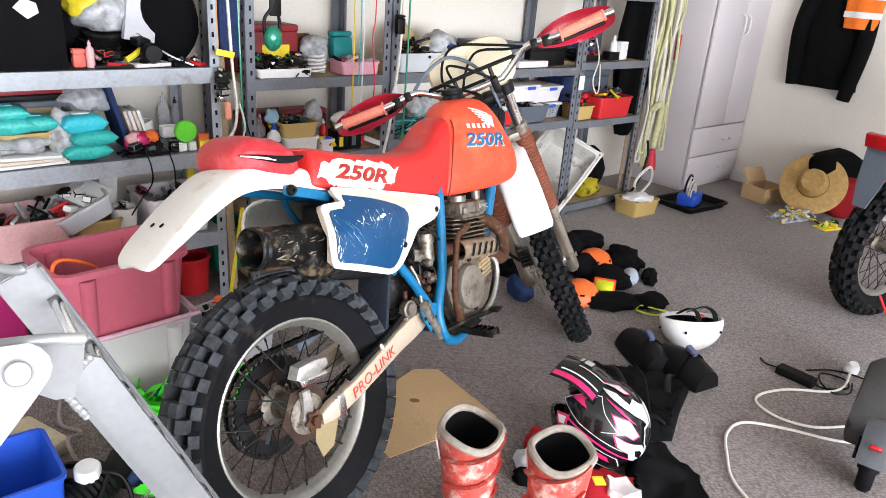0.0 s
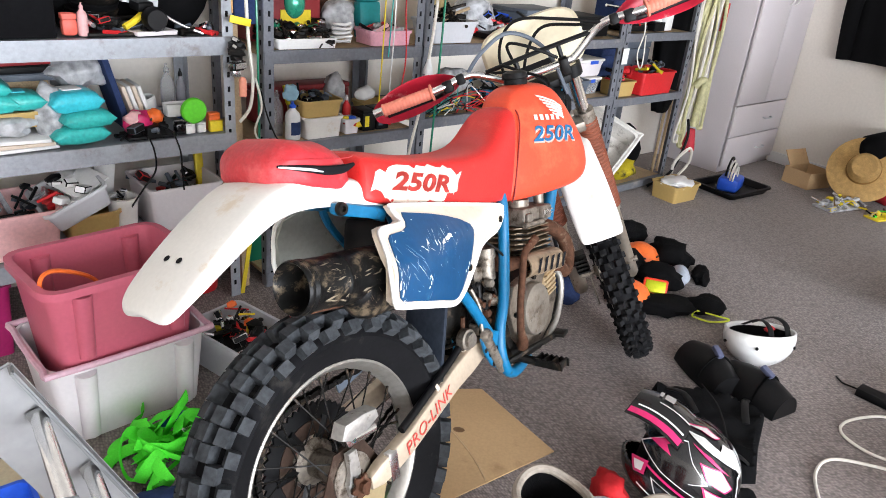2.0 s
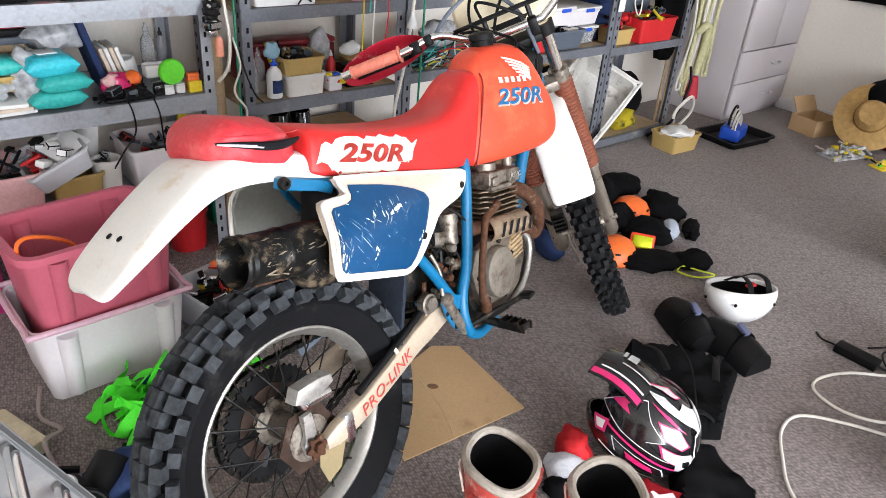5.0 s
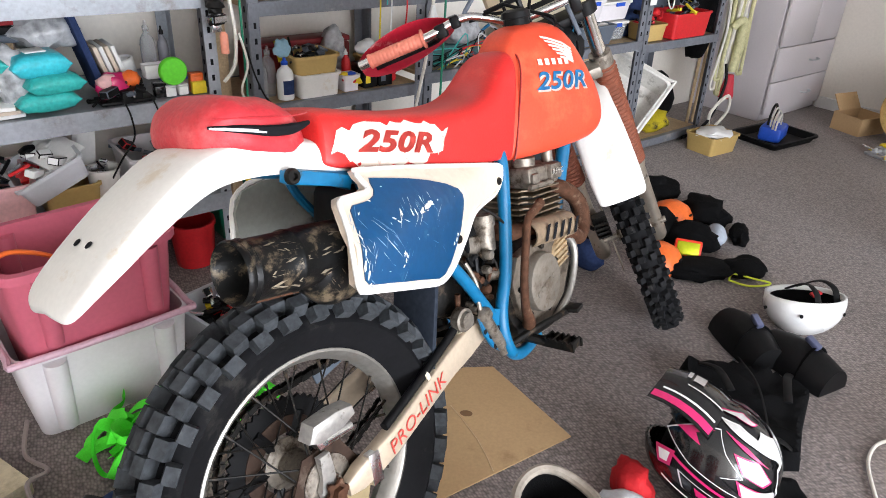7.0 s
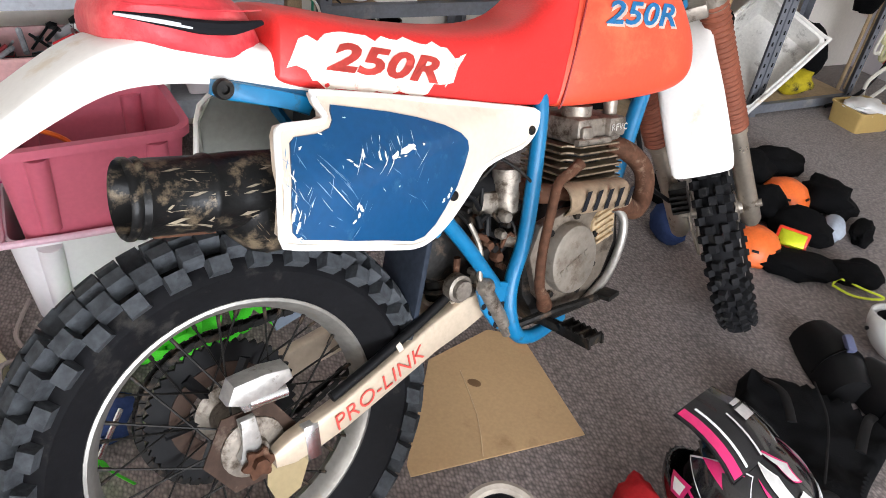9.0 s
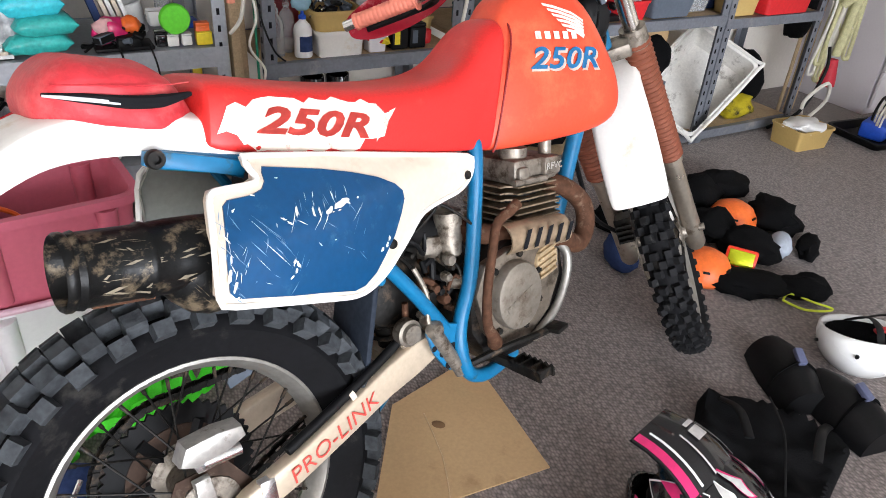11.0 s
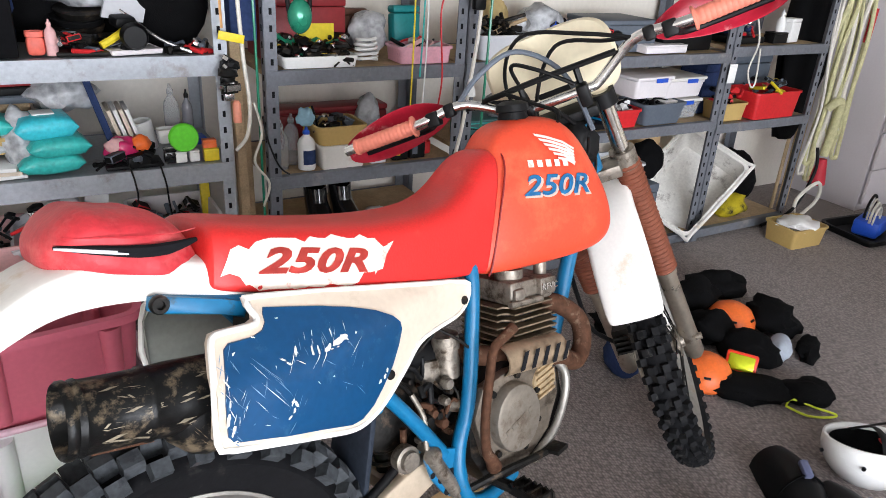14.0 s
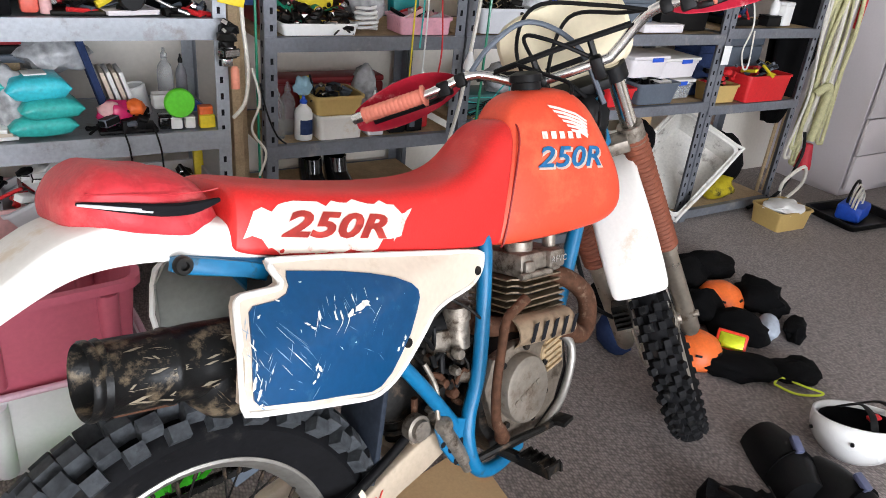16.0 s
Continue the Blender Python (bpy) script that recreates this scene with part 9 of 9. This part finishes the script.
# charger, plug and white extension lead on the carpet
t = thing("laptop_charger", at(1.39, 2.555, 0.0, -44), "black power brick with leads on the carpet", "charger")
bm = bm_new()
box(bm, (0, 0, 0.016), (0.145, 0.055, 0.031), bevel=0.004)
part("brick", bm, BLACK, t)
for pts in ([(-0.07, 0, 0.015), (-0.10, 0.005, 0.01), (-0.13, 0.01, 0.006), (-0.16, 0.03, 0.008)], [(0.07, 0, 0.015), (0.11, 0.02, 0.006), (0.16, 0.10, 0.006), (0.12, 0.16, 0.006), (0.05, 0.12, 0.01), (0.08, 0.04, 0.012), (0.14, 0.01, 0.006), (0.18, 0.06, 0.008), (0.16, 0.14, 0.012)],
            [(0.0, 0.10, 0.006), (0.06, 0.19, 0.006), (0.14, 0.23, 0.006), (0.22, 0.22, 0.01)]):
    bm = bm_new()
    tube(bm, pts, 0.0035, 7, 6)
    part("lead", bm, BLACK, t, "thin black lead")
bm = bm_new()
lathe(bm, [(0, 0.05), (0.018, 0.05), (0.026, 0.035), (0.027, 0.01), (0.024, 0.0), (0, 0)], 18)
solo("white_plug", bm, PAPER, at(1.645, 2.66, 0.0, 0, 20), "round white plug on the carpet", "plug")
bm = bm_new()
tube(bm, [(1.63, 2.63, 0.012), (1.56, 2.52, 0.008), (1.48, 2.47, 0.007), (1.33, 2.455, 0.007), (1.21, 2.40, 0.007), (1.17, 2.33, 0.007), (1.22, 2.245, 0.007), (1.32, 2.21, 0.007), (1.42, 2.23, 0.007), (1.55, 2.27, 0.007)], 0.005, 8, 6)
solo("extension_lead", bm, CABLEWHITE, Matrix(), "white extension lead curling on the carpet", "cable")
bm = bm_new()
tube(bm, [(1.50, 2.14, 0.012), (1.37, 2.14, 0.008), (1.22, 2.18, 0.007), (1.08, 2.19, 0.007), (1.00, 2.11, 0.007), (0.965, 1.98, 0.007), (0.95, 1.86, 0.007), (0.985, 1.74, 0.007), (1.05, 1.62, 0.007)], 0.005, 8, 6)
solo("extension_lead", bm, CABLEWHITE, Matrix(), "white extension lead curling on the carpet", "cable")


# electric scooter lying near the leads
def scooter():
    m = at(1.37, 1.93, 0.0, 58)
    t = thing("electric_scooter", m, "dark grey electric scooter standing on the carpet", "scooter")
    bm = bm_new()
    pts = [(0.06, -0.085), (0.12, -0.095), (0.62, -0.095), (0.70, -0.06), (0.70, 0.06), (0.62, 0.095), (0.12, 0.095), (0.06, 0.085)]
    slab(bm, pts, 0.055, lambda x, y, z: Vector((x, y, 0.085 + z)), 0.012)
    part("deck", bm, mat("grey_grip_deck", (0.075, 0.073, 0.072), 0.85, bump=0.4), t, "grey ribbed rubber deck")
    bm = bm_new()
    lathe(bm, [(0.05, -0.022), (0.095, -0.022), (0.106, -0.012), (0.108, 0.0), (0.106, 0.012), (0.095, 0.022), (0.05, 0.022)], 36, pose(-0.02, 0, 0.108, 90, 0, 0), closed=True)
    part("wheel", bm, RUBBER, t, "black rubber rear wheel")
    bm = bm_new()
    lathe(bm, [(0.0, -0.03), (0.04, -0.03), (0.05, -0.02), (0.05, 0.02), (0.04, 0.03), (0, 0.03)], 24, pose(-0.02, 0, 0.108, 90, 0, 0))
    part("hub", bm, DARKMETAL, t, "dark wheel hub")
    bm = bm_new()
    rings = []
    for k in range(9):
        a = radians(20 + 18 * k)
        c = Vector((-0.02 + 0.125 * math.cos(a), 0, 0.108 + 0.125 * math.sin(a)))
        nrm = Vector((math.cos(a), 0, math.sin(a)))
        top = [c + Vector((0, y, 0)) - nrm * (abs(y) * 12) ** 2 * 0.02 for y in (-0.04, -0.025, 0, 0.025, 0.04)]
        rings.append(top + [p - nrm * 0.004 for p in top[::-1]])
    loft(bm, rings)
    fn = part("rear_fender", bm, mat("satin_graphite_plastic", (0.075, 0.08, 0.09), 0.35), t, "satin graphite rear mudguard")
    bm = bm_new()
    box(bm, (-0.125, 0, 0.20), (0.012, 0.034, 0.03), (0, -45, 0), 0.005)
    part("tail_light", bm, LENSRED, fn, "dark red tail light")
    for sy in (-1, 1):
        bm = bm_new()
        box(bm, (0.03, sy * 0.045, 0.108), (0.14, 0.01, 0.03), (0, 0, 0), 0.004)
        part("axle_arm", bm, DARKMETAL, t, "dark axle arm")
    bm = bm_new()
    rod(bm, (0.72, 0, 0.12), (0.60, 0, 1.0), 0.022, 14)
    part("stem", bm, BLACK, t, "black steering stem")


scooter()


# second motorcycle parked by the side wall
def second_bike():
    m = at(2.005, 3.31, 0.0, 32)
    t = thing("dirt_bike", m, "white and red dirt bike parked with its tail to the room", "motorcycle")
    wheel("rear_wheel", t, pose(0, 0, 0.335), 0.335, 0.235, 0.115, [(0.0, 0.5, 1.1), (-0.30, 0.0, 1.0), (0.30, 0.0, 1.0), (-0.62, 0.5, 1.0), (0.62, 0.5, 1.0), (-0.92, 0.0, 0.95), (0.92, 0.0, 0.95)], 34, (0.034, 0.027, 0.026), hub_w=0.12, tread=KNOBDARK)
    bm = bm_new()
    rings = []
    for x, z, w in ((-0.29, 0.855, 0.078), (-0.22, 0.89, 0.086), (0.0, 0.945, 0.09), (0.2, 0.95, 0.09), (0.5, 0.91, 0.085)):
        top = [Vector((x, w * k, z - 0.035 * abs(k) ** 2)) for k in (-1, -0.8, -0.4, 0, 0.4, 0.8, 1)]
        rings.append(top + [p - Vector((0, 0, 0.006)) for p in top[::-1]])
    loft(bm, rings)
    fd = part("rear_fender", bm, WHITE, t, "white plastic tail fender")
    bm = bm_new()
    box(bm, (-0.295, 0, 0.855), (0.035, 0.125, 0.062), (0, -14, 0), 0.008)
    part("tail_light", bm, LENSRED, fd, "red tail light lens")
    bm = bm_new()
    slab(bm, [(-0.075, 0.0), (0.075, 0.0), (0.055, -0.16), (0.03, -0.26), (-0.03, -0.26), (-0.055, -0.16)], 0.006, lambda x, y, z: Vector((-0.25 - z + y * 0.25, x, 0.825 + y)), 0.002)
    part("mudguard_flap", bm, DARKGREY, t, "dark grey mudguard flap")
    bm = bm_new()
    loft(bm, [section(0.0, 0.945, 0.0, 1.01, 0.085, SEATSHAPE), section(0.1, 0.93, 0.1, 1.03, 0.10, SEATSHAPE), section(0.4, 0.88, 0.4, 0.99, 0.10, SEATSHAPE), section(0.65, 0.82, 0.65, 0.98, 0.08, SEATSHAPE)])
    part("seat", bm, BLACK, t, "black seat")
    bm = bm_new()
    loft(bm, [section(0.55, 0.75, 0.6, 0.98, 0.09, TANKSHAPE), section(0.75, 0.72, 0.75, 1.02, 0.12, TANKSHAPE), section(0.95, 0.75, 0.92, 0.98, 0.11, TANKSHAPE)])
    part("tank", bm, REDBOX, t, "red fuel tank")
    for sy in (-1, 1):
        bm = bm_new()
        slab(bm, [(0.05, 0.62), (0.08, 0.80), (0.45, 0.80), (0.42, 0.62)], 0.012, lambda x, y, z: Vector((x, sy * (0.12 + z), y)), 0.003)
        part("side_panel", bm, REDBOX, t, "red side panel")
        bm = bm_new()
        tube(bm, [(0, sy * 0.085, 0.335), (0.25, sy * 0.085, 0.38), (0.5, sy * 0.07, 0.42)], 0.022, 10)
        part("swingarm", bm, ALU, t, "alloy swingarm")
        bm = bm_new()
        tube(bm, [(0.1, sy * 0.08, 0.84), (0.3, sy * 0.09, 0.65), (0.5, sy * 0.09, 0.42)], 0.014, 10)
        part("frame_tube", bm, REDBOX, t, "red frame tube")
    bm = bm_new()
    tube(bm, [(-0.10, -0.13, 0.70), (0.1, -0.13, 0.68), (0.3, -0.12, 0.60)], [0.045, 0.048, 0.035], 16)
    part("muffler", bm, DARKMETAL, t, "dark muffler")
    bm = bm_new()
    box(bm, (0.62, 0, 0.50), (0.34, 0.22, 0.36), bevel=0.05)
    part("engine", bm, DARKMETAL, t, "dark engine")
    bm = bm_new()
    rod(bm, (0.95, 0.42, 1.12), (0.95, -0.42, 1.12), 0.011, 10)
    part("handlebar", bm, BLACK, t, "black handlebar")
    bm = bm_new()
    tube(bm, [(-0.12, -0.10, 0.15), (-0.10, -0.20, 0.02), (-0.02, -0.28, 0.02), (0.0, -0.2, 0.1)], 0.006, 8)
    part("tie_down", bm, REDBOX, t, "red cord by the wheel")
    wheel("front_wheel", t, pose(1.38, 0, 0.34), 0.34, 0.275, 0.09, [(0.0, 0.5, 0.9), (-0.4, 0.0, 0.9), (0.4, 0.0, 0.9), (-0.86, 0.5, 0.85), (0.86, 0.5, 0.85)], 40, (0.026, 0.022, 0.017), hub_w=0.09, tread=KNOBDARK)
    for sy in (-1, 1):
        bm = bm_new()
        rod(bm, (1.0, sy * 0.09, 1.05), (1.38, sy * 0.09, 0.34), 0.024, 12)
        part("fork_leg", bm, CHROME, t, "fork leg")


second_bike()


# folded loading ramp standing by the bike
def loading_ramp():
    t = thing("loading_ramp", Matrix(), "folded aluminium loading ramp leaning up beside the bike", "ramp")
    top, low = Vector((-0.519, 0.905, 0.961)), Vector((-0.185, 1.184, 0.0))
    L = (low - top)
    n = L.length
    L = L / n
    W = Vector((0.1037, -0.1216, 0.0094)).normalized()
    W = (W - L * W.dot(L)).normalized()
    N = L.cross(W).normalized()
    if N.z < 0:
        N = -N

    def P(a, w, h):
        return top + L * a + W * w + N * h

    def bar(a0, a1, w0, w1, h0, h1, name, m, label, bevel=0.002):
        bm = bm_new()
        v = [bm.verts.new(P(a, w, h)) for a in (a0, a1) for w in (w0, w1) for h in (h0, h1)]
        for q in ((0, 1, 3, 2), (4, 6, 7, 5), (0, 4, 5, 1), (2, 3, 7, 6), (0, 2, 6, 4), (1, 5, 7, 3)):
            bm.faces.new([v[i] for i in q])
        bmesh.ops.bevel(bm, geom=list(bm.edges), offset=bevel, segments=2, affect="EDGES")
        return part(name, bm, m, t, label)

    NEAR = 0.160
    bar(0.0, n, 0.0, 0.005, -0.066, 0.0, "stile", RAMP, "bright aluminium side rail")
    bar(0.0, n, 0.005, 0.024, -0.005, 0.0, "stile_flange", RAMPSHADE, "flange of the side rail in the shaded grey tone")
    bm = bm_new()
    slab(bm, [(0.088, -0.010), (0.100, 0.0), (n, 0.0), (n, -0.060), (0.155, -0.060), (0.110, -0.062), (0.098, -0.052)], 0.006, lambda x, y, z: P(x, NEAR + z, y), 0.0015)
    part("stile", bm, RAMPSHADE, t, "flat aluminium side plate in the shaded grey tone")
    bar(0.11, n, NEAR - 0.018, NEAR, -0.005, 0.0, "stile_flange", RAMPSHADE, "flange of the side plate in the shaded grey tone")
    for k in range(10):
        a = 0.067 + 0.094 * k
        bm = bm_new()
        rod(bm, P(a, 0.006, -0.014), P(a, NEAR, -0.014), 0.0085, 12)
        part("rung", bm, BRIGHT, t, "round alloy rung")
        for w in (0.010, NEAR - 0.004):
            bm = bm_new()
            blob(bm, P(a, w, -0.014), (0.011, 0.011, 0.011), k, 0.3, 1)
            part("weld", bm, RAMPSHADE, t)
    bm = bm_new()
    path = [P(0.088, NEAR + 0.006, -0.008), P(0.093, NEAR + 0.007, -0.028), P(0.098, NEAR + 0.007, -0.052), P(0.110, NEAR + 0.007, -0.062), P(0.135, NEAR + 0.007, -0.061), P(0.165, NEAR + 0.006, -0.060)]
    fine = [path[i].lerp(path[i + 1], j / 8) for i in range(5) for j in range(8)] + [path[-1]]
    tube(bm, fine, [0.0062 if i % 3 else 0.0047 for i in range(len(fine))], 8)
    part("weld_bead", bm, RAMP, t, "rippled weld bead")
    # hinge of the folded half
    c = Vector((-0.357, 0.626, 0.959))
    w = Vector((-0.543, 0.684, -0.4875)).normalized()
    r = w.cross(Vector((0, 0, 1))).normalized()
    u = r.cross(w).normalized()
    k = 0.000704
    for name, off, label, pts in (
        ("hinge_plate", 0.0, "rounded aluminium hinge plate", [(-120, 52), (18, 44), (32, 34), (42, 18), (44, 2), (38, -14), (14, -42), (-45, -104), (-120, -178)]),
        ("inner_plate", 0.05, "inner hinge plate", [(-60, 50), (30, 40), (96, 37), (84, -12), (66, -52), (40, -50), (10, -30)]),
    ):
        g = k * (0.88 + off) / 0.88
        bm = bm_new()
        slab(bm, [(x * g, y * g) for x, y in pts], 0.007, lambda x, y, z: c + r * x + u * y + w * (z + off), 0.0015)
        part(name, bm, RAMPSHADE if off else RAMP, t, label)
    bm = bm_new()
    lathe(bm, [(0.0, 0.008), (0.012, 0.008), (0.0145, 0.005), (0.0145, 0.0)], 20, Matrix.Translation(c - r * 0.002) @ (-w).to_track_quat("Z", "Y").to_matrix().to_4x4())
    part("pivot_bolt", bm, BRIGHT, t, "round slotted pivot bolt")
    bm = bm_new()
    tube(bm, [c - r * 0.09 + u * 0.040 + w * 0.03, c + r * 0.02 + u * 0.034 + w * 0.04, c + r * 0.07 + u * 0.026 + w * 0.05], 0.007, 10)
    part("edge_tube", bm, RAMP, t, "rolled grey edge of the folded half")
    bm = bm_new()
    tube(bm, [P(0.0, 0.0, -0.02), P(-0.004, -0.004, -0.035), Vector((-0.62, 0.875, 0.965))], 0.008, 10)
    part("cross_bar", bm, RAMP, t, "round alloy cross bar at the top")


loading_ramp()
